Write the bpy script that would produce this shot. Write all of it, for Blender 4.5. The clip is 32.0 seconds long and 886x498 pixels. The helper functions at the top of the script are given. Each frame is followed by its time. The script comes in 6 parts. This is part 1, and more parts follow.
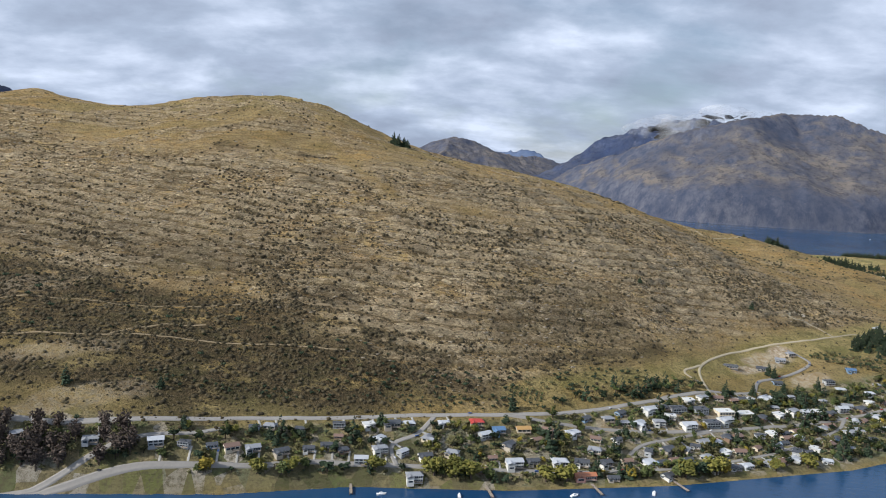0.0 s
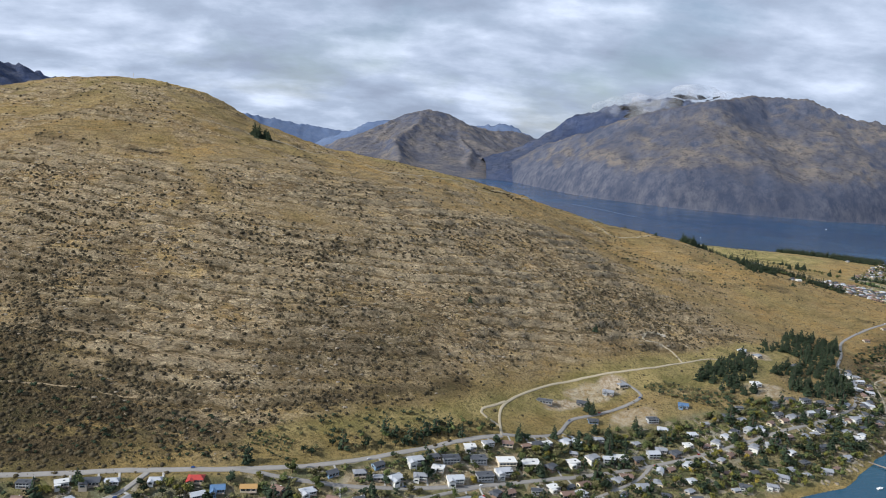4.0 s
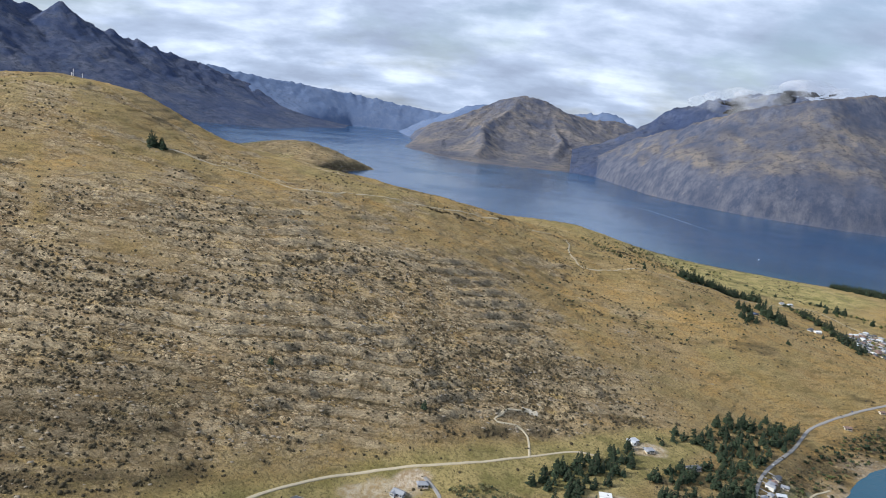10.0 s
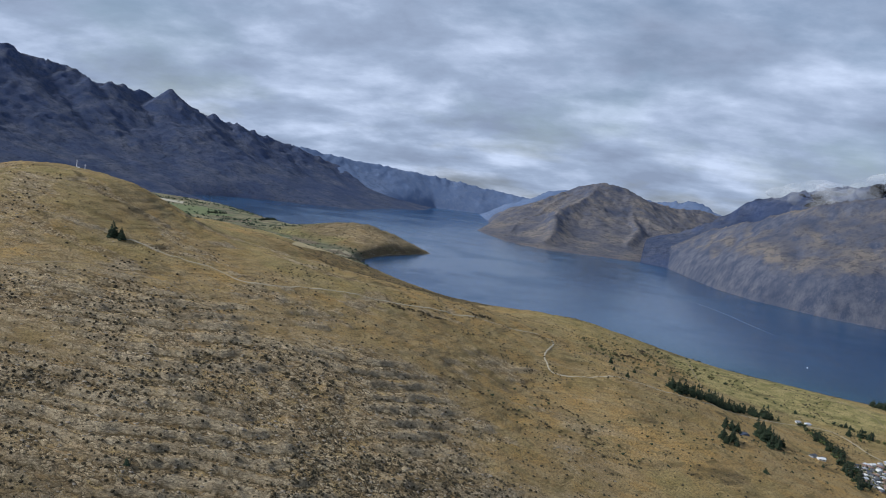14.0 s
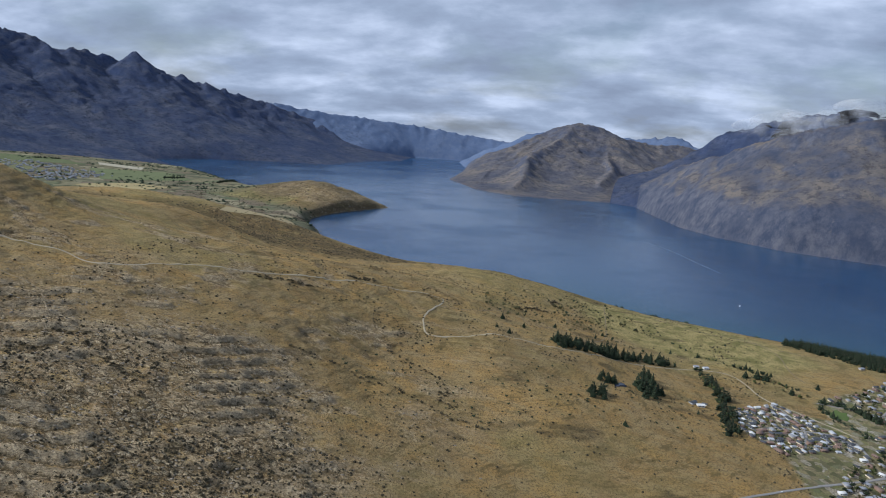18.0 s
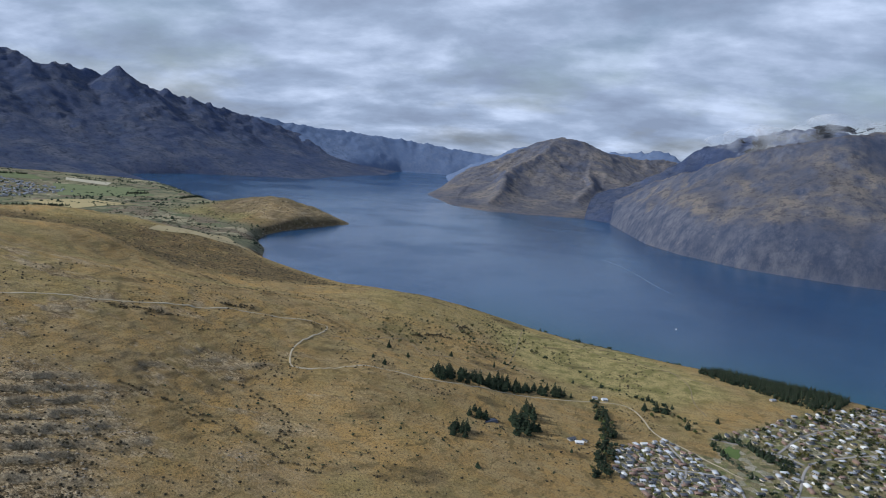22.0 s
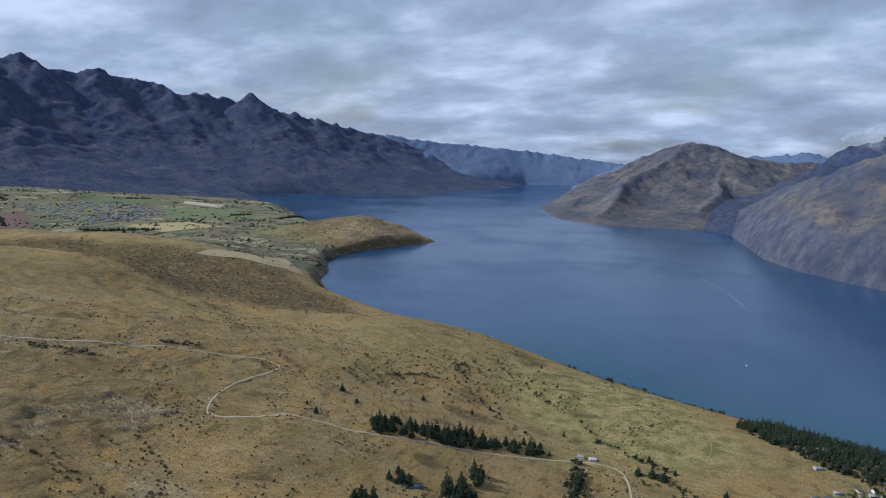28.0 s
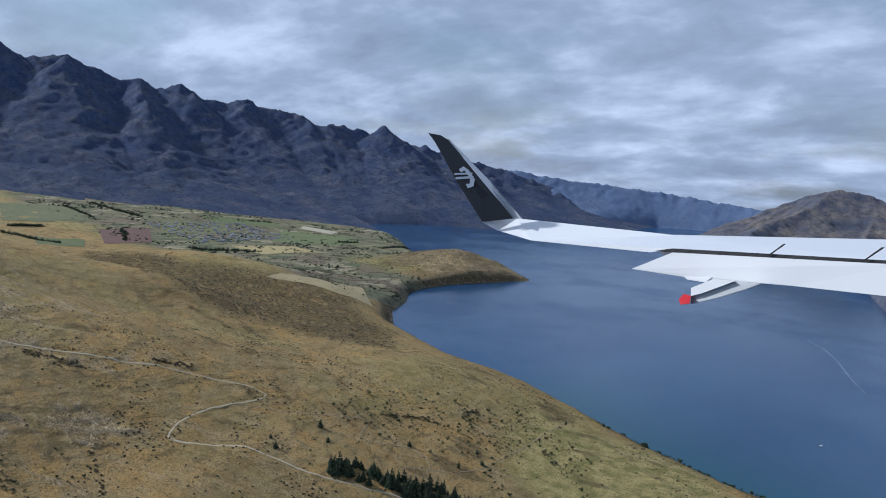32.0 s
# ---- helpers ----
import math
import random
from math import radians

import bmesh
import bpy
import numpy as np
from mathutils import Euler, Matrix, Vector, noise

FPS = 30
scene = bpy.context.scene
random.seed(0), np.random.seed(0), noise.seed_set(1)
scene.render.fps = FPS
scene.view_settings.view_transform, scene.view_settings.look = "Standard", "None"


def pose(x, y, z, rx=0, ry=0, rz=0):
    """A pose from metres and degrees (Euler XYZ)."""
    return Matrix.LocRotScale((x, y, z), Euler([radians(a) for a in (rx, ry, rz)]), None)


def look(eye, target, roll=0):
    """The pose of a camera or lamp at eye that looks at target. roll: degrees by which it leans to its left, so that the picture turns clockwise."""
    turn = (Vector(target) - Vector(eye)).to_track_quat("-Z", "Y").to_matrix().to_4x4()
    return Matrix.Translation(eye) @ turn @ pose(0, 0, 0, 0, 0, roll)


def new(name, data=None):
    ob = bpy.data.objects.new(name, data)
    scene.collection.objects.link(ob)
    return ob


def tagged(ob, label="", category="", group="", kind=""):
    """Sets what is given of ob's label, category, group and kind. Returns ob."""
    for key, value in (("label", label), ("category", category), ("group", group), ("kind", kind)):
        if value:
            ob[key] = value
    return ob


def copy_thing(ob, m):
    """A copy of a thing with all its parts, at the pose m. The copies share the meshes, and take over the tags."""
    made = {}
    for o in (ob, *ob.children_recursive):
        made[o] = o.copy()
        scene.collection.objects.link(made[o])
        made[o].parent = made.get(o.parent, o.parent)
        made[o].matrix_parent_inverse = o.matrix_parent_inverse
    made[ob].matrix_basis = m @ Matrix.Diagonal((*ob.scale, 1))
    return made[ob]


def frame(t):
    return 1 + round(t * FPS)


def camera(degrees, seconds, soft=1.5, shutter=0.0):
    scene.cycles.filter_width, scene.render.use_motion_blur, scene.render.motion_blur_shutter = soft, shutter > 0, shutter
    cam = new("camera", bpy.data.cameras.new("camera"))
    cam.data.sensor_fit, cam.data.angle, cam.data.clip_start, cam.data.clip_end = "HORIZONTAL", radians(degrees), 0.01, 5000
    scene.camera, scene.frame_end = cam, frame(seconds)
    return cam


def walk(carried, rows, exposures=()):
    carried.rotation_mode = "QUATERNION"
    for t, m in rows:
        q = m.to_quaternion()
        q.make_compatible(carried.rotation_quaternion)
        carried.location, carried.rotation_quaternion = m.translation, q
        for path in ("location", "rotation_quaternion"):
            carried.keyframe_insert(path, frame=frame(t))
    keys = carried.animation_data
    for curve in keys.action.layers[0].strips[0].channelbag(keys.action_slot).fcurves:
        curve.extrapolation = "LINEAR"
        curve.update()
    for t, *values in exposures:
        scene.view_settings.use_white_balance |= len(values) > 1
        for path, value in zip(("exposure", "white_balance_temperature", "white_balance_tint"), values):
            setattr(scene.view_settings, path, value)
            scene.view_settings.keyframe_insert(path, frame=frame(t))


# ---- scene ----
cam = camera(62.0, 32.0, 1.0)
# t, x, y, z, yaw, pitch, roll: metres east, north and above the lake, degrees
ROWS = [
    (0.0, 0.0, 0.0, 134.3, -0.00, -6.52, 3.03),
    (0.5, 13.8, 5.9, 138.0, 0.20, -6.49, 2.98),
    (1.0, 27.5, 11.8, 141.7, 0.16, -6.37, 3.05),
    (1.5, 41.3, 17.6, 145.4, 0.06, -6.25, 3.11),
    (2.0, 55.2, 23.4, 149.2, -0.04, -6.16, 3.25),
    (2.5, 69.1, 29.1, 152.9, -0.18, -6.38, 3.37),
    (3.0, 83.1, 34.8, 156.8, -0.34, -6.92, 3.64),
    (3.5, 97.2, 40.4, 160.7, -0.55, -7.76, 3.98),
    (5.5, 154.0, 62.6, 176.4, -0.65, -12.14, 5.83),
    (6.0, 168.1, 69.2, 180.3, -0.34, -12.62, 6.17),
    (6.5, 182.3, 76.4, 184.2, 0.53, -12.62, 6.18),
    (7.0, 196.5, 84.4, 188.0, 1.32, -12.69, 6.11),
    (7.5, 210.5, 93.0, 191.8, 2.07, -12.81, 6.06),
    (8.0, 224.3, 102.2, 195.6, 2.81, -12.93, 6.05),
    (8.5, 238.1, 111.8, 199.3, 3.51, -13.02, 5.99),
    (9.0, 251.8, 121.3, 203.1, 4.53, -13.13, 5.93),
    (9.5, 265.5, 130.7, 206.9, 6.21, -12.89, 6.04),
    (10.0, 279.2, 139.6, 210.7, 8.53, -11.24, 6.58),
    (10.5, 293.2, 147.8, 214.5, 11.16, -8.46, 7.02),
    (11.0, 307.6, 154.9, 218.4, 13.49, -5.84, 7.77),
    (11.5, 322.3, 160.7, 222.2, 15.31, -4.20, 8.53),
    (12.0, 337.2, 165.4, 225.9, 16.76, -3.77, 8.82),
    (12.5, 352.4, 169.4, 229.7, 17.47, -4.02, 8.74),
    (13.0, 367.5, 173.3, 233.4, 17.71, -4.44, 8.47),
    (13.5, 382.5, 177.6, 237.0, 17.58, -5.05, 8.09),
    (14.0, 397.3, 182.5, 240.5, 17.00, -6.02, 7.58),
    (14.5, 411.9, 188.0, 244.0, 16.43, -7.33, 6.95),
    (16.5, 469.7, 212.7, 257.4, 16.00, -10.56, 5.45),
    (17.0, 483.7, 220.1, 260.6, 16.29, -10.58, 5.13),
    (17.5, 497.4, 227.8, 263.6, 16.56, -10.39, 4.77),
    (18.0, 511.1, 236.0, 266.5, 16.82, -10.15, 4.43),
    (18.5, 524.6, 244.3, 269.1, 16.96, -9.95, 4.17),
    (19.0, 538.2, 252.9, 271.6, 16.93, -9.83, 4.02),
    (19.5, 551.7, 261.5, 274.0, 16.78, -9.69, 4.02),
    (20.0, 565.3, 270.2, 276.2, 16.54, -9.53, 4.25),
    (20.5, 579.0, 279.0, 278.2, 16.44, -9.33, 4.45),
    (21.0, 592.6, 288.1, 280.1, 16.53, -9.16, 4.43),
    (21.5, 606.2, 297.4, 281.9, 16.87, -9.09, 4.41),
    (22.0, 619.8, 307.2, 283.5, 17.43, -9.23, 4.44),
    (22.5, 633.1, 317.4, 285.1, 18.22, -9.44, 4.20),
    (23.0, 646.3, 328.2, 286.5, 19.14, -9.69, 3.90),
    (23.5, 659.1, 339.7, 287.9, 20.13, -9.98, 3.43),
    (24.0, 671.4, 351.9, 289.1, 21.19, -10.34, 2.94),
    (24.5, 683.3, 364.9, 290.3, 22.49, -10.57, 2.45),
    (25.0, 694.8, 378.5, 291.4, 23.60, -10.62, 1.87),
    (25.5, 705.8, 392.6, 292.3, 24.69, -10.53, 1.45),
    (27.5, 744.7, 453.4, 295.7, 28.55, -9.23, 1.68),
    (28.0, 754.6, 468.5, 296.4, 29.69, -8.99, 1.81),
    (28.5, 764.5, 483.4, 297.0, 31.47, -8.72, 1.80),
    (29.0, 774.4, 498.3, 297.6, 34.76, -8.38, 1.65),
    (29.5, 784.8, 512.8, 298.0, 38.35, -7.97, 1.27),
    (30.0, 795.6, 527.0, 298.3, 40.97, -7.52, 1.22),
    (30.5, 806.9, 540.7, 298.5, 41.69, -7.36, 1.71),
    (31.0, 818.6, 554.1, 298.6, 41.27, -7.29, 2.61),
    (31.5, 830.5, 567.4, 298.6, 41.07, -7.07, 3.39),
    (32.0, 842.3, 580.8, 298.7, 41.14, -6.77, 3.75),
]
walk(cam, [(t, pose(x, y, z, 90 + pitch, 0, yaw) @ pose(0, 0, 0, 0, 0, roll)) for t, x, y, z, yaw, pitch, roll in ROWS],
     [(0, 0.31, 6120, 10), (4, 0.33, 6080, 10), (7.5, 0.54, 6050, 10), (9.8, 0.56, 6000, 10), (11.5, 0.04, 5830, 10), (20, 0.0, 5700, 10), (32, 0.0, 5500, 10)])

# ---- sky and sun ----
SUN_TURN, SUN_HIGH = radians(114), radians(33)      # to the left of north, above the horizon
world = bpy.data.worlds.new("sky")
scene.world = world
world.use_nodes = True
nodes, links = world.node_tree.nodes, world.node_tree.links
nodes.clear()


def wire(tree, kind, at=(), **values):
    """A node with its inputs set: a number, a colour, or another node's socket."""
    node = tree.nodes.new(kind)
    for key, value in values.items():
        if key.startswith("i_"):
            key = int(key[2:])
        else:
            key = key.replace("_", " ")
        if isinstance(value, bpy.types.NodeSocket):
            tree.links.new(value, node.inputs[key])
        else:
            node.inputs[key].default_value = value
    for key, value in at:
        if key == "operation":
            node.operation = value
        elif key == "blend":
            node.data_type, node.blend_type = "RGBA", value
    return node


def ramp(tree, value, *stops):
    node = tree.nodes.new("ShaderNodeValToRGB")
    tree.links.new(value, node.inputs[0])
    e = node.color_ramp.elements
    while len(e) < len(stops):
        e.new(0.5)
    for el, (place, colour) in zip(e, stops):
        el.position = place
        el.color = (*colour, 1) if isinstance(colour, tuple) else (colour, colour, colour, 1)
    return node.outputs[0]


def mix(tree, fac, a, b, blend="MIX"):
    node = tree.nodes.new("ShaderNodeMix")
    node.data_type, node.blend_type = "RGBA", blend
    for key, value in ((0, fac), (6, a), (7, b)):
        if isinstance(value, bpy.types.NodeSocket):
            tree.links.new(value, node.inputs[key])
        else:
            node.inputs[key].default_value = (*value, 1) if isinstance(value, tuple) else value
    return node.outputs[2]


def noise_tex(tree, vector, scale, detail=4.0, rough=0.55, distort=0.0):
    node = tree.nodes.new("ShaderNodeTexNoise")
    tree.links.new(vector, node.inputs["Vector"])
    for key, value in (("Scale", scale), ("Detail", detail), ("Roughness", rough), ("Distortion", distort)):
        node.inputs[key].default_value = value
    return node.outputs["Fac"]


def maths(tree, op, a, b=0.0):
    node = tree.nodes.new("ShaderNodeMath")
    node.operation = op
    for n, value in enumerate((a, b)):
        if isinstance(value, bpy.types.NodeSocket):
            tree.links.new(value, node.inputs[n])
        else:
            node.inputs[n].default_value = value
    return node.outputs[0]


def stretch(tree, vector, sx, sy, sz, rz=0.0):
    node = tree.nodes.new("ShaderNodeMapping")
    tree.links.new(vector, node.inputs["Vector"])
    node.inputs["Scale"].default_value = (sx, sy, sz)
    node.inputs["Rotation"].default_value = (0, 0, rz)
    return node.outputs[0]


tree = world.node_tree
sky = nodes.new("ShaderNodeTexSky")
sky.sky_type, sky.sun_disc = "NISHITA", False
sky.sun_elevation, sky.sun_rotation = SUN_HIGH, -SUN_TURN
way = nodes.new("ShaderNodeTexCoord").outputs["Generated"]
# a broken deck of cloud, seen flat from below: the direction is laid out on a level sheet
split = nodes.new("ShaderNodeSeparateXYZ")
links.new(way, split.inputs[0])
rise = maths(tree, "MAXIMUM", maths(tree, "ADD", split.outputs[2], 0.30), 0.08)
deck = nodes.new("ShaderNodeCombineXYZ")
links.new(maths(tree, "DIVIDE", split.outputs[0], rise), deck.inputs[0])
links.new(maths(tree, "DIVIDE", split.outputs[1], rise), deck.inputs[1])
cover = noise_tex(tree, deck.outputs[0], 1.25, 8, 0.56, 0.1)
shade = noise_tex(tree, stretch(tree, deck.outputs[0], 1, 1.25, 1), 2.2, 9, 0.56, 0.1)
grey = ramp(tree, shade, (0.34, (4.0, 4.6, 5.8)), (0.48, (5.2, 6.0, 7.4)), (0.56, (6.7, 7.5, 9.0)), (0.66, (9.0, 9.8, 11.4)))
tint = mix(tree, ramp(tree, cover, (0.33, 0.25), (0.52, 1.0)), sky.outputs[0], grey)
below = mix(tree, ramp(tree, maths(tree, "ADD", split.outputs[2], 0.12), (0.0, 0.0), (0.06, 1.0)), (4.6, 5.4, 6.8), tint)
back = wire(tree, "ShaderNodeBackground", Color=below, Strength=0.072)
links.new(back.outputs[0], nodes.new("ShaderNodeOutputWorld").inputs[0])

sun = new("sun", bpy.data.lights.new("sun", "SUN"))
sun.data.energy, sun.data.angle, sun.data.color = 4.2, radians(2.0), (1.0, 0.94, 0.84)
sun.matrix_world = look((0, 0, 0), (math.sin(SUN_TURN) * math.cos(SUN_HIGH), -math.cos(SUN_TURN) * math.cos(SUN_HIGH), -math.sin(SUN_HIGH)))

# ---- the lie of the land ----
def fractal(x, y, size, octaves=4, seed=0, ridged=False):
    """Smooth value noise on arrays, about -1 to 1; ridged: sharp crests."""
    rng = np.random.RandomState(seed + 11)
    table = rng.rand(256, 256)
    total, weight, amount = np.zeros(np.broadcast(x, y).shape), 0.0, 1.0
    for o in range(octaves):
        c, s = math.cos(0.75 * o), math.sin(0.75 * o)
        u, v = (x * c - y * s) / size + 17.3 * o + 3.1, (x * s + y * c) / size + 9.7 * o + 5.7
        i, j = np.floor(u).astype(int), np.floor(v).astype(int)
        a, b = u - i, v - j
        a, b = a * a * a * (a * (6 * a - 15) + 10), b * b * b * (b * (6 * b - 15) + 10)
        t = [table[(i + p) % 256, (j + q) % 256] for p in (0, 1) for q in (0, 1)]
        n = (t[0] * (1 - b) + t[1] * b) * (1 - a) + (t[2] * (1 - b) + t[3] * b) * a
        n = 1 - 2 * np.abs(2 * n - 1) if ridged else 2 * n - 1
        total, weight, amount, size = total + amount * n, weight + amount, amount * 0.5, size / 2.03
    return total / weight


def inside_distance(x, y, outline):
    """Distance to a closed outline, positive inside it."""
    best, inside = np.full(x.shape, 1e9), np.zeros(x.shape, bool)
    for (ax, ay), (bx, by) in zip(outline, outline[1:] + outline[:1]):
        dx, dy = bx - ax, by - ay
        s = np.clip(((x - ax) * dx + (y - ay) * dy) / (dx * dx + dy * dy), 0, 1)
        best = np.minimum(best, np.hypot(x - ax - s * dx, y - ay - s * dy))
        cross = (ay > y) != (by > y)
        inside ^= cross & (x < dx * (y - ay) / (dy + 1e-12) + ax)
    return np.where(inside, best, -best)


def line_distance(x, y, line):
    best = np.full(np.shape(x), 1e9)
    for (ax, ay), (bx, by) in zip(line, line[1:]):
        dx, dy = bx - ax, by - ay
        s = np.clip(((x - ax) * dx + (y - ay) * dy) / (dx * dx + dy * dy + 1e-9), 0, 1)
        best = np.minimum(best, np.hypot(x - ax - s * dx, y - ay - s * dy))
    return best


def step(a, b, v):
    s = np.clip((v - a) / (b - a), 0, 1)
    return s * s * (3 - 2 * s)


# Shore of the peninsula and the flats, and of the far side of the lake.
SHORE_NEAR = [(-4900, 215), (-400, 245), (-83, 279), (-33, 292), (33, 296), (108, 310), (200, 338), (333, 404), (369, 440), (406, 478),
              (421, 505), (450, 555), (508, 640), (570, 698), (700, 790), (900, 900), (1150, 1020), (1180, 1130), (1000, 1220)]
SHORE_BACK = [(821, 1266), (675, 1286), (615, 1298), (509, 1326), (457, 1346), (314, 1402), (125, 1434), (-60, 1493), (-165, 1590),
              (-215, 1680), (-285, 1760), (-312, 1840), (-314, 1940), (-288, 2050), (-266, 2130), (-248, 2186), (-262, 2200), (-340, 2214), (-520, 2215), (-705, 2230), (-871, 2357),
              (-1045, 2500), (-1219, 2617), (-1560, 2820), (-1480, 3060), (-1320, 3230), (-1060, 3430), (-1000, 3800), (-962, 4194), (-1050, 4570)]
NEAR_LAND = SHORE_NEAR + SHORE_BACK + [(-900, 4900), (-4900, 4900)]
FAR_LAND = [(-420, 3320), (-209, 2985), (-20, 2890), (148, 2960), (290, 3010), (390, 2960), (470, 2720), (545, 2500), (640, 2360), (790, 2235), (1000, 2180),
            (1246, 2159), (1800, 2300), (4900, 2600), (4900, 4980), (-720, 4980), (-758, 4632), (-498, 3897)]

# Form lines of the peninsula hill: easting, northing, height above the lake.
CREST = [(-900, 640, 112), (-640, 690, 150), (-439, 728, 181), (-410, 745, 189), (-374, 763, 178), (-340, 779, 172), (-281, 813, 186), (-200, 808, 191), (-141, 674, 171),
         (-133, 809, 184), (-94, 794, 170), (-57, 798, 153), (44, 849, 132), (115, 893, 117), (220, 924, 94)]
SHOULDER = [(-47, 692, 149), (57, 712, 128), (110, 640, 104), (137, 504, 59), (222, 519, 42), (276, 563, 33), (302, 798, 58), (310, 865, 66), (294, 974, 74),
            (200, 700, 88), (-100, 560, 118), (-177, 455, 74), (-20, 480, 80), (-420, 470, 80), (-300, 620, 138), (20, 580, 110)]
FOOT = [(-420, 330, 32), (-159, 308, 33), (-80, 313, 19), (18, 331, 14), (38, 345, 17), (142, 414, 23), (197, 474, 24), (287, 528, 26), (322, 498, 21), (110, 400, 24), (-80, 350, 32),
        (400, 640, 22), (481, 682, 6)]
LOWLAND = [(513, 927, 28), (420, 951, 54), (360, 988, 58), (408, 1054, 38), (450, 1183, 25), (525, 1263, 21), (623, 1012, 12), (812, 1239, 13), (307, 1187, 58), (560, 800, 20), (440, 780, 38),
           (1000, 1080, 8), (750, 950, 8), (700, 1150, 20)]
BACK = [(-206, 913, 150), (-246, 951, 147), (-138, 957, 129), (-53, 1027, 99), (16, 1107, 71), (73, 1156, 54), (-202, 1040, 125), (-91, 1062, 116), (-146, 1140, 96),
        (-70, 1229, 60), (20, 1279, 48), (190, 1270, 48), (60, 1370, 32)]
SECOND_HILL = [(-400, 1040, 78), (-300, 1130, 74), (-200, 1260, 60), (-495, 1141, 93), (-456, 1226, 99), (-366, 1288, 97), (-271, 1345, 81), (-140, 1433, 52), (-700, 1250, 62)]
FLATS = [(-600, 1450, 44), (-1144, 1527, 42), (-1305, 1404, 51), (-848, 1651, 34), (-633, 1778, 38), (-1535, 1861, 50), (-454, 2103, 57), (-380, 2110, 44), (-310, 2140, 24), (-270, 2170, 9), (-496, 1930, 28), (-372, 1698, 30),
         (-300, 1600, 34), (-1922, 1459, 78), (-1854, 1896, 62), (-1639, 2355, 28), (-1584, 2667, 8), (-1000, 2200, 16), (-700, 2100, 18), (-2500, 1500, 110)]
SPOTS = np.array(CREST + SHOULDER + FOOT + LOWLAND + BACK + SECOND_HILL + FLATS, float)


def plate(spots):
    """Weights of the smooth surface through the form lines."""
    xy, n = spots[:, :2] / 1000, len(spots)
    r = np.hypot(*(xy[:, None] - xy[None]).transpose(2, 0, 1))
    k = np.where(r > 0, r * r * np.log(r + 1e-9), 0) + 2e-4 * np.eye(n)
    p = np.c_[np.ones(n), xy]
    a = np.block([[k, p], [p.T, np.zeros((3, 3))]])
    return np.linalg.solve(a, np.r_[spots[:, 2], 0, 0, 0])


WEIGHTS = plate(SPOTS)


def smooth_height(x, y):
    out = WEIGHTS[-3] + WEIGHTS[-2] * x / 1000 + WEIGHTS[-1] * y / 1000
    for (sx, sy, _), w in zip(SPOTS, WEIGHTS):
        r2 = ((x - sx) ** 2 + (y - sy) ** 2) / 1e6 + 1e-12
        out = out + w * 0.5 * r2 * np.log(r2)
    return out


ROCK_FACE = [(-520, 430), (-256, 425), (-199, 408), (-149, 402), (-99, 392), (-53, 386), (-7, 374), (28, 362), (45, 377), (87, 401), (125, 420), (176, 461), (199, 485), (254, 517), (317, 562), (351, 595),
             (363, 612), (346, 640), (283, 700), (210, 712), (102, 670), (44, 646), (-30, 623), (-102, 604), (-180, 602), (-286, 632), (-383, 640), (-520, 640)]
BENCH = [(-60, 336), (28, 350), (45, 362), (100, 384), (150, 410), (190, 434), (240, 470), (330, 500), (400, 600), (351, 593), (254, 513), (199, 481), (176, 457), (125, 416), (87, 397), (45, 373), (28, 358)]


def rockiness(x, y):
    """1 on the rocky north face, less on the ledges of the upper slope, 0 on the terrace and the back."""
    face = step(-14, 30, inside_distance(x, y, ROCK_FACE) + 26 * fractal(x, y, 70, 3, 5))
    u, v = x * 0.94 + y * 0.34, y * 0.94 - x * 0.34
    ledges = step(0.36, 0.52, fractal(u, v * 2.8, 90, 5, 9, True)) * (1 - step(300, 420, x)) * step(470, 560, y) * (1 - step(820, 960, y)) * 0.7
    scars = step(0.52, 0.66, fractal(u, v * 2.2, 70, 3, 10)) * step(700, 800, y) * (x > 0) * 0.14
    gold = np.exp(-(((x - 18) / 36) ** 2 + ((y - 551) / 17) ** 2)) + np.exp(-(line_distance(x, y, [(-92, 618), (-67, 580), (-42, 552)]) / 7) ** 2)
    crag = np.exp(-(((x + 132) / 18) ** 2 + ((y - 674) / 10) ** 2))
    shore = inside_distance(x, y, NEAR_LAND)
    cliffs = (1 - step(8, 34, shore + 14 * fractal(x, y, 40, 3, 12))) * (y > 1380) * (y < 2300) * (x > -560) * 0.85
    headland = 0.75 * step(0.25, 0.6, np.exp(-(((x + 400) / 170) ** 2 + ((y - 2060) / 150) ** 2)) + 0.25 * fractal(x, y, 60, 3, 13))
    thin = 0.22 * step(-0.2, 0.3, fractal(u, v * 2.2, 60, 4, 17)) * (1 - step(360, 480, x)) * step(420, 520, y) * (1 - step(720, 860, y))
    return np.clip(np.maximum.reduce([face, ledges, scars, crag, cliffs, headland, thin]) * (1 - 0.9 * np.clip(gold, 0, 1)), 0, 1) * (1 - step(-2, 6, inside_distance(x, y, BENCH)))


def knobs(x, y):
    """Rounded outcrops standing proud of the rocky face."""
    u, v = x * 0.94 + y * 0.34, y * 0.94 - x * 0.34
    fine = fractal(u, v * 1.6, 26, 4, 14, True) + 0.35 * fractal(x, y, 110, 2, 15)
    return rockiness(x, y) * step(-12, 20, inside_distance(x, y, ROCK_FACE)) * step(0.18, 0.55, fine)


STRATA = {}


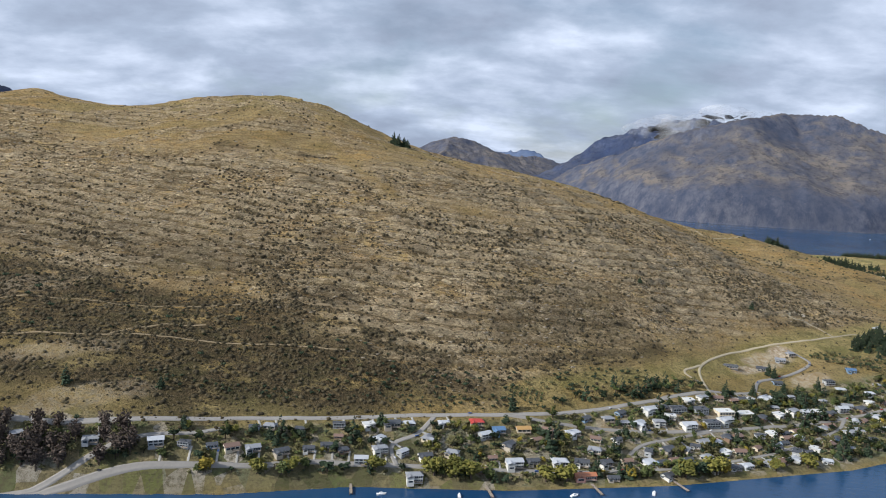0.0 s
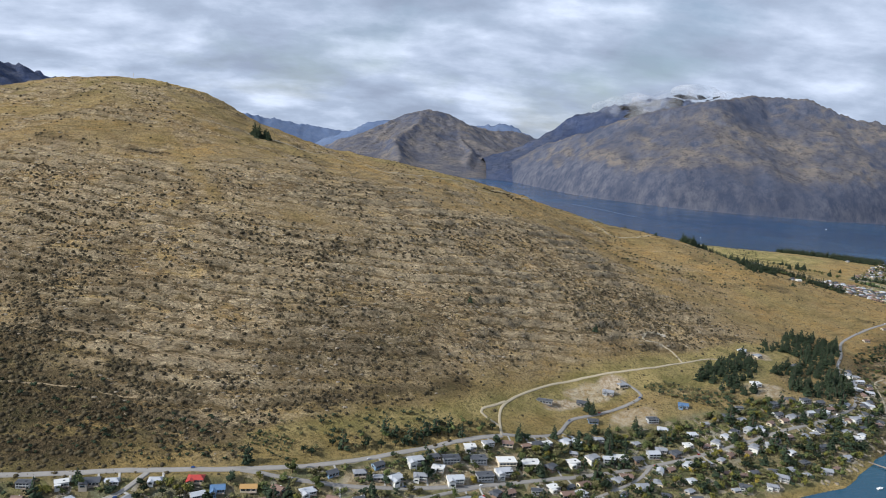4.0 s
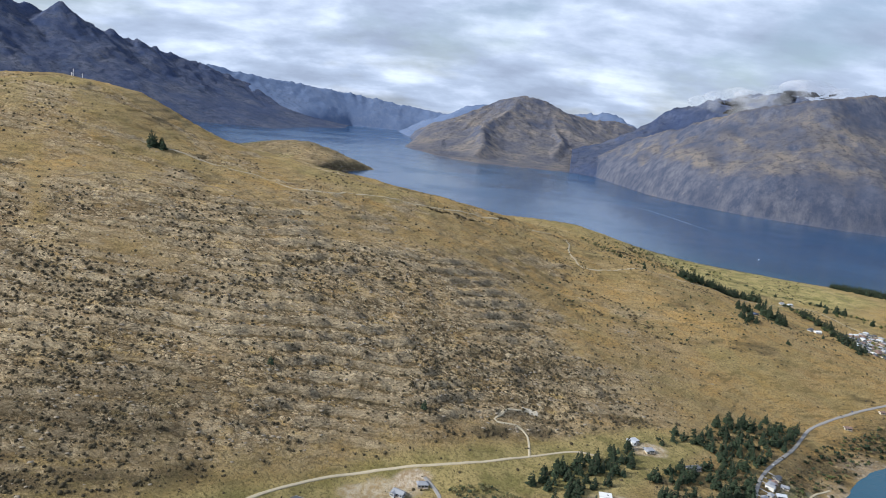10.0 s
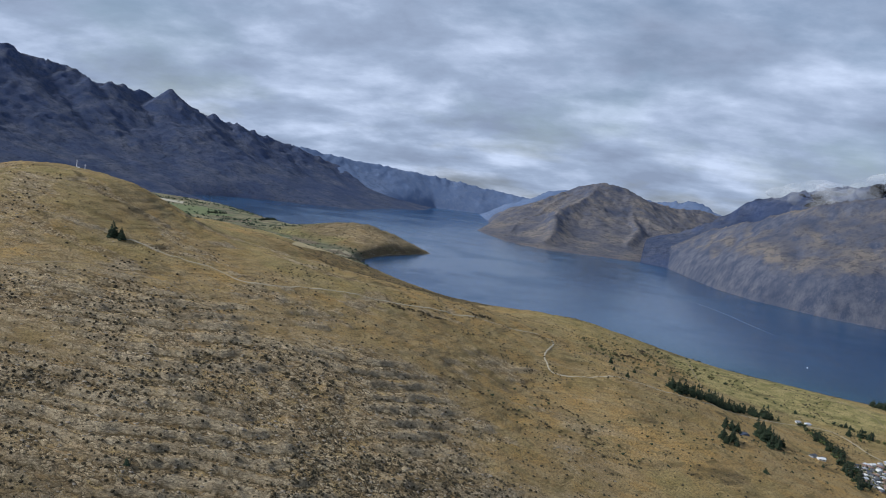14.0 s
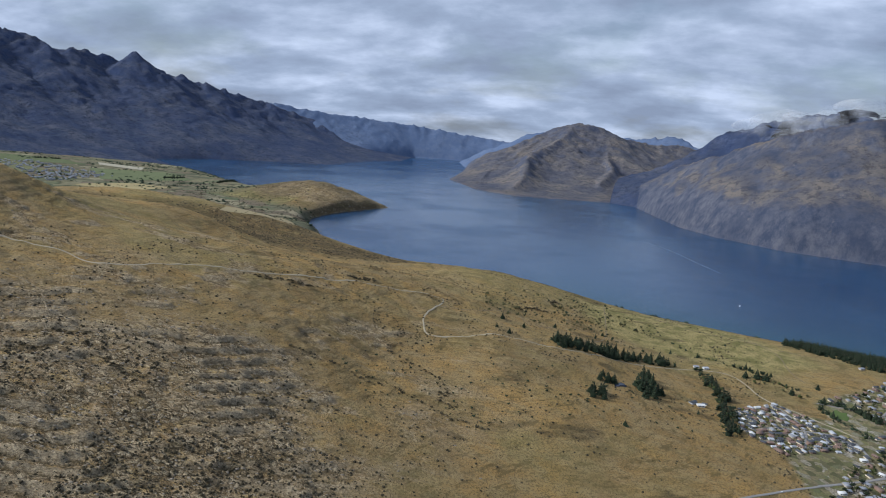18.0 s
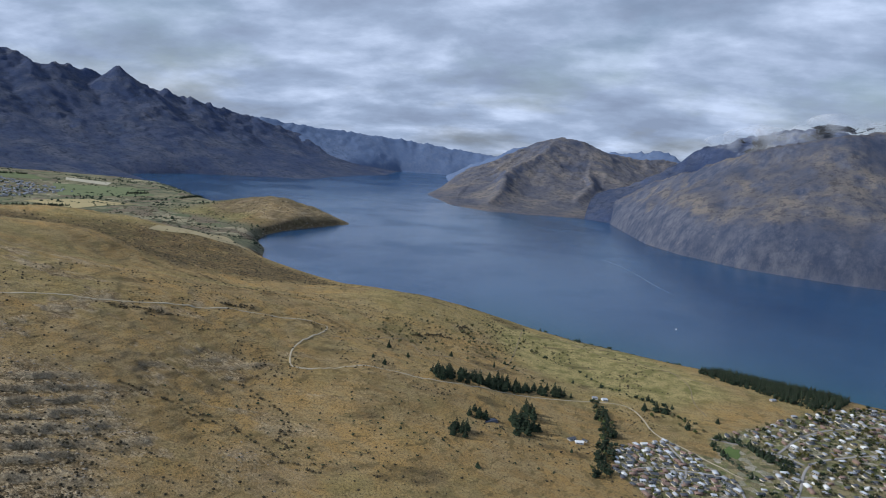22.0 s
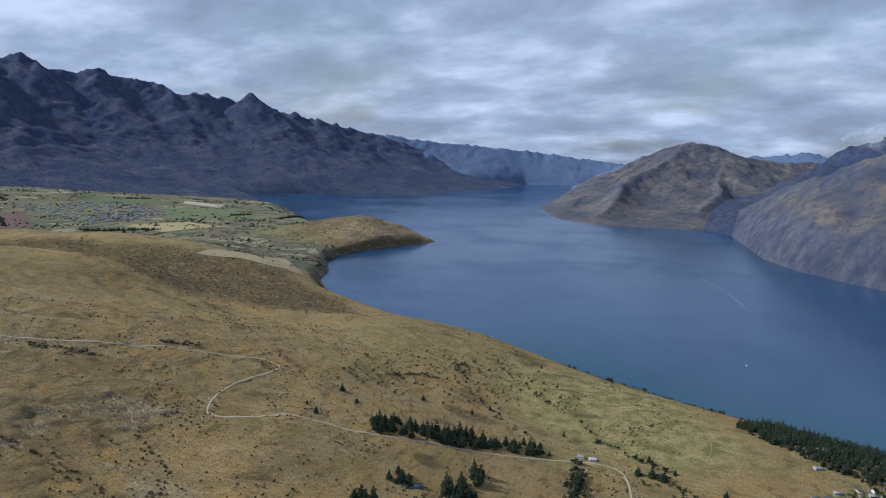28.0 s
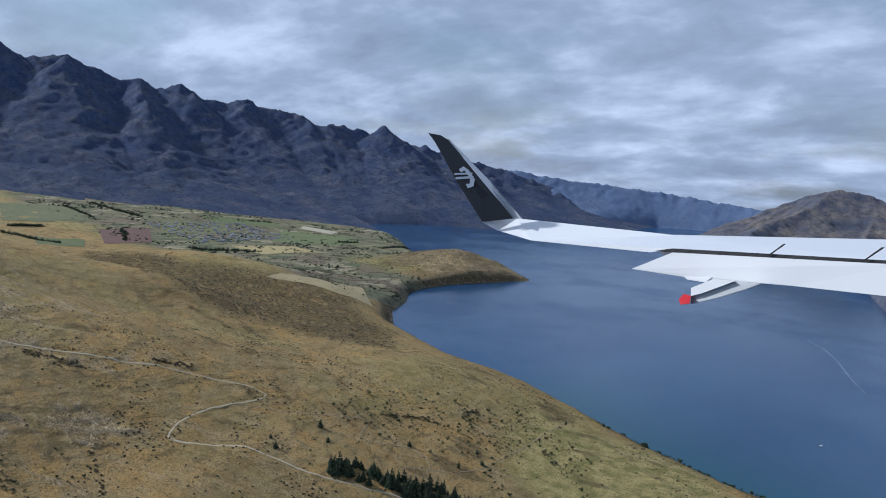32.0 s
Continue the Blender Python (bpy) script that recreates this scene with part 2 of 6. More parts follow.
def height(x, y, detail=True):
    x, y = np.asarray(x, float), np.asarray(y, float)
    d = inside_distance(x, y, NEAR_LAND)
    d = d + (3.2 * fractal(x, y, 34, 3, 27) + 1.6 * fractal(x, y, 11, 2, 28)) * step(330, 420, x + 0.1 * y) * (np.abs(d) < 60)
    e = inside_distance(x, y, FAR_LAND)
    land = np.clip(smooth_height(np.clip(x, -2600, 1300), np.clip(y, 100, 3000)), 3, 230)
    land = np.where(y > 2640 + 0.1 * x + 150, -3.0, land)
    cliff = 6 + 12 * step(-100, 200, fractal(x, y, 200, 2, 3) * 300) + 24 * step(1100, 1250, y) * (1 - step(1500, 1650, y))
    land = np.where(land > 0, land * (1 - np.exp(-np.maximum(d, 0) / cliff)), land)
    far = -2.0 - np.minimum(np.maximum(e, 0) * 0.06, 4.0)
    z = np.where(d > 0, land, np.where(e > 0, far, -np.minimum(-np.maximum(d, e) * 0.25, 14)))
    if detail:
        r = rockiness(x, y) * step(0, 40, d)
        # dipping strata: ledges that step along the slope
        u = (x * 0.94 + y * 0.34)
        v = (y * 0.94 - x * 0.34)
        ledge = fractal(u, v * 3.2, 60, 5, 21, True)
        lump = fractal(x, y, 60, 4, 22)
        gully = fractal(u, v * 0.45, 70, 3, 23, True)
        fold = fractal(u, v * 1.7, 120, 4, 26, True)
        z = z + r * (2.6 * ledge + 1.6 * lump - 2.0 * np.maximum(gully - 0.3, 0)) + (1 - r) * step(0, 80, d) * (2.2 * lump + 3.6 * fold + 1.5 * fractal(u, v * 2.0, 34, 4, 25, True)) * step(18, 60, z)
        # small scarps: treads of grass between risers of rock, broken along the strike
        p = (z + 0.10 * u + 6.0 * fractal(x, y, 150, 2, 29) + 1.0 * fractal(u, v * 1.6, 22, 4, 30)) / 4.6
        part_up = p - np.floor(p)
        whole = step(-0.35, 0.15, fractal(u, v * 3.0, 58, 3, 35))
        scarp = np.floor(p) + step(0.58, 0.86, part_up) - p + 0.25
        z = z + scarp * (3.3 * r * whole + 0.8 * (1 - r) * step(0, 80, d) * step(18, 60, z) * (1 - step(960, 1040, y)))
        STRATA["riser"] = np.maximum(r, 0.10 * step(18, 60, z)) * whole * step(0.52, 0.64, part_up) * (1 - step(0.90, 1.0, part_up))
        STRATA["foot"] = r * whole * step(0.30, 0.42, part_up) * (1 - step(0.52, 0.60, part_up))
        z = z + 1.1 * knobs(x, y) * step(0, 40, d)
        z = z + step(5, 60, d) * 0.35 * fractal(x, y, 9, 2, 24)
        z = z + 11 * np.exp(-(((x + 390) / 140) ** 2 + ((y - 2060) / 150) ** 2)) * step(2, 30, d) * fractal(x, y, 80, 5, 52, True)
    return z

# ---- materials ----
def material(name):
    m = bpy.data.materials.new(name)
    m.use_nodes = True
    t = m.node_tree
    shader = t.nodes["Principled BSDF"]
    where = t.nodes.new("ShaderNodeNewGeometry").outputs["Position"]
    return m, t, shader, where


def finish(t, shader, colour=None, rough=0.9, bump=None, depth=1.0, spec=0.25):
    for key, value in (("Base Color", colour), ("Roughness", rough), ("Specular IOR Level", spec)):
        if isinstance(value, bpy.types.NodeSocket):
            t.links.new(value, shader.inputs[key])
        elif value is not None:
            shader.inputs[key].default_value = (*value, 1) if isinstance(value, tuple) else value
    if bump is not None:
        b = t.nodes.new("ShaderNodeBump")
        b.inputs["Distance"].default_value = depth
        t.links.new(bump, b.inputs["Height"])
        t.links.new(b.outputs[0], shader.inputs["Normal"])


def attr(t, name):
    node = t.nodes.new("ShaderNodeAttribute")
    node.attribute_name = name
    return node.outputs["Fac"]


def ground_material():
    m, t, shader, where = material("hill ground")
    strata = stretch(t, where, 0.55, 1.0, 1.7, radians(-20))
    broad = noise_tex(t, where, 0.014, 6, 0.62)
    gold = mix(t, ramp(t, broad, (0.38, 0.0), (0.60, 1.0)), (0.265, 0.192, 0.094), (0.42, 0.28, 0.112))
    gold = mix(t, ramp(t, noise_tex(t, strata, 0.07, 7, 0.7), (0.44, 0.0), (0.60, 0.8)), gold, (0.37, 0.295, 0.165))
    gold = mix(t, ramp(t, noise_tex(t, strata, 0.045, 6, 0.7), (0.54, 0.0), (0.68, 0.8)), gold, (0.20, 0.175, 0.09))
    tuft = ramp(t, noise_tex(t, where, 0.6, 8, 0.8), (0.51, 0.0), (0.55, 0.75))
    gold = mix(t, ramp(t, noise_tex(t, where, 0.022, 6, 0.65), (0.50, 0.0), (0.64, 0.5)), gold, (0.255, 0.215, 0.095))
    gold = mix(t, tuft, gold, (0.155, 0.125, 0.068))
    tread = noise_tex(t, stretch(t, where, 0.05, 0.05, 0.75), 1.0, 7, 0.72)
    gold = mix(t, ramp(t, tread, (0.40, 0.75), (0.455, 0.0)), gold, (0.155, 0.122, 0.06))
    gold = mix(t, ramp(t, tread, (0.56, 0.0), (0.63, 0.4)), gold, (0.43, 0.33, 0.165))
    # pale schist, broken by cracks and dry grass
    grain = noise_tex(t, strata, 0.75, 10, 0.82)
    rock = mix(t, ramp(t, grain, (0.43, 0.0), (0.55, 1.0)), (0.155, 0.122, 0.083), (0.63, 0.53, 0.385))
    dry = mix(t, ramp(t, noise_tex(t, where, 0.05, 7, 0.7), (0.42, 0.0), (0.58, 1.0)), (0.34, 0.235, 0.125), (0.56, 0.43, 0.22))
    dry = mix(t, ramp(t, noise_tex(t, where, 0.6, 7, 0.78), (0.51, 0.0), (0.55, 0.8)), dry, (0.125, 0.095, 0.05))
    scrub = mix(t, ramp(t, noise_tex(t, where, 0.55, 7, 0.78), (0.42, 0.0), (0.62, 1.0)), (0.036, 0.031, 0.020), (0.145, 0.112, 0.072))
    scrub = mix(t, ramp(t, noise_tex(t, where, 0.05, 5, 0.65), (0.5, 0.0), (0.62, 0.45)), scrub, (0.07, 0.074, 0.034))
    green = mix(t, ramp(t, noise_tex(t, where, 0.06, 6, 0.65), (0.4, 0.0), (0.6, 1.0)), (0.205, 0.20, 0.08), (0.43, 0.365, 0.18))
    green = mix(t, tuft, green, (0.13, 0.12, 0.055))
    patch = ramp(t, noise_tex(t, strata, 0.11, 10, 0.80), (0.475, 0.0), (0.525, 0.92))
    crack = ramp(t, noise_tex(t, strata, 0.34, 9, 0.78, 0.6), (0.395, 0.8), (0.425, 0.0))
    seam = ramp(t, noise_tex(t, stretch(t, where, 0.10, 0.9, 2.6, radians(-17)), 0.28, 8, 0.72), (0.415, 0.9), (0.455, 0.0))
    c = mix(t, attr(t, "green"), gold, green)
    r = attr(t, "rock")
    c = mix(t, maths(t, "MULTIPLY", r, 0.85), c, dry)
    c = mix(t, maths(t, "MULTIPLY", r, maths(t, "MULTIPLY", patch, 0.75)), c, rock)
    pale = mix(t, ramp(t, grain, (0.40, 0.0), (0.52, 1.0)), (0.235, 0.19, 0.135), (0.61, 0.51, 0.37))
    c = mix(t, maths(t, "MULTIPLY", attr(t, "knob"), ramp(t, noise_tex(t, strata, 0.2, 8, 0.75), (0.42, 0.05), (0.56, 0.72))), c, pale)
    c = mix(t, maths(t, "MULTIPLY", r, crack), c, (0.065, 0.053, 0.037))
    c = mix(t, maths(t, "MULTIPLY", maths(t, "ADD", maths(t, "MULTIPLY", r, 0.8), 0.12), seam), c, (0.085, 0.07, 0.042))
    # schist blocks: long cells along the bedding, dark joints, each block a tone of its own
    warp = t.nodes.new("ShaderNodeTexNoise")
    t.links.new(where, warp.inputs["Vector"])
    warp.inputs["Scale"].default_value, warp.inputs["Detail"].default_value = 0.12, 5.0
    bent = t.nodes.new("ShaderNodeVectorMath")
    bent.operation = "MULTIPLY_ADD"
    t.links.new(warp.outputs["Color"], bent.inputs[0])
    bent.inputs[1].default_value = (7.0, 7.0, 7.0)
    t.links.new(where, bent.inputs[2])
    domes, tones, joints = [], [], []
    for sx, sy, sz, width in ((0.14, 0.26, 0.42, 0.085), (0.42, 0.85, 1.3, 0.07)):
        bed = stretch(t, bent.outputs[0], sx, sy, sz, radians(-20))
        cell = t.nodes.new("ShaderNodeTexVoronoi")
        t.links.new(bed, cell.inputs["Vector"])
        rim = t.nodes.new("ShaderNodeTexVoronoi")
        rim.feature = "DISTANCE_TO_EDGE"
        t.links.new(bed, rim.inputs["Vector"])
        for v in (cell, rim):
            v.inputs["Scale"].default_value = 1.0
        hue = t.nodes.new("ShaderNodeSeparateColor")
        t.links.new(cell.outputs["Color"], hue.inputs[0])
        domes.append(ramp(t, rim.outputs["Distance"], (0.0, 0.0), (0.30, 1.0)))
        tones.append(hue.outputs[0])
        joints.append(ramp(t, rim.outputs["Distance"], (width * 0.35, 0.9), (width, 0.0)))
    block = ramp(t, maths(t, "ADD", maths(t, "MULTIPLY", tones[0], 0.55), maths(t, "MULTIPLY", tones[1], 0.45)), (0.22, (0.235, 0.175, 0.10)), (0.46, (0.46, 0.37, 0.245)), (0.72, (0.76, 0.65, 0.475)))
    block = mix(t, ramp(t, noise_tex(t, where, 1.6, 8, 0.78), (0.44, 0.7), (0.49, 0.0)), block, (0.19, 0.14, 0.075))
    block = mix(t, maths(t, "MULTIPLY", joints[1], 0.7), block, (0.13, 0.105, 0.072))
    block = mix(t, joints[0], block, (0.085, 0.068, 0.045))
    bare_rock = maths(t, "MULTIPLY", r, ramp(t, noise_tex(t, strata, 0.075, 11, 0.80), (0.47, 0.0), (0.51, 1.0)))
    c = mix(t, bare_rock, c, block)
    # bedding: pale broken risers; dark brown along their feet paints ledge shade and scrub
    slab = mix(t, ramp(t, noise_tex(t, strata, 0.9, 10, 0.8), (0.42, 0.0), (0.54, 1.0)), (0.19, 0.16, 0.12), (0.66, 0.575, 0.44))
    c = mix(t, maths(t, "MULTIPLY", attr(t, "riser"), ramp(t, noise_tex(t, strata, 0.16, 9, 0.78), (0.36, 0.0), (0.46, 0.9))), c, mix(t, 0.35, slab, block))
    c = mix(t, maths(t, "MULTIPLY", attr(t, "foot"), ramp(t, noise_tex(t, where, 0.3, 8, 0.78), (0.38, 0.1), (0.52, 0.9))), c, (0.095, 0.076, 0.043))
    c = mix(t, maths(t, "MULTIPLY", attr(t, "scrub"), ramp(t, noise_tex(t, strata, 0.10, 8, 0.72), (0.34, 0.0), (0.48, 1.0))), c, scrub)
    c = mix(t, 1.0, c, (1.05, 0.99, 0.86), "MULTIPLY")
    # gardens: plots of lawn, dry grass, gravel and rough ground
    cell = t.nodes.new("ShaderNodeTexVoronoi")
    cell.inputs["Scale"].default_value = 0.16
    t.links.new(stretch(t, where, 1, 1, 0, radians(25)), cell.inputs["Vector"])
    lot = t.nodes.new("ShaderNodeSeparateColor")
    t.links.new(cell.outputs["Color"], lot.inputs[0])
    plot = ramp(t, lot.outputs[0], (0.0, (0.20, 0.21, 0.075)), (0.3, (0.36, 0.29, 0.16)), (0.48, (0.15, 0.17, 0.06)), (0.62, (0.48, 0.43, 0.35)), (0.74, (0.30, 0.25, 0.14)), (0.9, (0.13, 0.13, 0.06)))
    plot = mix(t, ramp(t, noise_tex(t, where, 0.5, 7, 0.75), (0.46, 0.0), (0.62, 0.9)), plot, (0.16, 0.14, 0.08))
    c = mix(t, attr(t, "yard"), c, plot)
    # the flats: a patchwork of paddocks
    farm = t.nodes.new("ShaderNodeTexVoronoi")
    farm.distance = "CHEBYCHEV"
    farm.inputs["Scale"].default_value = 0.023
    t.links.new(stretch(t, where, 1, 0.62, 0, radians(28)), farm.inputs["Vector"])
    share = t.nodes.new("ShaderNodeSeparateColor")
    t.links.new(farm.outputs["Color"], share.inputs[0])
    crop = ramp(t, share.outputs[1], (0.0, (0.12, 0.145, 0.08)), (0.2, (0.25, 0.225, 0.135)), (0.40, (0.08, 0.10, 0.062)), (0.55, (0.40, 0.345, 0.225)), (0.64, (0.15, 0.175, 0.095)), (0.86, (0.20, 0.16, 0.115)))
    crop = mix(t, ramp(t, noise_tex(t, where, 0.06, 8, 0.75), (0.5, 0.0), (0.60, 0.6)), crop, (0.085, 0.085, 0.055))
    crop = mix(t, ramp(t, noise_tex(t, where, 0.014, 6, 0.7), (0.54, 0.0), (0.64, 0.45)), crop, (0.19, 0.17, 0.105))
    hedge = t.nodes.new("ShaderNodeTexVoronoi")
    hedge.feature = "DISTANCE_TO_EDGE"
    hedge.inputs["Scale"].default_value = 0.017
    t.links.new(stretch(t, where, 1, 0.62, 0, radians(28)), hedge.inputs["Vector"])
    lined = maths(t, "MULTIPLY", ramp(t, hedge.outputs["Distance"], (0.03, 1.0), (0.06, 0.0)), ramp(t, noise_tex(t, where, 0.02, 5, 0.7), (0.44, 0.0), (0.52, 0.9)))
    crop = mix(t, lined, crop, (0.05, 0.058, 0.034))
    c = mix(t, attr(t, "farm"), c, crop)
    earth = mix(t, ramp(t, noise_tex(t, where, 0.3, 8, 0.75), (0.42, 0.0), (0.58, 1.0)), (0.40, 0.285, 0.165), (0.66, 0.565, 0.43))
    c = mix(t, attr(t, "bare"), c, earth)
    lumps = maths(t, "ADD", maths(t, "MULTIPLY", domes[0], 0.34), maths(t, "MULTIPLY", domes[1], 0.13))
    fine = maths(t, "ADD", maths(t, "MULTIPLY", noise_tex(t, strata, 0.32, 10, 0.78), 0.9), maths(t, "MULTIPLY", bare_rock, lumps))
    finish(t, shader, c, 0.95, fine, 5.0, 0.12)
    return m


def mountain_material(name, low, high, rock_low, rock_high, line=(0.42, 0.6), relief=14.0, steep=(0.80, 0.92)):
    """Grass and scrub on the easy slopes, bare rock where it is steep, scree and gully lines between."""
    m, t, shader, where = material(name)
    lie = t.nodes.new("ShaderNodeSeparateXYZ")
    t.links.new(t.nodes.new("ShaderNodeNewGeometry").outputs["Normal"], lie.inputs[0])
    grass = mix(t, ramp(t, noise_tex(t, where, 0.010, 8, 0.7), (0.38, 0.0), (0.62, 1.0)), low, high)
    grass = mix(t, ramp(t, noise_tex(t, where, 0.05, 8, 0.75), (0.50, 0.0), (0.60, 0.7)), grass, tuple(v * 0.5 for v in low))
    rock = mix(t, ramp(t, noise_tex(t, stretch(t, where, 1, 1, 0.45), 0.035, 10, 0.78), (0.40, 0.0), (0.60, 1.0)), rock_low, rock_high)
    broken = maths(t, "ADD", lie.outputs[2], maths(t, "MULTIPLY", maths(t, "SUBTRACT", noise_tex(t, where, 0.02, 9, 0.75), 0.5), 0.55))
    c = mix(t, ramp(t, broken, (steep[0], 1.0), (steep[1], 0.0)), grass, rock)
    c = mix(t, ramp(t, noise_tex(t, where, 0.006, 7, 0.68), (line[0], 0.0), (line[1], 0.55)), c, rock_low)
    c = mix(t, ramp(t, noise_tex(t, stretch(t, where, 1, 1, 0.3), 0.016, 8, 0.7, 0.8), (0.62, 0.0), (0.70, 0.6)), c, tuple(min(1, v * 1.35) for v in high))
    finish(t, shader, c, 0.95, noise_tex(t, where, 0.05, 12, 0.8), relief, 0.1)
    return m


def water_material():
    m, t, shader, where = material("lake water")
    # broad lighter patches in the base colour stand in for cloud reflections
    deep = mix(t, ramp(t, noise_tex(t, stretch(t, where, 1, 0.45, 1, 0.5), 0.0022, 4, 0.55), (0.35, 0.0), (0.65, 1.0)), (0.008, 0.040, 0.106), (0.026, 0.072, 0.146))
    deep = mix(t, attr(t, "shallow"), deep, (0.006, 0.058, 0.080))
    ripple = noise_tex(t, stretch(t, where, 1, 1.6, 1, 0.4), 0.25, 5, 0.6)
    finish(t, shader, deep, ramp(t, noise_tex(t, where, 0.004, 4, 0.6), (0.38, 0.04), (0.62, 0.24)), ripple, 0.2, 0.5)
    shader.inputs["IOR"].default_value = 1.33
    return m


GROUND, WATER = ground_material(), water_material()
# dark blue base colours carry the range's painted shade and distance haze
SHADE_BLUE = mountain_material("rock tinted blue for shade and haze", (0.046, 0.062, 0.110), (0.104, 0.112, 0.146), (0.034, 0.053, 0.118), (0.102, 0.125, 0.200), relief=12.0, steep=(0.66, 0.86))
# blue-grey mixed into tussock and rock colours stands in for haze
HAZED_TUSSOCK = mountain_material("far tussock tinted by haze", (0.100, 0.100, 0.118), (0.205, 0.178, 0.155), (0.056, 0.070, 0.112), (0.14, 0.144, 0.175), relief=9.0, steep=(0.70, 0.86))
# distance haze painted as a pale blue base colour
HAZE_BLUE = mountain_material("distant hills tinted haze blue", (0.105, 0.145, 0.235), (0.13, 0.165, 0.25), (0.092, 0.132, 0.228), (0.135, 0.172, 0.255), relief=2.5)


# ---- large structure ----
def sheet(name, xs, ys, heights, mat, **masks):
    nx, ny = len(xs), len(ys)
    gx, gy = np.meshgrid(xs, ys)
    return grid_mesh(name, gx, gy, heights(gx, gy), mat, {k: f(gx, gy) for k, f in masks.items()})


def grid_mesh(name, gx, gy, gz, mat, masks={}):
    ny, nx = gx.shape
    co = np.stack([gx, gy, gz], -1).reshape(-1, 3)
    n = np.arange(nx * ny).reshape(ny, nx)
    quads = np.stack([n[:-1, :-1], n[:-1, 1:], n[1:, 1:], n[1:, :-1]], -1).reshape(-1, 4)
    me = bpy.data.meshes.new(name)
    me.vertices.add(len(co))
    me.vertices.foreach_set("co", co.ravel())
    me.loops.add(quads.size)
    me.loops.foreach_set("vertex_index", quads.ravel())
    me.polygons.add(len(quads))
    me.polygons.foreach_set("loop_start", np.arange(0, quads.size, 4))
    me.polygons.foreach_set("loop_total", np.full(len(quads), 4))
    me.polygons.foreach_set("use_smooth", np.ones(len(quads), bool))
    me.update(calc_edges=True)
    for key, values in masks.items():
        a = me.attributes.new(key, "FLOAT", "POINT")
        a.data.foreach_set("value", np.asarray(values, float).ravel())
    me.materials.append(mat)
    return new(name, me)


def spaced(start, end, fine, low, high, growth=1.12, left_most=18, right_most=18):
    """Even steps from start to end, then growing ones out to low and high."""
    mid = list(np.arange(start, end, fine))
    left, right, s = [], [], fine
    while (left[-1] if left else start) > low:
        s = min(s * growth, left_most)
        left.append((left[-1] if left else start) - s)
    s = fine
    while (right[-1] if right else end) < high:
        s = min(s * growth, right_most)
        right.append((right[-1] if right else end) + s)
    return np.array(left[::-1] + mid + right)


SCRUB_BELT = [(-420, 300), (-260, 297), (-177, 297), (-97, 312), (-33, 331), (0, 341), (30, 352), (28, 364), (-7, 376), (-53, 390), (-99, 402), (-149, 412), (-260, 435), (-420, 430)]
HILL_TWO = [(-520, 1150), (-440, 1090), (-250, 1040), (-141, 1080), (-53, 1120), (60, 1200), (160, 1250), (31, 1394), (-120, 1440), (-235, 1375), (-330, 1300), (-430, 1225)]
MEADOW = [(406, 1257), (567, 1294), (642, 1214), (700, 1140), (640, 1090), (560, 1085), (486, 1110), (420, 1180)]


def green_mask(x, y):
    g = step(0.05, 0.5, fractal(x, y, 150, 3, 31)) * 0.45 * step(600, 700, y)
    bench = step(-8, 8, inside_distance(x, y, BENCH)) * 0.85
    town = (1 - step(300, 420, y - 0.45 * np.maximum(x, 0) - 0.1 * np.minimum(x, 0))) * 0.6
    far_flats = step(1480, 1750, y + 0.25 * np.abs(x + 500)) * step(-0.4, 0.2, fractal(x, y, 160, 2, 33)) * (x < -400)
    far_flats = np.maximum(far_flats, 0.9 * (y > 2700))
    meadow = step(-30, 20, inside_distance(x, y, MEADOW)) * 1.0
    return np.clip(np.maximum.reduce([g, bench, town, far_flats, meadow]), 0, 1)


def scrub_mask(x, y):
    u, v = x * 0.94 + y * 0.34, y * 0.94 - x * 0.34
    belt = step(-10, 14, inside_distance(x, y, SCRUB_BELT) + 12 * fractal(x, y, 40, 3, 41)) * 0.95
    foot = np.exp(-((inside_distance(x, y, ROCK_FACE) - 5) / 7) ** 2) * (y < 600) * 0.8 * step(-0.1, 0.25, fractal(x, y, 26, 4, 51))
    streak = step(0.20, 0.5, fractal(u, v * 3.4, 48, 5, 42)) * 0.3 * rockiness(x, y)
    low = (1 - step(20, 110, inside_distance(x, y, ROCK_FACE))) * (x < 120) * (y < 520) * step(-0.1, 0.3, fractal(x, y, 50, 3, 43)) * 0.6 * rockiness(x, y)
    sparse = step(0.42, 0.62, fractal(u, v * 2.0, 60, 4, 44)) * 0.6 * step(640, 700, y)
    hill_two = step(-25, 30, inside_distance(x, y, HILL_TWO) + 26 * fractal(x, y, 70, 3, 45)) * 0.7
    shore = inside_distance(x, y, NEAR_LAND)
    coast = np.exp(-((shore - 6) / 12) ** 2) * (y > 1150) * 0.8
    belt = np.maximum(belt, step(-0.3, 0.0, fractal(x, y, 34, 4, 50)) * (1 - step(-110, -60, x)) * step(292, 300, y) * (1 - step(350, 360, y)) * 0.85)
    bank = (1 - step(20, 55, shore)) * step(320, 380, x) * (y < 900) * step(-0.35, 0.1, fractal(x, y, 30, 3, 47)) * 0.85
    knoll = step(-0.5, 0.1, fractal(x, y, 80, 3, 46)) * np.clip(1.2 * np.exp(-(((x + 420) / 170) ** 2 + ((y - 2040) / 190) ** 2)), 0, 0.55)
    far = step(0, 20, inside_distance(x, y, FAR_LAND)) * 0.95
    clearing = np.exp(-(((x + 178) / 28) ** 2 + ((y - 331) / 6) ** 2)) + np.exp(-(((x + 150) / 28) ** 2 + ((y - 303) / 6) ** 2))
    return np.clip(np.maximum.reduce([belt, foot, streak, low, sparse, hill_two, coast, bank, knoll, far]) * (1 - np.minimum(clearing, 1)), 0, 1)


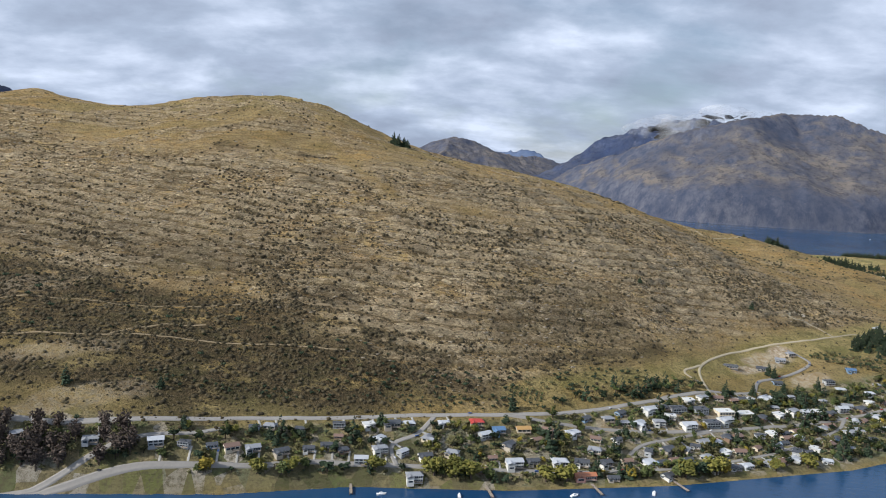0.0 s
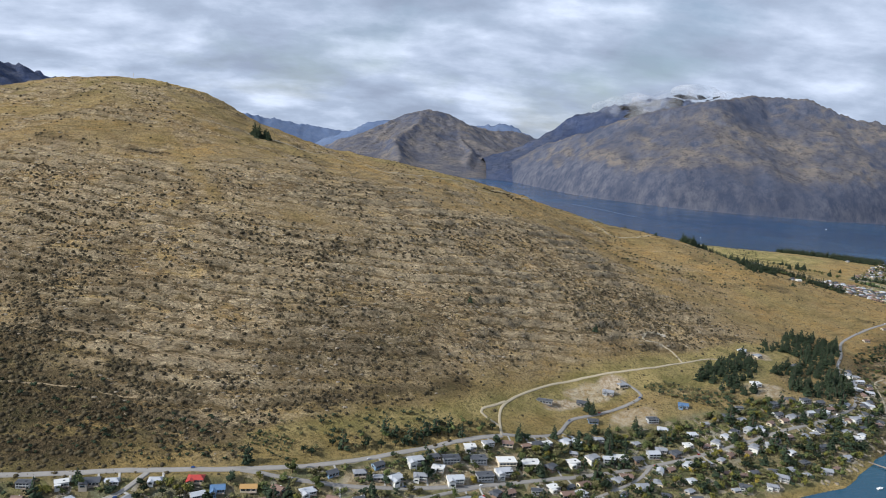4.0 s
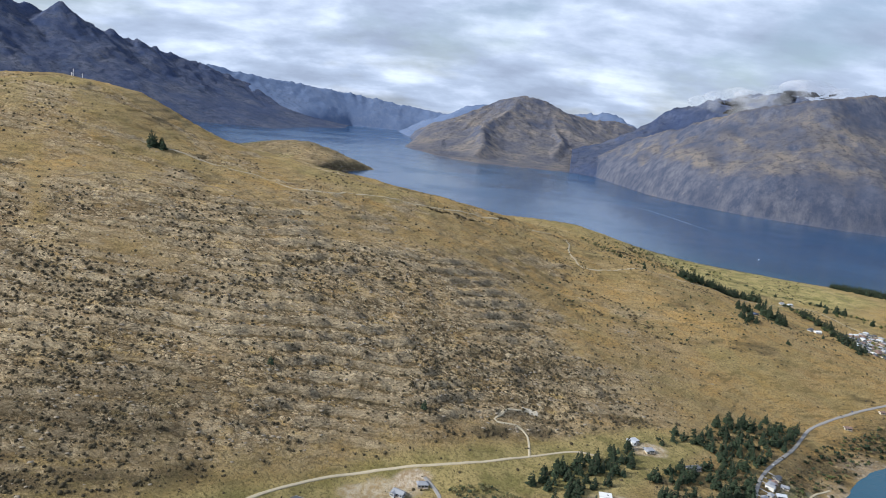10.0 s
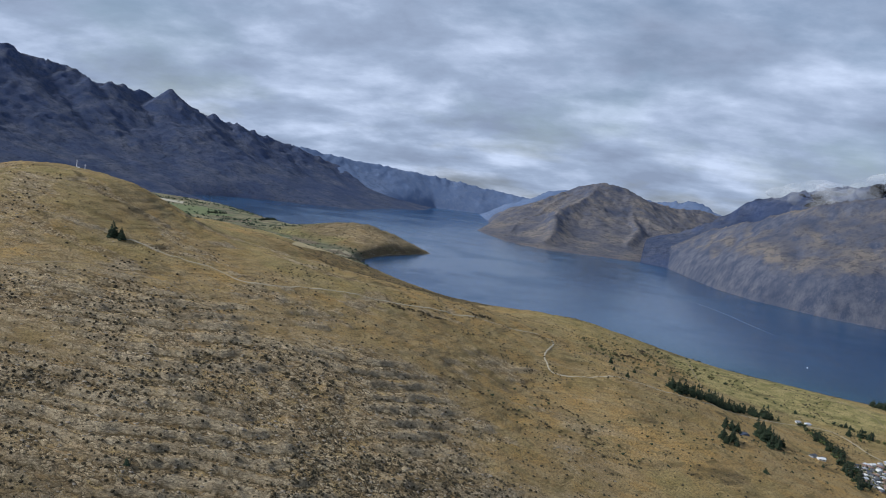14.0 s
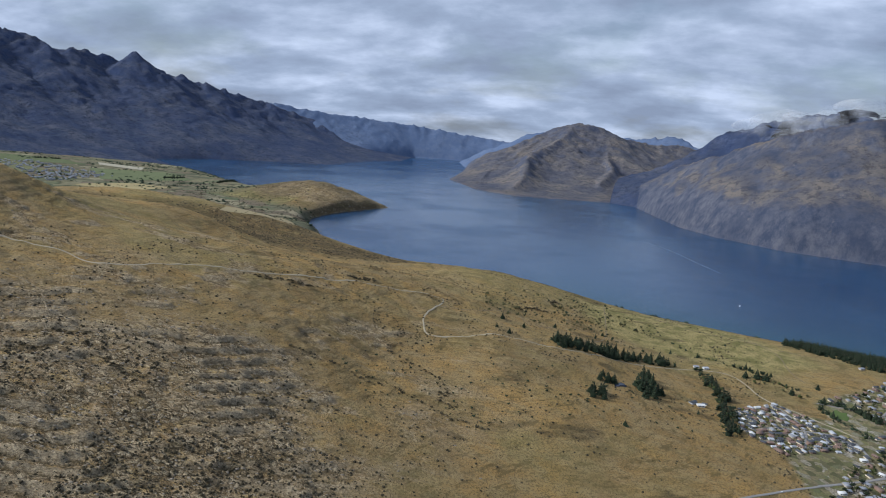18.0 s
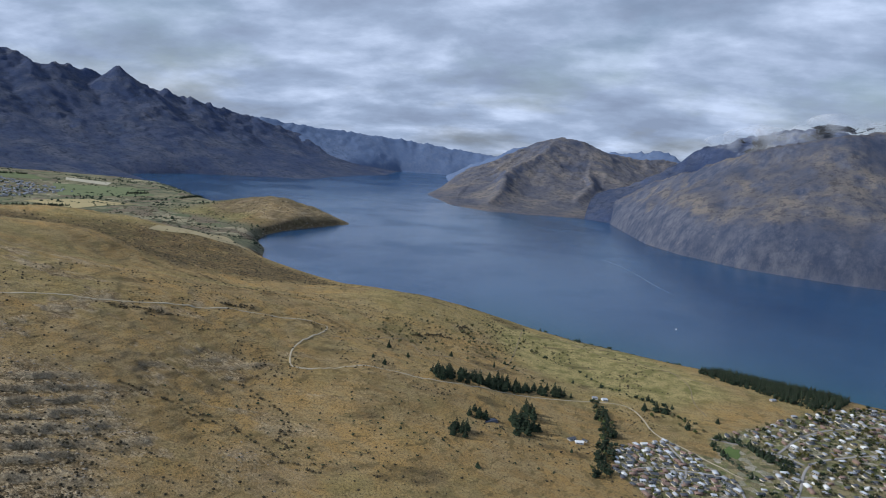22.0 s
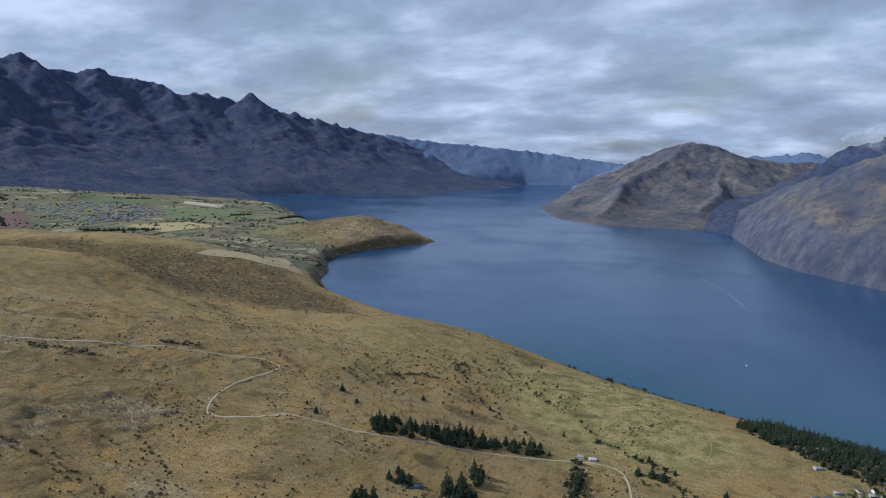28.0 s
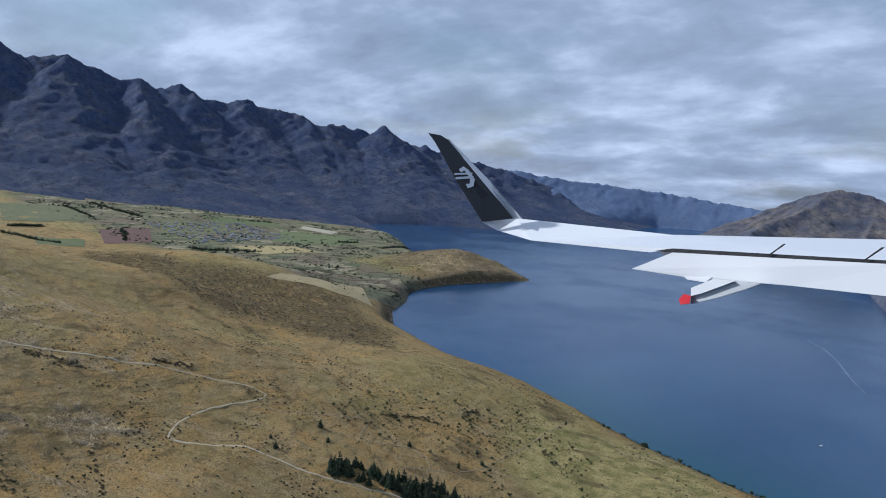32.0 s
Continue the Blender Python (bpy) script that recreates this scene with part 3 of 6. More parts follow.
TOWN_LAND = [(-200, 250), (-83, 280), (33, 296), (108, 312), (200, 340), (330, 408), (372, 446), (415, 500), (460, 585), (440, 592), (400, 510), (345, 490), (300, 470), (225, 440), (180, 410), (108, 374), (36, 340), (-33, 324), (-97, 302), (-200, 288)]
SUBURB_GROUND = [(594, 955), (611, 976), (637, 1004), (662, 985), (684, 985), (672, 1024), (684, 1040), (728, 1078), (779, 1141), (852, 1210), (940, 1200), (1000, 1130), (1080, 1010), (900, 915), (800, 872), (690, 800), (640, 800), (627, 872), (606, 890), (595, 905)]
# cleared earth: easting, northing, half length, half width, paleness
CLEARED = [(226, 478, 9, 5, 1.0), (192, 447, 13, 4, 0.9), (213, 466, 18, 7, 0.7), (233, 448, 14, 6, 0.65), (330, 496, 14, 8, 0.7), (352, 566, 12, 6, 0.8), (90, 352, 12, 6, 0.5), (404, 514, 8, 10, 0.5), (-178, 331, 30, 7, 0.3), (-150, 303, 28, 7, 0.3), (-230, 392, 30, 12, 0.25),
           (128, 366, 16, 8, 0.7), (160, 382, 12, 6, 0.7), (300, 440, 10, 5, 0.5), (345, 440, 10, 6, 0.55)]


def yard_mask(x, y):
    return np.maximum(step(-3, 4, inside_distance(x, y, TOWN_LAND)), step(-3, 4, inside_distance(x, y, SUBURB_GROUND)))


def farm_mask(x, y):
    flat = step(1400, 1500, y + 0.05 * np.minimum(x + 500, 0) + 50 * fractal(x, y, 130, 3, 53)) * (x < -180) * (1 - step(0, 40, inside_distance(x, y, HILL_TWO)))
    knoll = np.exp(-(((x + 420) / 170) ** 2 + ((y - 2060) / 170) ** 2))
    return np.clip(flat * (1 - 0.9 * knoll) * (1 - step(-640, -540, x) * step(1780, 1900, y)) * (1 - step(2600, 2800, y)), 0, 0.92)


def bare_mask(x, y):
    out, ragged = np.zeros(np.shape(x)), 0.55 * fractal(x, y, 9, 3, 48)
    for cx, cy, a, b, pale in CLEARED:
        u, v = ((x - cx) * 0.88 + (y - cy) * 0.47) / a, ((y - cy) * 0.88 - (x - cx) * 0.47) / b
        out = np.maximum(out, pale * step(0.35, -0.1, np.hypot(u, v) - 1 + ragged))
    shore = inside_distance(x, y, NEAR_LAND)
    bank = (1 - step(4, 26, shore)) * step(380, 420, x) * (y < 900) * step(-0.3, 0.3, fractal(x, y, 22, 3, 49)) * 0.5
    return np.clip(np.maximum(out, bank), 0, 1)


GROUND_X = np.concatenate([spaced(-330, 400, 1.7, -4600, 400, 1.05, 19, 2.6)[:-1], spaced(402, 860, 2.5, 401.5, 4600, 1.12, 3, 80)[1:]])
GROUND_Y = np.concatenate([spaced(262, 720, 1.6, 150, 720, 1.08)[:-1], spaced(722, 1420, 2.5, 721.5, 4850, 1.08, 3, 18)[1:]])
ground = sheet("ground", GROUND_X, GROUND_Y, height, GROUND, rock=rockiness, green=green_mask, scrub=scrub_mask, knob=knobs, yard=yard_mask, bare=bare_mask, farm=farm_mask,
               riser=lambda x, y: STRATA["riser"], foot=lambda x, y: STRATA["foot"])
LIE = GROUND_X, GROUND_Y, np.array([v.co.z for v in ground.data.vertices]).reshape(len(GROUND_Y), len(GROUND_X))
tagged(ground, "golden tussock hill with grey rock ledges above a lake", "ground", kind="structure")

def shallows(x, y):
    return 0.8 * np.exp(-np.maximum(-inside_distance(x, y, NEAR_LAND), 0) / 90) * step(200, 380, x) * (1 - step(1500, 1700, y))


water = sheet("water", spaced(200, 1100, 30, -4900, 4900, 1.12, 90, 90), spaced(250, 1400, 30, -1500, 4900, 1.12, 90, 90), lambda x, y: 0 * x, WATER, shallow=shallows)
tagged(water, "deep blue rippled lake water", "lake", kind="structure")


def along(line, count):
    """Even places along a line of any number of columns."""
    line = np.array(line, float)
    s = np.r_[0, np.cumsum(np.hypot(*np.diff(line[:, :2], axis=0).T))]
    at = np.linspace(0, s[-1], count)
    return np.stack([np.interp(at, s, c) for c in line.T], 1), at


def side_spurs(ridge, seed, toward, gap, reach, proud=1.0):
    """Spurs that leave a ridge towards a place, each with side branches: segments of (x, y, z) ends."""
    r = random.Random(seed)
    length = along(ridge, 2)[1][-1]
    line, _ = along(ridge, max(3, int(length / 12)))
    segments, run = [], gap * r.uniform(0.2, 0.6)
    while run < length * 0.98:
        k = min(len(line) - 2, int(run / length * (len(line) - 1)))
        x, y, z = line[k]
        dx, dy = line[min(k + 8, len(line) - 1)][:2] - line[max(k - 8, 0)][:2]
        q = math.hypot(dx, dy)
        nx, ny = -dy / q, dx / q
        if nx * (toward[0] - x) + ny * (toward[1] - y) < 0:
            nx, ny = -nx, -ny
        aim = math.atan2(ny, nx) + r.gauss(0, 0.3)
        size = reach * z * r.uniform(0.65, 1.1)
        stem, at, bulk = [(x, y, z * 0.985)], 0.0, r.uniform(0.88, 1.06) * proud
        for go in (0.12, 0.22, 0.34, 0.50, 0.68, 0.85, 1.0):
            aim += r.gauss(0, 0.22)
            x, y, at = x + size * (go - at) * math.cos(aim), y + size * (go - at) * math.sin(aim), go
            stem.append((x, y, z * ((1 - go) ** 1.3) * bulk * r.uniform(0.94, 1.05)))
        segments += list(zip(stem, stem[1:]))
        for n in range(1, 7):
            for side in (-1, 1):
                if r.random() < 0.75:
                    sx, sy, sz = stem[n]
                    turn, far = aim + side * r.uniform(0.45, 1.0), size * r.uniform(0.10, 0.22)
                    mid = (sx + far * 0.5 * math.cos(turn), sy + far * 0.5 * math.sin(turn), sz * 0.80)
                    end = (sx + far * math.cos(turn - side * 0.25), sy + far * math.sin(turn - side * 0.25), sz * 0.52)
                    segments += [((sx, sy, sz), mid), (mid, end)]
        run += gap * r.uniform(0.6, 1.5)
    return segments


def mountain(name, label, crest, bounds, cell, mat, outline, toward, gap=190, reach=1.9, fall=1.0, jag=9.0, rough=14.0, seed=50, shore=90.0, ridges=(), proud=1.0, apron=6.0, even=True, crest_up=0.1):
    """A mountain raised from its ridge lines: every ridge falls away on both sides, concave towards its foot."""
    gx, gy = np.meshgrid(np.arange(bounds[0], bounds[1], cell), np.arange(bounds[2], bounds[3], cell))
    wx = gx + 34 * fractal(gx, gy, 260, 4, seed) + 9 * fractal(gx, gy, 50, 3, seed + 1)
    wy = gy + 34 * fractal(gx, gy, 260, 4, seed + 2) + 9 * fractal(gx, gy, 50, 3, seed + 3)
    calm = np.clip(line_distance(gx, gy, [c[:2] for c in crest]) / 120, 0, 1)
    wx, wy = gx + (wx - gx) * calm, gy + (wy - gy) * calm
    lines = [list(zip(crest, crest[1:]))] + [list(zip(r, r[1:])) for r in ridges] + [side_spurs(crest, seed, toward, gap, reach, proud)] + [side_spurs(r, seed + 7 * k + 1, toward, gap * 0.8, reach * 0.35, proud) for k, r in enumerate(ridges)]
    z = np.full(gx.shape, -50.0)
    tall = max(c[2] for c in crest)
    for group in lines:
        for (ax, ay, az), (bx, by, bz) in group:
            dx, dy = bx - ax, by - ay
            s = np.clip(((wx - ax) * dx + (wy - ay) * dy) / (dx * dx + dy * dy + 1e-6), 0, 1)
            d = np.hypot(wx - ax - s * dx, wy - ay - s * dy)
            top = az + (bz - az) * s
            base = 0.2 * top + 6
            steep = fall * (1.0 if even else 0.45 + 0.55 * top / tall)
            z = np.maximum(z, (top + base) * np.exp(-steep * d / (top + base)) - base)
    near = np.exp(-line_distance(gx, gy, [c[:2] for c in crest]) / 70)
    part_way = np.clip(z / tall * 3.5, 0, 1)
    z = z + part_way * rough * (fractal(wx, wy, 170, 6, seed + 4, True) * (1 - near) + 0.5 * fractal(gx, gy, 46, 4, seed + 5, True))
    z = z + jag * near * part_way * (fractal(gx, gy, 60, 4, seed + 6, True) + crest_up)
    e = inside_distance(gx, gy, outline)
    z = np.maximum(z, apron * (1 + 0.5 * fractal(gx, gy, 120, 3, seed + 8))) * (1 - np.exp(-np.maximum(e, 0) / shore))
    z = np.where(e > 0, z, -6.0)
    return tagged(grid_mesh(name, gx, gy, z, mat), label, "mountain", kind="structure")


RANGE_CREST = [(-3400, 1000, 700), (-3386, 1360, 744), (-3255, 1886, 743), (-3225, 1980, 675), (-3183, 2094, 701), (-3151, 2177, 706), (-3111, 2273, 667), (-3073, 2359, 634), (-3056, 2396, 600), (-3015, 2482, 633),
               (-2976, 2558, 583), (-2923, 2657, 626), (-2865, 2760, 544), (-2803, 2861, 541), (-2747, 2949, 566), (-2668, 3064, 521), (-2576, 3190, 508), (-2526, 3274, 456), (-2458, 3383, 465), (-2365, 3519, 435),
               (-2275, 3663, 399), (-2072, 3944, 339), (-1849, 4218, 262), (-1650, 4380, 190), (-1400, 4420, 85), (-1200, 4425, 12)]
mountain("mountain_range", "jagged mountain range coloured dark blue for shade and haze", RANGE_CREST, (-3900, -960, 700, 4700), 12, SHADE_BLUE, NEAR_LAND, (-500, 2300), 250, 1.95, 1.05, 17.0, 17.0, 50, 60.0, proud=1.2, apron=-3.0, even=False, crest_up=-0.25)
mountain("mountain_far", "ridges at the head of the lake tinted blue for haze", [(-2100, 4200, 240), (-1849, 4330, 262), (-1605, 4510, 226), (-1333, 4700, 208), (-1051, 4860, 185), (-760, 4960, 150), (-600, 4975, 140), (-420, 4985, 110)],
         (-2300, -300, 3900, 5100), 12, HAZE_BLUE, [(-2400, 3800), (-1300, 3900), (-1240, 4194), (-1190, 4450), (-1060, 4640), (-760, 4740), (-640, 4820), (-300, 4850), (-300, 5200), (-2400, 5200)], (-900, 3000), 170, 1.6, 0.8, 14.0, 7.0, 57, 40.0)
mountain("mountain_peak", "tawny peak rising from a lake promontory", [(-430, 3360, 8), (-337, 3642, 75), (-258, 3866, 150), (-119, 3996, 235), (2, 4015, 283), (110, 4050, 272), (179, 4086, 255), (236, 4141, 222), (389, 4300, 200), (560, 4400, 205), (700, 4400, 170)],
         (-560, 760, 2840, 4600), 9, HAZED_TUSSOCK, FAR_LAND, (100, 2900), 170, 2.2, 0.62, 9.0, 13.0, 60, 45.0,
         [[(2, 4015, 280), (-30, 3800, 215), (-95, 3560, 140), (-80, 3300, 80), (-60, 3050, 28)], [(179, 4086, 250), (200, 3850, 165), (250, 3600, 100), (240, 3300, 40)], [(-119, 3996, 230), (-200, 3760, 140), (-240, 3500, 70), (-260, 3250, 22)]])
mountain("mountain_back", "distant ridge tinted blue for haze with snow patches", [(-850, 4750, 2), (-581, 4709, 90), (-346, 4600, 195), (-200, 4600, 215), (100, 4650, 205), (352, 4600, 230), (536, 4600, 240), (671, 4500, 170), (900, 4500, 200), (1400, 4500, 260)],
         (-900, 1500, 3950, 4900), 13, HAZE_BLUE, FAR_LAND, (200, 3000), 150, 1.7, 0.75, 14.0, 14.0, 70, 40.0)
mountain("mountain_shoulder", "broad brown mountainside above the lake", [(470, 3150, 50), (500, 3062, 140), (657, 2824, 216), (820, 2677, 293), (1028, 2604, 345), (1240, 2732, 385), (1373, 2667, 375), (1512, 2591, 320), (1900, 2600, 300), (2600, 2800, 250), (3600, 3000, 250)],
         (400, 2600, 2100, 3300), 9, HAZED_TUSSOCK, FAR_LAND, (1100, 1500), 150, 1.25, 0.92, 7.0, 12.0, 80, 30.0, [[(820, 2677, 290), (800, 2560, 190), (760, 2420, 95), (720, 2280, 25)], [(1028, 2604, 343), (1060, 2480, 220), (1060, 2340, 105), (1090, 2220, 20)]], apron=4.0)
mountain("mountain_cloudy", "peak coloured shade blue with its head in cloud", [(430, 3420, 90), (520, 3300, 160), (671, 3333, 276), (833, 3296, 345), (1079, 3224, 390), (1200, 3050, 350), (1500, 3000, 300)],
         (300, 1700, 2700, 3700), 11, SHADE_BLUE, FAR_LAND, (700, 2500), 150, 1.5, 0.9, 14.0, 14.0, 90, 50.0)

# ---- small helpers for things ----
def plain(name, colour, rough=0.8, vary=0.25, scale=1.5, spec=0.3, metal=0.0, depth=0.05):
    """A painted or natural surface with grain, stains and a little relief, each piece a shade of its own."""
    m, t, shader, where = material(name)
    own = t.nodes.new("ShaderNodeObjectInfo").outputs["Random"]
    dark = tuple(c * (1 - vary) for c in colour)
    light = tuple(min(1, c * (1 + vary)) for c in colour)
    c = mix(t, noise_tex(t, where, scale, 5, 0.65), dark, light)
    c = mix(t, maths(t, "MULTIPLY", own, 0.35), c, tuple(c0 * 0.6 for c0 in colour))
    c = mix(t, ramp(t, noise_tex(t, where, scale * 0.23, 4, 0.6), (0.55, 0.0), (0.75, 0.4)), c, tuple(c0 * 0.55 for c0 in colour))
    finish(t, shader, c, rough, noise_tex(t, where, scale * 4, 4, 0.6), depth, spec)
    shader.inputs["Metallic"].default_value = metal
    return m


def leafy(name, a, b, scale=1.2):
    m, t, shader, where = material(name)
    own = t.nodes.new("ShaderNodeObjectInfo").outputs["Random"]
    isle = t.nodes.new("ShaderNodeNewGeometry").outputs["Random Per Island"]
    c = mix(t, isle, a, b)
    c = mix(t, maths(t, "MULTIPLY", own, 0.5), c, tuple(v * 0.55 for v in a))
    c = mix(t, ramp(t, noise_tex(t, where, scale, 3, 0.6), (0.4, 0.0), (0.7, 0.5)), c, tuple(v * 0.5 for v in a))
    finish(t, shader, c, 0.85, noise_tex(t, where, scale * 6, 2, 0.6), 0.08, 0.2)
    return m


def mesh_of(name, verts, faces, mats, slots=None, smooth=False):
    me = bpy.data.meshes.new(name)
    me.from_pydata([tuple(v) for v in verts], [], [tuple(f) for f in faces])
    for m in mats if isinstance(mats, (list, tuple)) else [mats]:
        me.materials.append(m)
    if slots is not None:
        me.polygons.foreach_set("material_index", slots)
    if smooth:
        me.polygons.foreach_set("use_smooth", np.ones(len(me.polygons), bool))
    me.update()
    return me


def part(name, shape, mat, parent, label="", smooth=False):
    verts, faces = shape
    ob = new(name, mesh_of(name, verts, faces, mat, smooth=smooth))
    ob.parent = parent
    return tagged(ob, label) if label else ob


def thing(name, label, category, group="", kind=""):
    return tagged(new(name), label, category, group, kind)


def join(*shapes):
    verts, faces = [], []
    for v, f in shapes:
        n = len(verts)
        verts += [tuple(p) for p in v]
        faces += [tuple(i + n for i in q) for q in f]
    return verts, faces


def box(x0, x1, y0, y1, z0, z1, slim=0.0):
    """A box; slim narrows its top."""
    v = [(x0, y0, z0), (x1, y0, z0), (x1, y1, z0), (x0, y1, z0), (x0 + slim, y0 + slim, z1), (x1 - slim, y0 + slim, z1), (x1 - slim, y1 - slim, z1), (x0 + slim, y1 - slim, z1)]
    return v, [(3, 2, 1, 0), (4, 5, 6, 7), (0, 1, 5, 4), (1, 2, 6, 5), (2, 3, 7, 6), (3, 0, 4, 7)]


def gable(x0, x1, y0, y1, z0, rise, thick=0.14, hip=0.0):
    """A pitched roof with thickness; hip pulls the ridge ends in."""
    ym = (y0 + y1) / 2
    low = [(x0, y0, z0), (x1, y0, z0), (x1, y1, z0), (x0, y1, z0), (x0 + hip, ym, z0 + rise), (x1 - hip, ym, z0 + rise)]
    high = [(x, y, z + thick) for x, y, z in low]
    f = [(0, 4, 5, 1), (2, 5, 4, 3), (6, 7, 11, 10), (8, 9, 10, 11)]
    if hip:
        f += [(7, 8, 11), (9, 6, 10), (1, 5, 2), (3, 4, 0)]
    f += [(0, 1, 7, 6), (2, 3, 9, 8)]
    if hip:
        f += [(1, 2, 8, 7), (3, 0, 6, 9)]
    else:
        f += [(1, 5, 11, 7), (5, 2, 8, 11), (3, 4, 10, 9), (4, 0, 6, 10)]
    return low + high, f


def tube(points, radii, sides=6):
    """A tapered tube along points."""
    verts, faces = [], []
    for k, (p, r) in enumerate(zip(points, radii)):
        for s in range(sides):
            a = 2 * math.pi * s / sides
            verts.append((p[0] + r * math.cos(a), p[1] + r * math.sin(a), p[2]))
        if k:
            for s in range(sides):
                a, b = (k - 1) * sides + s, (k - 1) * sides + (s + 1) % sides
                faces.append((a, b, b + sides, a + sides))
    faces.append(tuple(range(sides))[::-1])
    faces.append(tuple((len(points) - 1) * sides + s for s in range(sides)))
    return verts, faces


def surface(x, y):
    """The ground sheet's own height."""
    xs, ys, gz = LIE
    x, y = np.clip(np.asarray(x, float), xs[0], xs[-1] - 1), np.clip(np.asarray(y, float), ys[0], ys[-1] - 1)
    i, j = np.searchsorted(xs, x, "right") - 1, np.searchsorted(ys, y, "right") - 1
    a, b = (x - xs[i]) / (xs[i + 1] - xs[i]), (y - ys[j]) / (ys[j + 1] - ys[j])
    return (gz[j, i] * (1 - a) + gz[j, i + 1] * a) * (1 - b) + (gz[j + 1, i] * (1 - a) + gz[j + 1, i + 1] * a) * b


def ground_at(x, y):
    return float(surface(x, y))


def stand(ob, x, y, turn=0.0, size=1.0, sink=0.0):
    return copy_thing(ob, Matrix.Translation((x, y, ground_at(x, y) - sink)) @ Matrix.Rotation(radians(turn), 4, "Z") @ Matrix.Diagonal((size, size, size, 1)))


def discard(ob):
    for o in [*ob.children_recursive, ob]:
        bpy.data.objects.remove(o)


# ---- roads and tracks ----
ASPHALT = plain("worn chip-seal road", (0.27, 0.255, 0.235), 0.9, 0.18, 0.6, 0.2)
GRAVEL = plain("pale gravel track", (0.42, 0.36, 0.25), 0.95, 0.2, 0.7, 0.1)
DIRT = plain("trodden dirt path", (0.27, 0.21, 0.13), 0.95, 0.25, 0.7, 0.1)


def ribbon(name, label, line, width, mat, category="road", lift=0.16):
    pts = np.array(line, float)
    for _ in range(3):
        a, b = pts[:-1] * 0.75 + pts[1:] * 0.25, pts[:-1] * 0.25 + pts[1:] * 0.75
        pts = np.concatenate([pts[:1], np.stack([a, b], 1).reshape(-1, 2), pts[-1:]])
    n = max(4, int(np.hypot(*np.diff(pts, axis=0).T).sum() / 2.5))
    pts, run = along(pts, n)
    way = np.gradient(pts, axis=0)
    side = np.stack([-way[:, 1], way[:, 0]], 1) / (np.hypot(*way.T)[:, None] + 1e-9)
    wobble = width * (1 + 0.14 * fractal(run, run * 0, 9, 3, 71))[:, None] / 2
    cols = [pts + side * wobble * k for k in (-1.06, -1.0, -0.5, 0.0, 0.5, 1.0, 1.06)]
    z = np.stack([surface(c[:, 0], c[:, 1]) for c in cols])
    level = z * 0.6 + 0.4 * np.maximum(z, z[3]) + lift
    level[[0, 6]] = z[[0, 6]] - 0.3
    gx, gy = np.stack([c[:, 0] for c in cols]), np.stack([c[:, 1] for c in cols])
    return tagged(grid_mesh(name, gx[::-1], gy[::-1], level[::-1], mat), label, category, kind="structure")


MAIN_ROAD = [(-300, 292), (-177, 290), (-146, 289), (-97, 306), (-80, 314), (-33, 326), (-2, 335), (36, 343), (64, 352), (89, 364), (108, 375), (136, 392), (153, 401)]
LOWER_ROAD = [(36, 343), (52, 343), (79, 345), (101, 350), (140, 362), (180, 380), (219, 399), (243, 411), (275, 426), (302, 440), (328, 454), (352, 467), (388, 497), (406, 525),
              (414, 560), (427, 592), (458, 640), (472, 668), (484, 690), (524, 726), (576, 765), (647, 831), (720, 890), (800, 960)]
TRACK = [(153, 401), (152, 418), (157, 430), (168, 444), (189, 467), (216, 482), (252, 497), (283, 520), (308, 541), (322, 541)]
HAIRPIN = [(157, 430), (148, 421), (143, 417), (142, 413), (152, 408)]
QUARRY_TRACK = [(283, 520), (281, 541), (275, 546), (258, 536), (265, 552), (279, 565)]
SIDE_ROAD = [(153, 402), (167, 406), (185, 415), (193, 434), (206, 442), (229, 457), (244, 469), (240, 475), (232, 481)]
SHORE_ROAD = [(-180, 262), (-125, 279), (-96, 284), (-72, 289), (-52, 297), (-15, 302), (20, 305), (60, 312), (110, 322), (170, 348), (219, 385), (232, 405)]
LINK_ROAD = [(-15, 302), (-19, 310), (-16, 315), (-7, 320), (0, 334)]
HILL_ROAD = [(-60, 690), (16, 712), (35, 724), (53, 717), (72, 723), (89, 739), (105, 772), (156, 827), (201, 881), (237, 930), (264, 964), (283, 976), (294, 978), (297, 941), (295, 900), (304, 878),
             (310, 869), (322, 872), (359, 903), (396, 918), (431, 936), (473, 982), (507, 1014), (539, 1040), (568, 1060), (592, 1068), (610, 1048), (622, 1011), (650, 992), (678, 970), (700, 953)]
TRAIL = [(298, 948), (328, 985), (353, 1045), (362, 1042), (376, 1018), (389, 1015), (401, 1039), (409, 1060), (437, 1049), (446, 1032)]
FIELD_PATH = [(430, 1010), (455, 1060), (460, 1097), (451, 1182), (441, 1260)]
SADDLE_PATH = [(100, 640), (60, 668), (-20, 640), (-60, 600)]
LOOP_LANE = [(-170, 268), (-150, 272), (-120, 290), (-100, 296), (-90, 303)]
CAMP_LANE = [(92, 331), (100, 341), (118, 350), (140, 362)]
BANK_LANE = [(388, 497), (398, 502), (410, 498), (424, 520), (437, 545), (452, 584), (470, 600)]
ROADS = (("grey chip-seal road above the lakeside houses", MAIN_ROAD, 2.3, 0.16), ("grey chip-seal road winding down to the lake", LOWER_ROAD, 2.1, 0.19), ("narrow asphalt lane along the lake shore", SHORE_ROAD, 1.9, 0.17),
         ("curved asphalt lane between gardens", LINK_ROAD, 2.0, 0.22), ("asphalt lane past new building plots", SIDE_ROAD, 1.9, 0.22), ("short asphalt lane to shore houses", LOOP_LANE, 1.6, 0.2), ("garden lane up from the shore", CAMP_LANE, 1.6, 0.2))
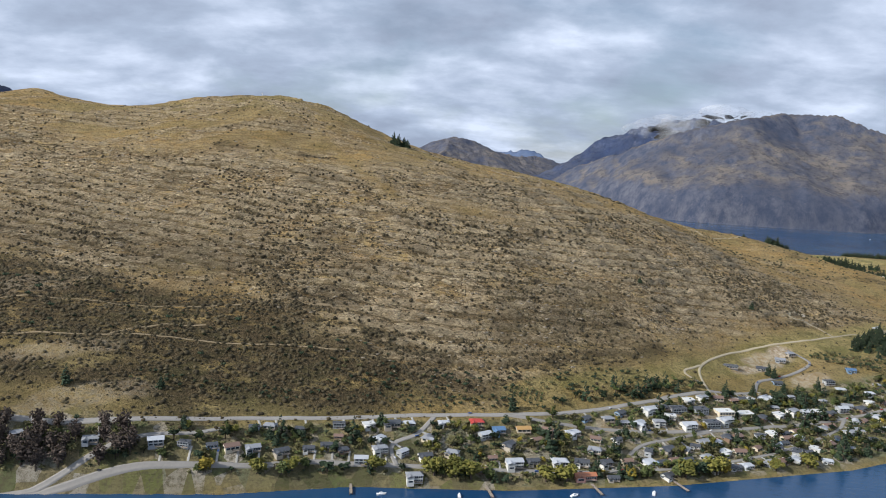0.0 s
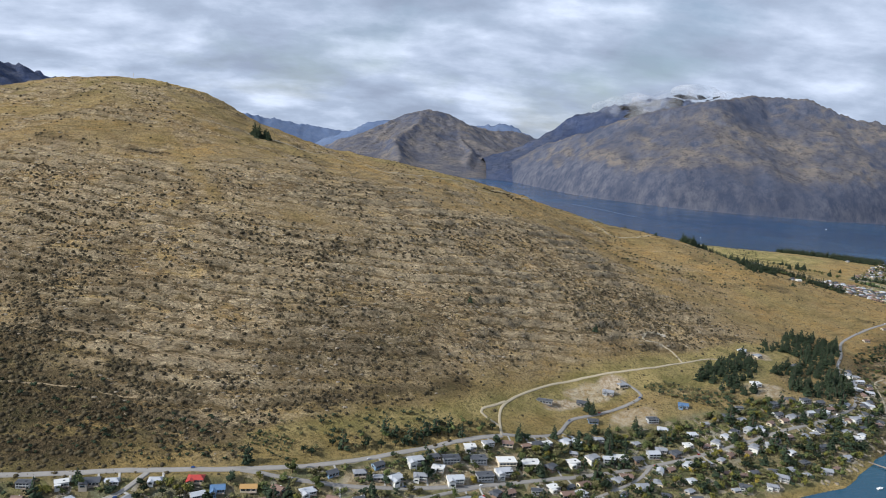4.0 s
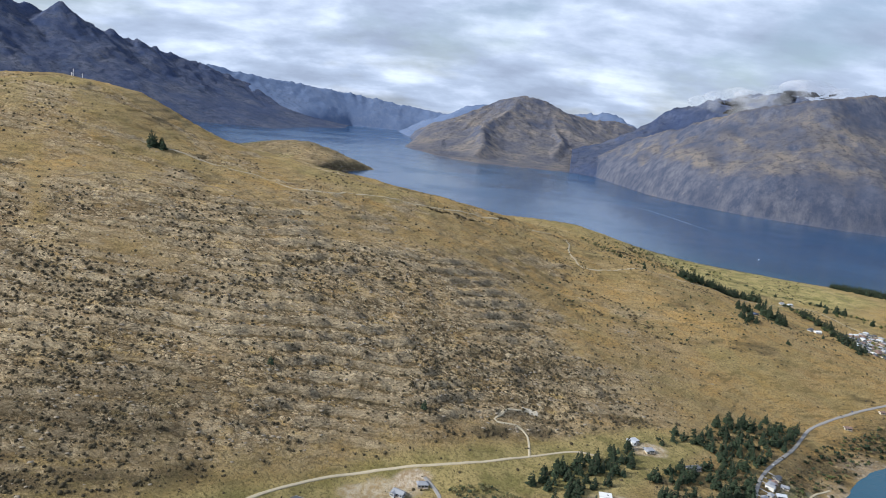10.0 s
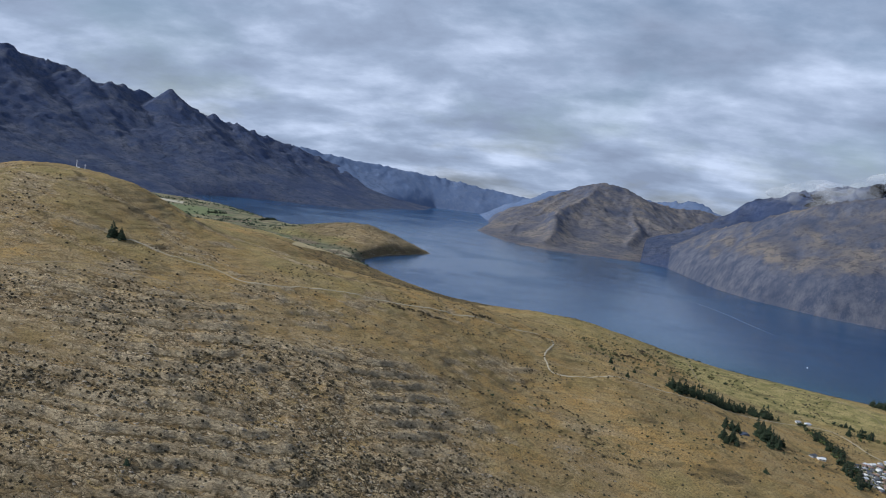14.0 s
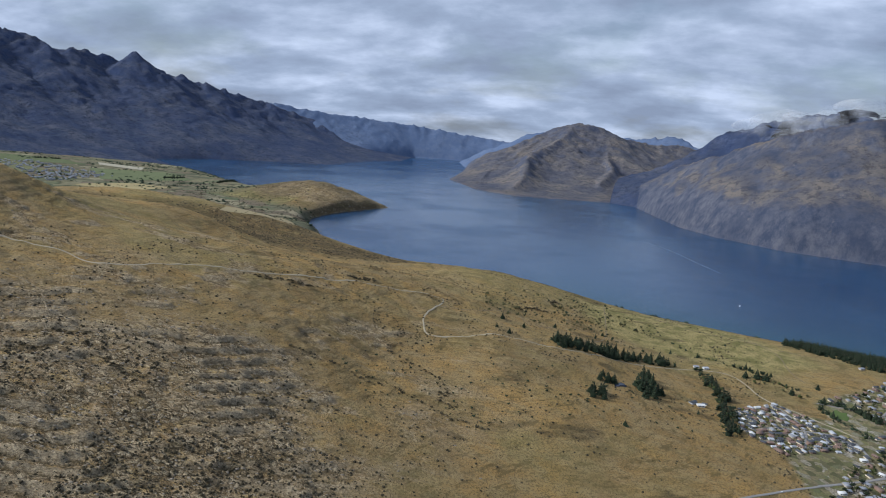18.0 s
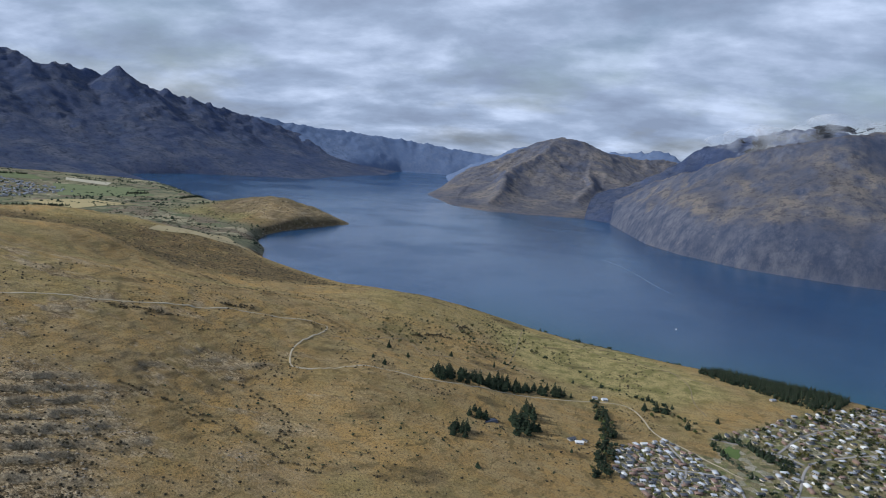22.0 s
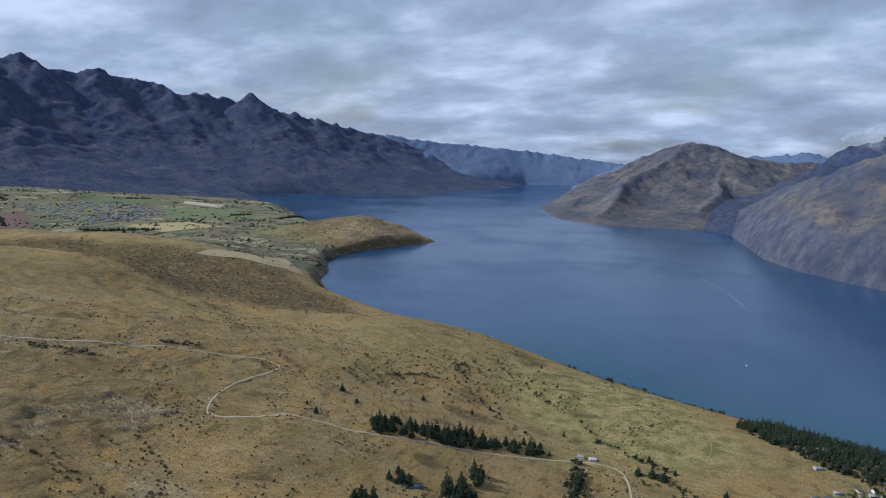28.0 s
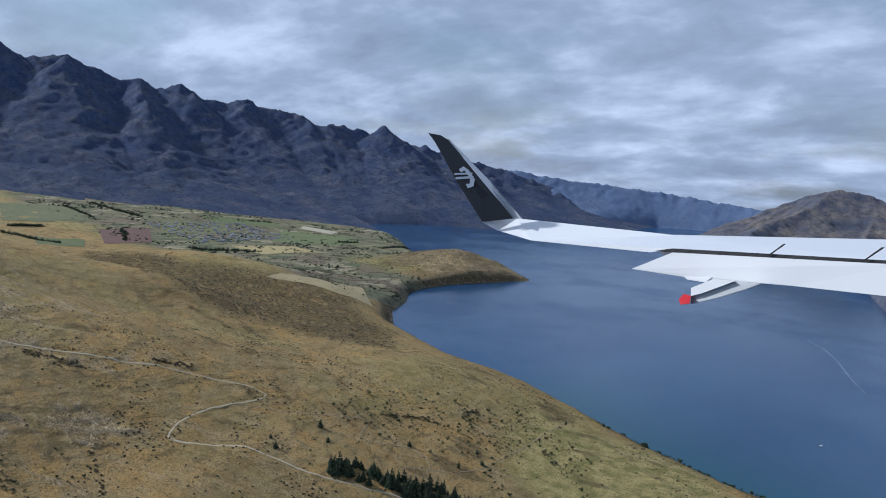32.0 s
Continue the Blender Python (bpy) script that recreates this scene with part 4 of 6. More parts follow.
for label, line, width, lift in ROADS:
    ribbon("road", label, line, width, ASPHALT, lift=lift)
HILL_PATHS = [[(-260, 338), (-202, 340), (-150, 352), (-100, 362), (-60, 372), (-20, 372)], [(-250, 372), (-190, 385), (-140, 384), (-100, 402), (-47, 410), (-10, 398)], [(-160, 352), (-140, 366), (-120, 372)]]
TRACKS = (("pale gravel farm track across a green terrace", TRACK, 1.45, 0.16), ("gravel hairpin joining a farm track", HAIRPIN, 1.4, 0.2), ("gravel track up to a small quarry", QUARRY_TRACK, 1.3, 0.2),
          ("pale gravel road zigzagging down the grassy hill", HILL_ROAD, 1.5, 0.16), ("pale footpath along the rocky lake bank", BANK_LANE, 1.2, 0.18))
for label, line, width, lift in TRACKS:
    ribbon("track", label, line, width, GRAVEL, "track", lift)
for label, line, width in (("faint dirt path through the tussock", TRAIL, 1.1), ("worn path across a meadow", FIELD_PATH, 1.0), ("dirt path over the grassy saddle", SADDLE_PATH, 0.9), ("bare footpath across a grazed meadow", [(673, 1076), (659, 1107), (657, 1163), (623, 1219)], 0.9), ("worn path along the meadow top", [(486, 1272), (541, 1230), (579, 1213), (609, 1217), (659, 1178), (687, 1169)], 0.9), ("gravel drive to a farmstead", [(592, 1066), (571, 1062)], 1.0), ("gravel drive to a farm shed", [(590, 950), (575, 945), (562, 941)], 1.0), *(("bare footpath crossing dark scrub", p, 0.8) for p in HILL_PATHS)):
    ribbon("path", label, line, width, DIRT, "path")

# ---- houses ----
GLASS = plain("dark window glass", (0.03, 0.04, 0.05), 0.12, 0.1, 1.0, 0.6)
TRIM = plain("white window frame", (0.75, 0.75, 0.72), 0.5, 0.06)
DOOR = plain("stained timber door", (0.18, 0.09, 0.05), 0.6, 0.2)
CHIMNEY = plain("brick chimney", (0.28, 0.14, 0.10), 0.9, 0.25, 4)
DECK = plain("weathered deck timber", (0.30, 0.25, 0.20), 0.85, 0.25, 3)
WALLS = {"white": (0.66, 0.65, 0.61), "cream": (0.62, 0.54, 0.40), "grey": (0.36, 0.37, 0.38), "brown": (0.24, 0.16, 0.11), "stone": (0.42, 0.37, 0.30), "pink": (0.66, 0.36, 0.29), "blue": (0.20, 0.30, 0.42)}
ROOFS = {"charcoal": (0.07, 0.075, 0.085), "grey": (0.26, 0.27, 0.29), "light grey": (0.44, 0.46, 0.49), "white": (0.66, 0.66, 0.64), "red": (0.40, 0.05, 0.04), "blue": (0.09, 0.17, 0.30), "terracotta": (0.42, 0.17, 0.09), "brown": (0.20, 0.13, 0.10), "ochre": (0.45, 0.27, 0.10)}
WALL_MATS = {k: plain(k + " house wall", v, 0.85, 0.10, 2.0) for k, v in WALLS.items()}
ROOF_MATS = {k: plain(k + " metal roof", v, 0.5, 0.14, 2.5, 0.4) for k, v in ROOFS.items()}


def window(parent, x, y, z, wide, tall, face):
    """A framed pane on a wall: face is the wall's outward axis."""
    sx, sy = face
    def slab(w, h, out0, out1):
        if sy:
            return box(x - w / 2, x + w / 2, *sorted((y + sy * out0, y + sy * out1)), z, z + h)
        return box(*sorted((x + sx * out0, x + sx * out1)), y - w / 2, y + w / 2, z, z + h)
    frame_part = part("window", slab(wide + 0.16, tall + 0.16, -0.02, 0.05), TRIM, parent)
    part("pane", slab(wide, tall, 0.0, 0.07), GLASS, frame_part)


def house(wall, roof, wide=6.6, deep=4.2, tall=1.6, style="gable", wing=True, deck=True, chimney=False, windows=3, label=""):
    base = thing("house", label or f"{wall} house with a {roof} roof among garden trees", "house", "lakeside houses")
    w, d = wide / 2, deep / 2
    body = box(-w, w, -d, d, -1.6, tall)
    if wing:
        body = join(body, box(-w, -w + wide * 0.42, -d - deep * 0.45, -d, -1.6, tall - 0.15))
    part("wall", body, WALL_MATS[wall], base)
    if style == "flat":
        part("roof", box(-w - 0.3, w + 0.3, -d - 0.45, d + 0.3, tall, tall + 0.18), ROOF_MATS[roof], base)
        part("skylight", box(w * 0.2, w * 0.5, -0.4, 0.4, tall + 0.16, tall + 0.34), GLASS, base)
        part("parapet", join(box(-w - 0.3, w + 0.3, -d - 0.45, -d - 0.33, tall + 0.18, tall + 0.3), box(-w - 0.3, w + 0.3, d + 0.18, d + 0.3, tall + 0.18, tall + 0.3)), WALL_MATS[wall], base)
    else:
        hip = deep * 0.36 if style == "hip" else 0.0
        if not hip:
            part("gable_end", ([(-w, -d, tall), (-w, d, tall), (-w, 0, tall + 0.92), (w, -d, tall), (w, d, tall), (w, 0, tall + 0.92)], [(0, 2, 1), (3, 4, 5), (0, 3, 5, 2), (1, 2, 5, 4)]), WALL_MATS[wall], base)
        part("roof", gable(-w - 0.35, w + 0.35, -d - 0.45, d + 0.45, tall - 0.1, 1.12, 0.12, hip), ROOF_MATS[roof], base)
    if wing:
        x1 = -w + wide * 0.42
        v, f = gable(-d - deep * 0.45 - 0.4, d * 0.1, -w - 0.3, x1 + 0.3, tall - 0.2, 0.8 if style != "flat" else 0.22, 0.12)
        part("wing_roof", ([(y, x, z) for x, y, z in v], [q[::-1] for q in f]), ROOF_MATS[roof], base)
        window(base, (-w + x1) / 2, -d - deep * 0.45, 0.35, wide * 0.26, 0.85, (0, -1))
    if chimney:
        stack = part("chimney", box(w * 0.4, w * 0.4 + 0.5, -0.25, 0.25, tall - 0.2, tall + 1.5), CHIMNEY, base)
        part("chimney_cap", box(w * 0.4 - 0.06, w * 0.4 + 0.56, -0.31, 0.31, tall + 1.5, tall + 1.58), TRIM, stack)
    x0, span = (-w * 0.1, w * 1.05) if wing else (-w * 0.94, w * 1.88)
    for storey in range(2 if tall > 2.4 else 1):
        for k in range(windows):
            window(base, x0 + (k + 0.5) * span / windows, -d, 0.3 + 1.25 * storey, span * 0.8 / windows, 0.92, (0, -1))
        if storey:
            part("balcony", join(box(x0, x0 + span, -d - 0.8, -d, 1.22, 1.32), box(x0, x0 + span, -d - 0.8, -d - 0.74, 1.32, 1.7)), WALL_MATS[wall], base)
    window(base, w, 0, 0.4, deep * 0.5, 0.85, (1, 0))
    window(base, -w, d * 0.2, 0.4, deep * 0.42, 0.85, (-1, 0))
    part("door", box(w * 0.02 - 0.4, w * 0.02 + 0.0, -d - 0.05, -d + 0.02, 0.0, 1.2), DOOR, base)
    if deck:
        part("deck", join(box(-w * 0.05, w * 0.95, -d - 1.4, -d, -0.2, 0.0), box(0, 0.12, -d - 1.35, -d - 1.23, -1.8, -0.2), box(w * 0.8, w * 0.8 + 0.12, -d - 1.35, -d - 1.23, -1.8, -0.2)), DECK, base)
    return base


rng = random.Random(7)
taken = []


def free(x, y, gap):
    return all((x - a) ** 2 + (y - b) ** 2 > ((gap + g) / 2) ** 2 for a, b, g in taken)


def far_from(lines, x, y):
    return np.minimum.reduce([line_distance(x, y, ln) for ln in lines])


def candidates(outline, count, seed, streets, gap):
    """Random places inside an outline, on dry land and off the streets."""
    r = np.random.RandomState(seed)
    p = np.array(outline, float)
    x, y = r.uniform(p[:, 0].min(), p[:, 0].max(), count), r.uniform(p[:, 1].min(), p[:, 1].max(), count)
    keep = (inside_distance(x, y, outline) > 0) & (inside_distance(x, y, NEAR_LAND) > 4)
    x, y = x[keep], y[keep]
    keep = far_from(streets, x, y) > gap
    return list(zip(x[keep].tolist(), y[keep].tolist()))


STREETS = [MAIN_ROAD, LOWER_ROAD, SHORE_ROAD, LINK_ROAD, SIDE_ROAD, LOOP_LANE, CAMP_LANE, BANK_LANE]
KINDS = [house("white", "charcoal", chimney=True), house("stone", "grey", 6.2, 4.2, style="hip", wing=False), house("grey", "charcoal", 7.2, 4.0, 2.7, "flat", False, windows=4),
         house("white", "light grey", 7.2, 4.6, style="hip"), house("brown", "brown", 6.0, 4.0, wing=False, chimney=True), house("stone", "charcoal", 7.6, 4.4),
         house("white", "white", 7.0, 4.8, 2.0, "flat", True), house("cream", "grey", 6.6, 4.4, style="hip"), house("grey", "light grey", 6.4, 4.2, 2.6, wing=False),
         house("blue", "charcoal", 6.2, 4.0, wing=False), house("white", "grey", 7.8, 4.4, 2.8, "hip", windows=4), house("brown", "charcoal", 6.8, 4.2, style="hip"), house("cream", "brown", 6.2, 4.2, wing=False),
         house("grey", "grey", 7.0, 4.4)]
RED, BLUE = house("cream", "red", 7.2, 4.8, style="hip"), house("blue", "blue", 6.4, 5.2)
OCHRE, PINK = house("cream", "ochre", 7.6, 4.2, wing=False), house("pink", "terracotta", 11.0, 4.2, 1.9, windows=5)
BLOCK, HALL = house("grey", "charcoal", 9.0, 4.8, 3.0, "flat", False, False, False, 5), house("cream", "white", 10.0, 7.0, 3.0, "flat", False, False, False, 5)
LONG = house("grey", "charcoal", 10.0, 3.6, 1.6, "flat", False, True, False, 5)
BRIGHT = house("white", "light grey", 8.6, 5.0, 2.8, "gable", True, True, False, 4)
SPECIAL = [(RED, 20, 334, 8), (BLUE, 30, 331, 15), (OCHRE, 42, 334, 10), (KINDS[4], 54, 336, -30), (KINDS[3], 66, 338, 30), (KINDS[1], 86, 354, 15), (BRIGHT, 110, 368, 25), (KINDS[5], 34, 322, 50),
           (BLOCK, 127, 374, 14), (BLOCK, 140, 378, 14), (BRIGHT, 129, 362, 14), (BLOCK, 143, 368, 14), (HALL, 154, 381, 10), (HALL, 166, 384, 8), (KINDS[6], 189, 394, 25), (KINDS[10], 200, 401, 30),
           (PINK, 67, 309, 10), (BRIGHT, 36, 311, 12), (KINDS[4], 22, 305, 8), (KINDS[0], -3, 308, 20), (KINDS[10], -7, 297, 10), (KINDS[8], -30, 301, 5), (KINDS[2], 243, 446, 12), (BLUE, 266, 464, -12),
           (LONG, 180, 443, -10), (KINDS[5], 204, 453, -15), (KINDS[9], 207, 437, 5), (KINDS[6], 324, 500, 5), (KINDS[6], 141, 344, 30), (BRIGHT, 152, 374, 20), (LONG, 378, 560, 30), (KINDS[7], 352, 564, 20), (KINDS[3], 343, 570, 40), (KINDS[11], 340, 486, 15), (KINDS[2], 351, 488, 20), (KINDS[5], 362, 492, 25), (KINDS[1], 232, 476, 20), (KINDS[13], 222, 468, -20)]
for proto, x, y, turn in SPECIAL:
    if free(x, y, 6):
        stand(proto, x, y, turn, 0.88, 0.1)
        taken.append((x, y, 8.5))
TOWN = [(-190, 258), (-83, 284), (33, 300), (108, 315), (200, 345), (330, 412), (372, 450), (410, 500), (385, 500), (345, 475), (320, 482), (270, 450), (225, 430), (180, 405), (108, 372), (36, 338), (-33, 322), (-97, 300), (-190, 284)]
BANK_HOMES = [(398, 492), (412, 500), (432, 540), (456, 588), (440, 592), (424, 560), (410, 520)]
ROAD_HOMES = [(500, 700), (560, 702), (620, 742), (720, 822), (700, 862), (610, 790), (540, 740)]
drives = []
for ax, ay, bx, by in [(*a, *b) for ln in STREETS[:7] for a, b in zip(ln, ln[1:])]:
    span = math.hypot(bx - ax, by - ay)
    k = rng.random() * 3
    while k < span:
        for side in (-1, 1):
            off = side * (4.6 + rng.random() * 3.6)
            x, y = ax + (bx - ax) * k / span - (by - ay) / span * off, ay + (by - ay) * k / span + (bx - ax) / span * off
            px, py = np.array([x]), np.array([y])
            inside = max(float(inside_distance(px, py, o)[0]) for o in (TOWN, BANK_HOMES))
            if inside > -5 and float(inside_distance(px, py, NEAR_LAND)[0]) > 7 and x > -140 and free(x, y, 6.6) and float(far_from(STREETS, px, py)[0]) > 4.2 and rng.random() < 0.9:
                turn = math.degrees(math.atan2(by - ay, bx - ax))
                stand(rng.choice(KINDS), x, y, (turn + 90) % 180 - 90 + rng.uniform(-26, 26), rng.uniform(0.66, 0.98), 0.05)
                taken.append((x, y, 6.4))
                drives.append(((ax + (bx - ax) * (k + 2.4) / span, ay + (by - ay) * (k + 2.4) / span), (x + (bx - ax) / span * 2.9, y + (by - ay) / span * 2.9)))
        k += 4.0 + rng.random() * 4
for outline, most in ((TOWN, 225), (BANK_HOMES, 230), (ROAD_HOMES, 238)):
    for x, y in candidates(outline, 1800, most, STREETS, 4.0):
        if len(taken) < most and free(x, y, 6.4):
            stand(rng.choice(KINDS), x, y, rng.uniform(-25, 40), rng.uniform(0.62, 0.9), 0.05)
            taken.append((x, y, 7.0))
PAVING = plain("pale concrete drive", (0.40, 0.385, 0.35), 0.9, 0.18, 0.8, 0.2)
for a, b in drives:
    ribbon("driveway", "pale concrete drive to a house", [a, b], 0.95, PAVING, "driveway", 0.14)


def car(colour, label):
    base = thing("car", label, "car", "cars on the streets")
    part("body", join(box(-0.9, 0.9, -0.36, 0.36, 0.14, 0.40, 0.04), box(-0.62, 0.42, -0.32, 0.32, 0.40, 0.62, 0.10)), colour, base)
    part("windscreen", box(0.28, 0.44, -0.28, 0.28, 0.41, 0.56, 0.06), GLASS, base)
    for x in (-0.55, 0.55):
        for y in (-0.34, 0.34):
            part("wheel", ([(p[0] + x, p[2] * 0.55 + y - 0.04, p[1] + 0.15) for p in tube([(0, 0, 0), (0, 0, 0.14)], [0.15, 0.15], 8)[0]], tube([(0, 0, 0), (0, 0, 0.14)], [0.15, 0.15], 8)[1]), RUBBER, base)
    return base


RUBBER = plain("black tyre rubber", (0.02, 0.02, 0.02), 0.8, 0.1)
CARS = [car(plain(n + " car paint", c, 0.25, 0.05, 1, 0.5), n + " car on the asphalt") for n, c in (("white", (0.8, 0.8, 0.8)), ("silver", (0.5, 0.51, 0.53)), ("dark grey", (0.05, 0.05, 0.06)), ("red", (0.35, 0.03, 0.03)), ("blue", (0.04, 0.09, 0.25)))]
for ln, n in ((MAIN_ROAD, 6), (LOWER_ROAD, 12), (SHORE_ROAD, 9), (LINK_ROAD, 2), (SIDE_ROAD, 4)):
    pts, _ = along(ln, 200)
    for _ in range(n):
        k, side = rng.randrange(10, 170), rng.choice((-0.5, 0.5))
        dx, dy = pts[k + 1] - pts[k]
        q = math.hypot(dx, dy)
        x, y = pts[k][0] - dy / q * side, pts[k][1] + dx / q * side
        copy_thing(rng.choice(CARS), Matrix.Translation((x, y, ground_at(x, y) + 0.24)) @ Matrix.Rotation(math.atan2(dy, dx), 4, "Z"))
for a, b in drives[::4]:
    x, y = a[0] * 0.3 + b[0] * 0.7, a[1] * 0.3 + b[1] * 0.7
    copy_thing(rng.choice(CARS), Matrix.Translation((x, y, ground_at(x, y) + 0.2)) @ Matrix.Rotation(math.atan2(b[1] - a[1], b[0] - a[0]), 4, "Z"))
for proto in CARS:
    discard(proto)
for proto in KINDS + [RED, BLUE, OCHRE, PINK, BLOCK, HALL, LONG, BRIGHT]:
    discard(proto)


def small_house(wall, roof, wide, style):
    base = thing("house", f"{wall} suburban house with a {roof} roof", "house", "houses of the far suburb")
    part("wall", box(-wide / 2, wide / 2, -2.1, 2.1, -1.5, 1.6), WALL_MATS[wall], base)
    part("roof", gable(-wide / 2 - 0.3, wide / 2 + 0.3, -2.4, 2.4, 1.55, 1.2, 0.14, 1.3 if style else 0.01), ROOF_MATS[roof], base)
    window(base, -wide * 0.22, -2.1, 0.7, 1.3, 0.9, (0, -1))
    window(base, wide * 0.22, -2.1, 0.7, 1.3, 0.9, (0, -1))
    return base


SUBURB = [small_house(w, r, s, k) for w, r, s, k in (("white", "light grey", 6, 1), ("cream", "charcoal", 6.6, 0), ("white", "grey", 5.6, 1), ("grey", "charcoal", 7, 0), ("brown", "brown", 6, 1), ("white", "white", 7, 0), ("stone", "grey", 6.2, 1), ("cream", "brown", 6, 0))]
POCKET = [(594, 955), (611, 976), (637, 1004), (657, 985), (676, 953), (694, 951), (700, 921), (660, 900), (627, 872), (606, 890), (595, 905)]
SUBURB_LAND = [(690, 1036), (700, 1048), (728, 1078), (779, 1141), (852, 1210), (940, 1200), (1000, 1130), (1080, 1010), (900, 915), (800, 872), (690, 800), (650, 810), (690, 900), (714, 935), (716, 960), (740, 985), (725, 1010)]
SUBURB_STREETS = [[(622, 1011), (650, 992), (678, 970), (700, 953), (760, 935)], [(599, 901), (625, 935), (657, 944), (694, 951), (700, 915)], [(637, 993), (657, 950), (647, 899)], [(647, 831), (720, 890), (744, 943), (755, 1006), (783, 1033), (834, 1066), (930, 1110)],
                  [(676, 1025), (735, 1020), (755, 1006)], [(744, 943), (800, 960), (900, 1010)], [(735, 1020), (760, 1070), (800, 1110), (860, 1150)]]
for ln in SUBURB_STREETS[1:]:
    ribbon("road", "pale suburban street between houses", ln, 2.3, ASPHALT, lift=0.2)
far_homes = []
for outline, gap, tries in ((POCKET, 6.0, 5000), (SUBURB_LAND, 8.8, 16000)):
    homes = {}
    for x, y in candidates(outline, tries, tries, SUBURB_STREETS + [LOWER_ROAD], 2.8):
        near = [q for i in (-1, 0, 1) for j in (-1, 0, 1) for q in homes.get((int(x // gap) + i, int(y // gap) + j), ())]
        if any((x - a) ** 2 + (y - b) ** 2 < gap * gap for a, b in near):
            continue
        homes.setdefault((int(x // gap), int(y // gap)), []).append((x, y))
        if outline is POCKET and len(homes) < 58:
            stand(rng.choice(SUBURB), x, y, rng.choice((25, 115, -40, 205)) + rng.uniform(-10, 10), rng.uniform(0.66, 0.92), 0.1)
            taken.append((x, y, gap))
        elif len(far_homes) < 1900:
            far_homes.append((x, y, rng.choice((0.4, 2.0, -0.7)) + rng.uniform(-0.2, 0.2), rng.uniform(0.7, 1.05)))
stand(SUBURB[5], 562, 936, 20)
stand(SUBURB[0], 571, 1067, 30)
stand(SUBURB[2], 561, 1065, 10)
stand(SUBURB[6], 743, 1155, 40)
stand(SUBURB[3], 555, 938, 50)
stand(SUBURB[1], 566, 945, -20, 0.7)
HOMES = far_homes
for proto in SUBURB:
    discard(proto)

# ---- trees ----
BARK = plain("grey-brown bark", (0.10, 0.075, 0.055), 0.95, 0.3, 3)
NEEDLE = leafy("dark pine needles", (0.022, 0.036, 0.020), (0.050, 0.070, 0.034))
FIR = leafy("blue-green fir needles", (0.028, 0.046, 0.026), (0.06, 0.085, 0.045))
LEAF = leafy("green leaves", (0.062, 0.082, 0.026), (0.15, 0.17, 0.058))
OLIVE = leafy("olive leaves", (0.10, 0.098, 0.042), (0.21, 0.19, 0.085))
YELLOW = leafy("autumn yellow leaves", (0.20, 0.16, 0.025), (0.46, 0.34, 0.06))
LIME = leafy("yellow-green willow leaves", (0.11, 0.115, 0.025), (0.24, 0.21, 0.05))
RUSSET = leafy("bare russet twigs", (0.060, 0.045, 0.036), (0.13, 0.10, 0.08))


def leaf_clump(r, cx, cy, cz, size, flat=0.8):
    """A ragged tuft: a squashed, jittered octahedron."""
    v = []
    for x, y, z in ((1, 0, 0), (-1, 0, 0), (0, 1, 0), (0, -1, 0), (0, 0, 1), (0, 0, -1)):
        k = size * r.uniform(0.55, 1.35)
        v.append((cx + x * k + r.uniform(-0.3, 0.3) * size, cy + y * k + r.uniform(-0.3, 0.3) * size, cz + z * k * flat + r.uniform(-0.2, 0.2) * size))
    return v, [(0, 2, 4), (2, 1, 4), (1, 3, 4), (3, 0, 4), (2, 0, 5), (1, 2, 5), (3, 1, 5), (0, 3, 5)]


def conifer(seed, tall, wide, mat, label, rich=1.0):
    r = random.Random(seed)
    base = thing("conifer", label, "tree", "conifers")
    part("trunk", tube([(0, 0, -0.6), (0, 0, tall * 0.4), (0.1, 0, tall * 0.93)], [wide * 0.11, wide * 0.07, 0.04], 6), BARK, base)
    clumps = []
    z = tall * 0.10
    while z < tall:
        k = 1 - z / tall
        reach = wide * (k ** 0.7) * r.uniform(0.8, 1.15)
        for n in range(max(2, int((10 * k + 3) * rich))):
            a, q = r.uniform(0, 6.283), reach * r.uniform(0.45, 1.0)
            clumps.append(leaf_clump(r, q * math.cos(a), q * math.sin(a), z - q * 0.22, (0.30 + 0.14 * (1 - rich)) * wide * (0.35 + k), 0.7))
        z += tall * r.uniform(0.05, 0.085) * (1 + 0.6 * (1 - rich))
    clumps.append(leaf_clump(r, 0, 0, tall * 0.97, 0.10 * wide, 2.2))
    part("crown", join(*clumps), mat, base)
    return base


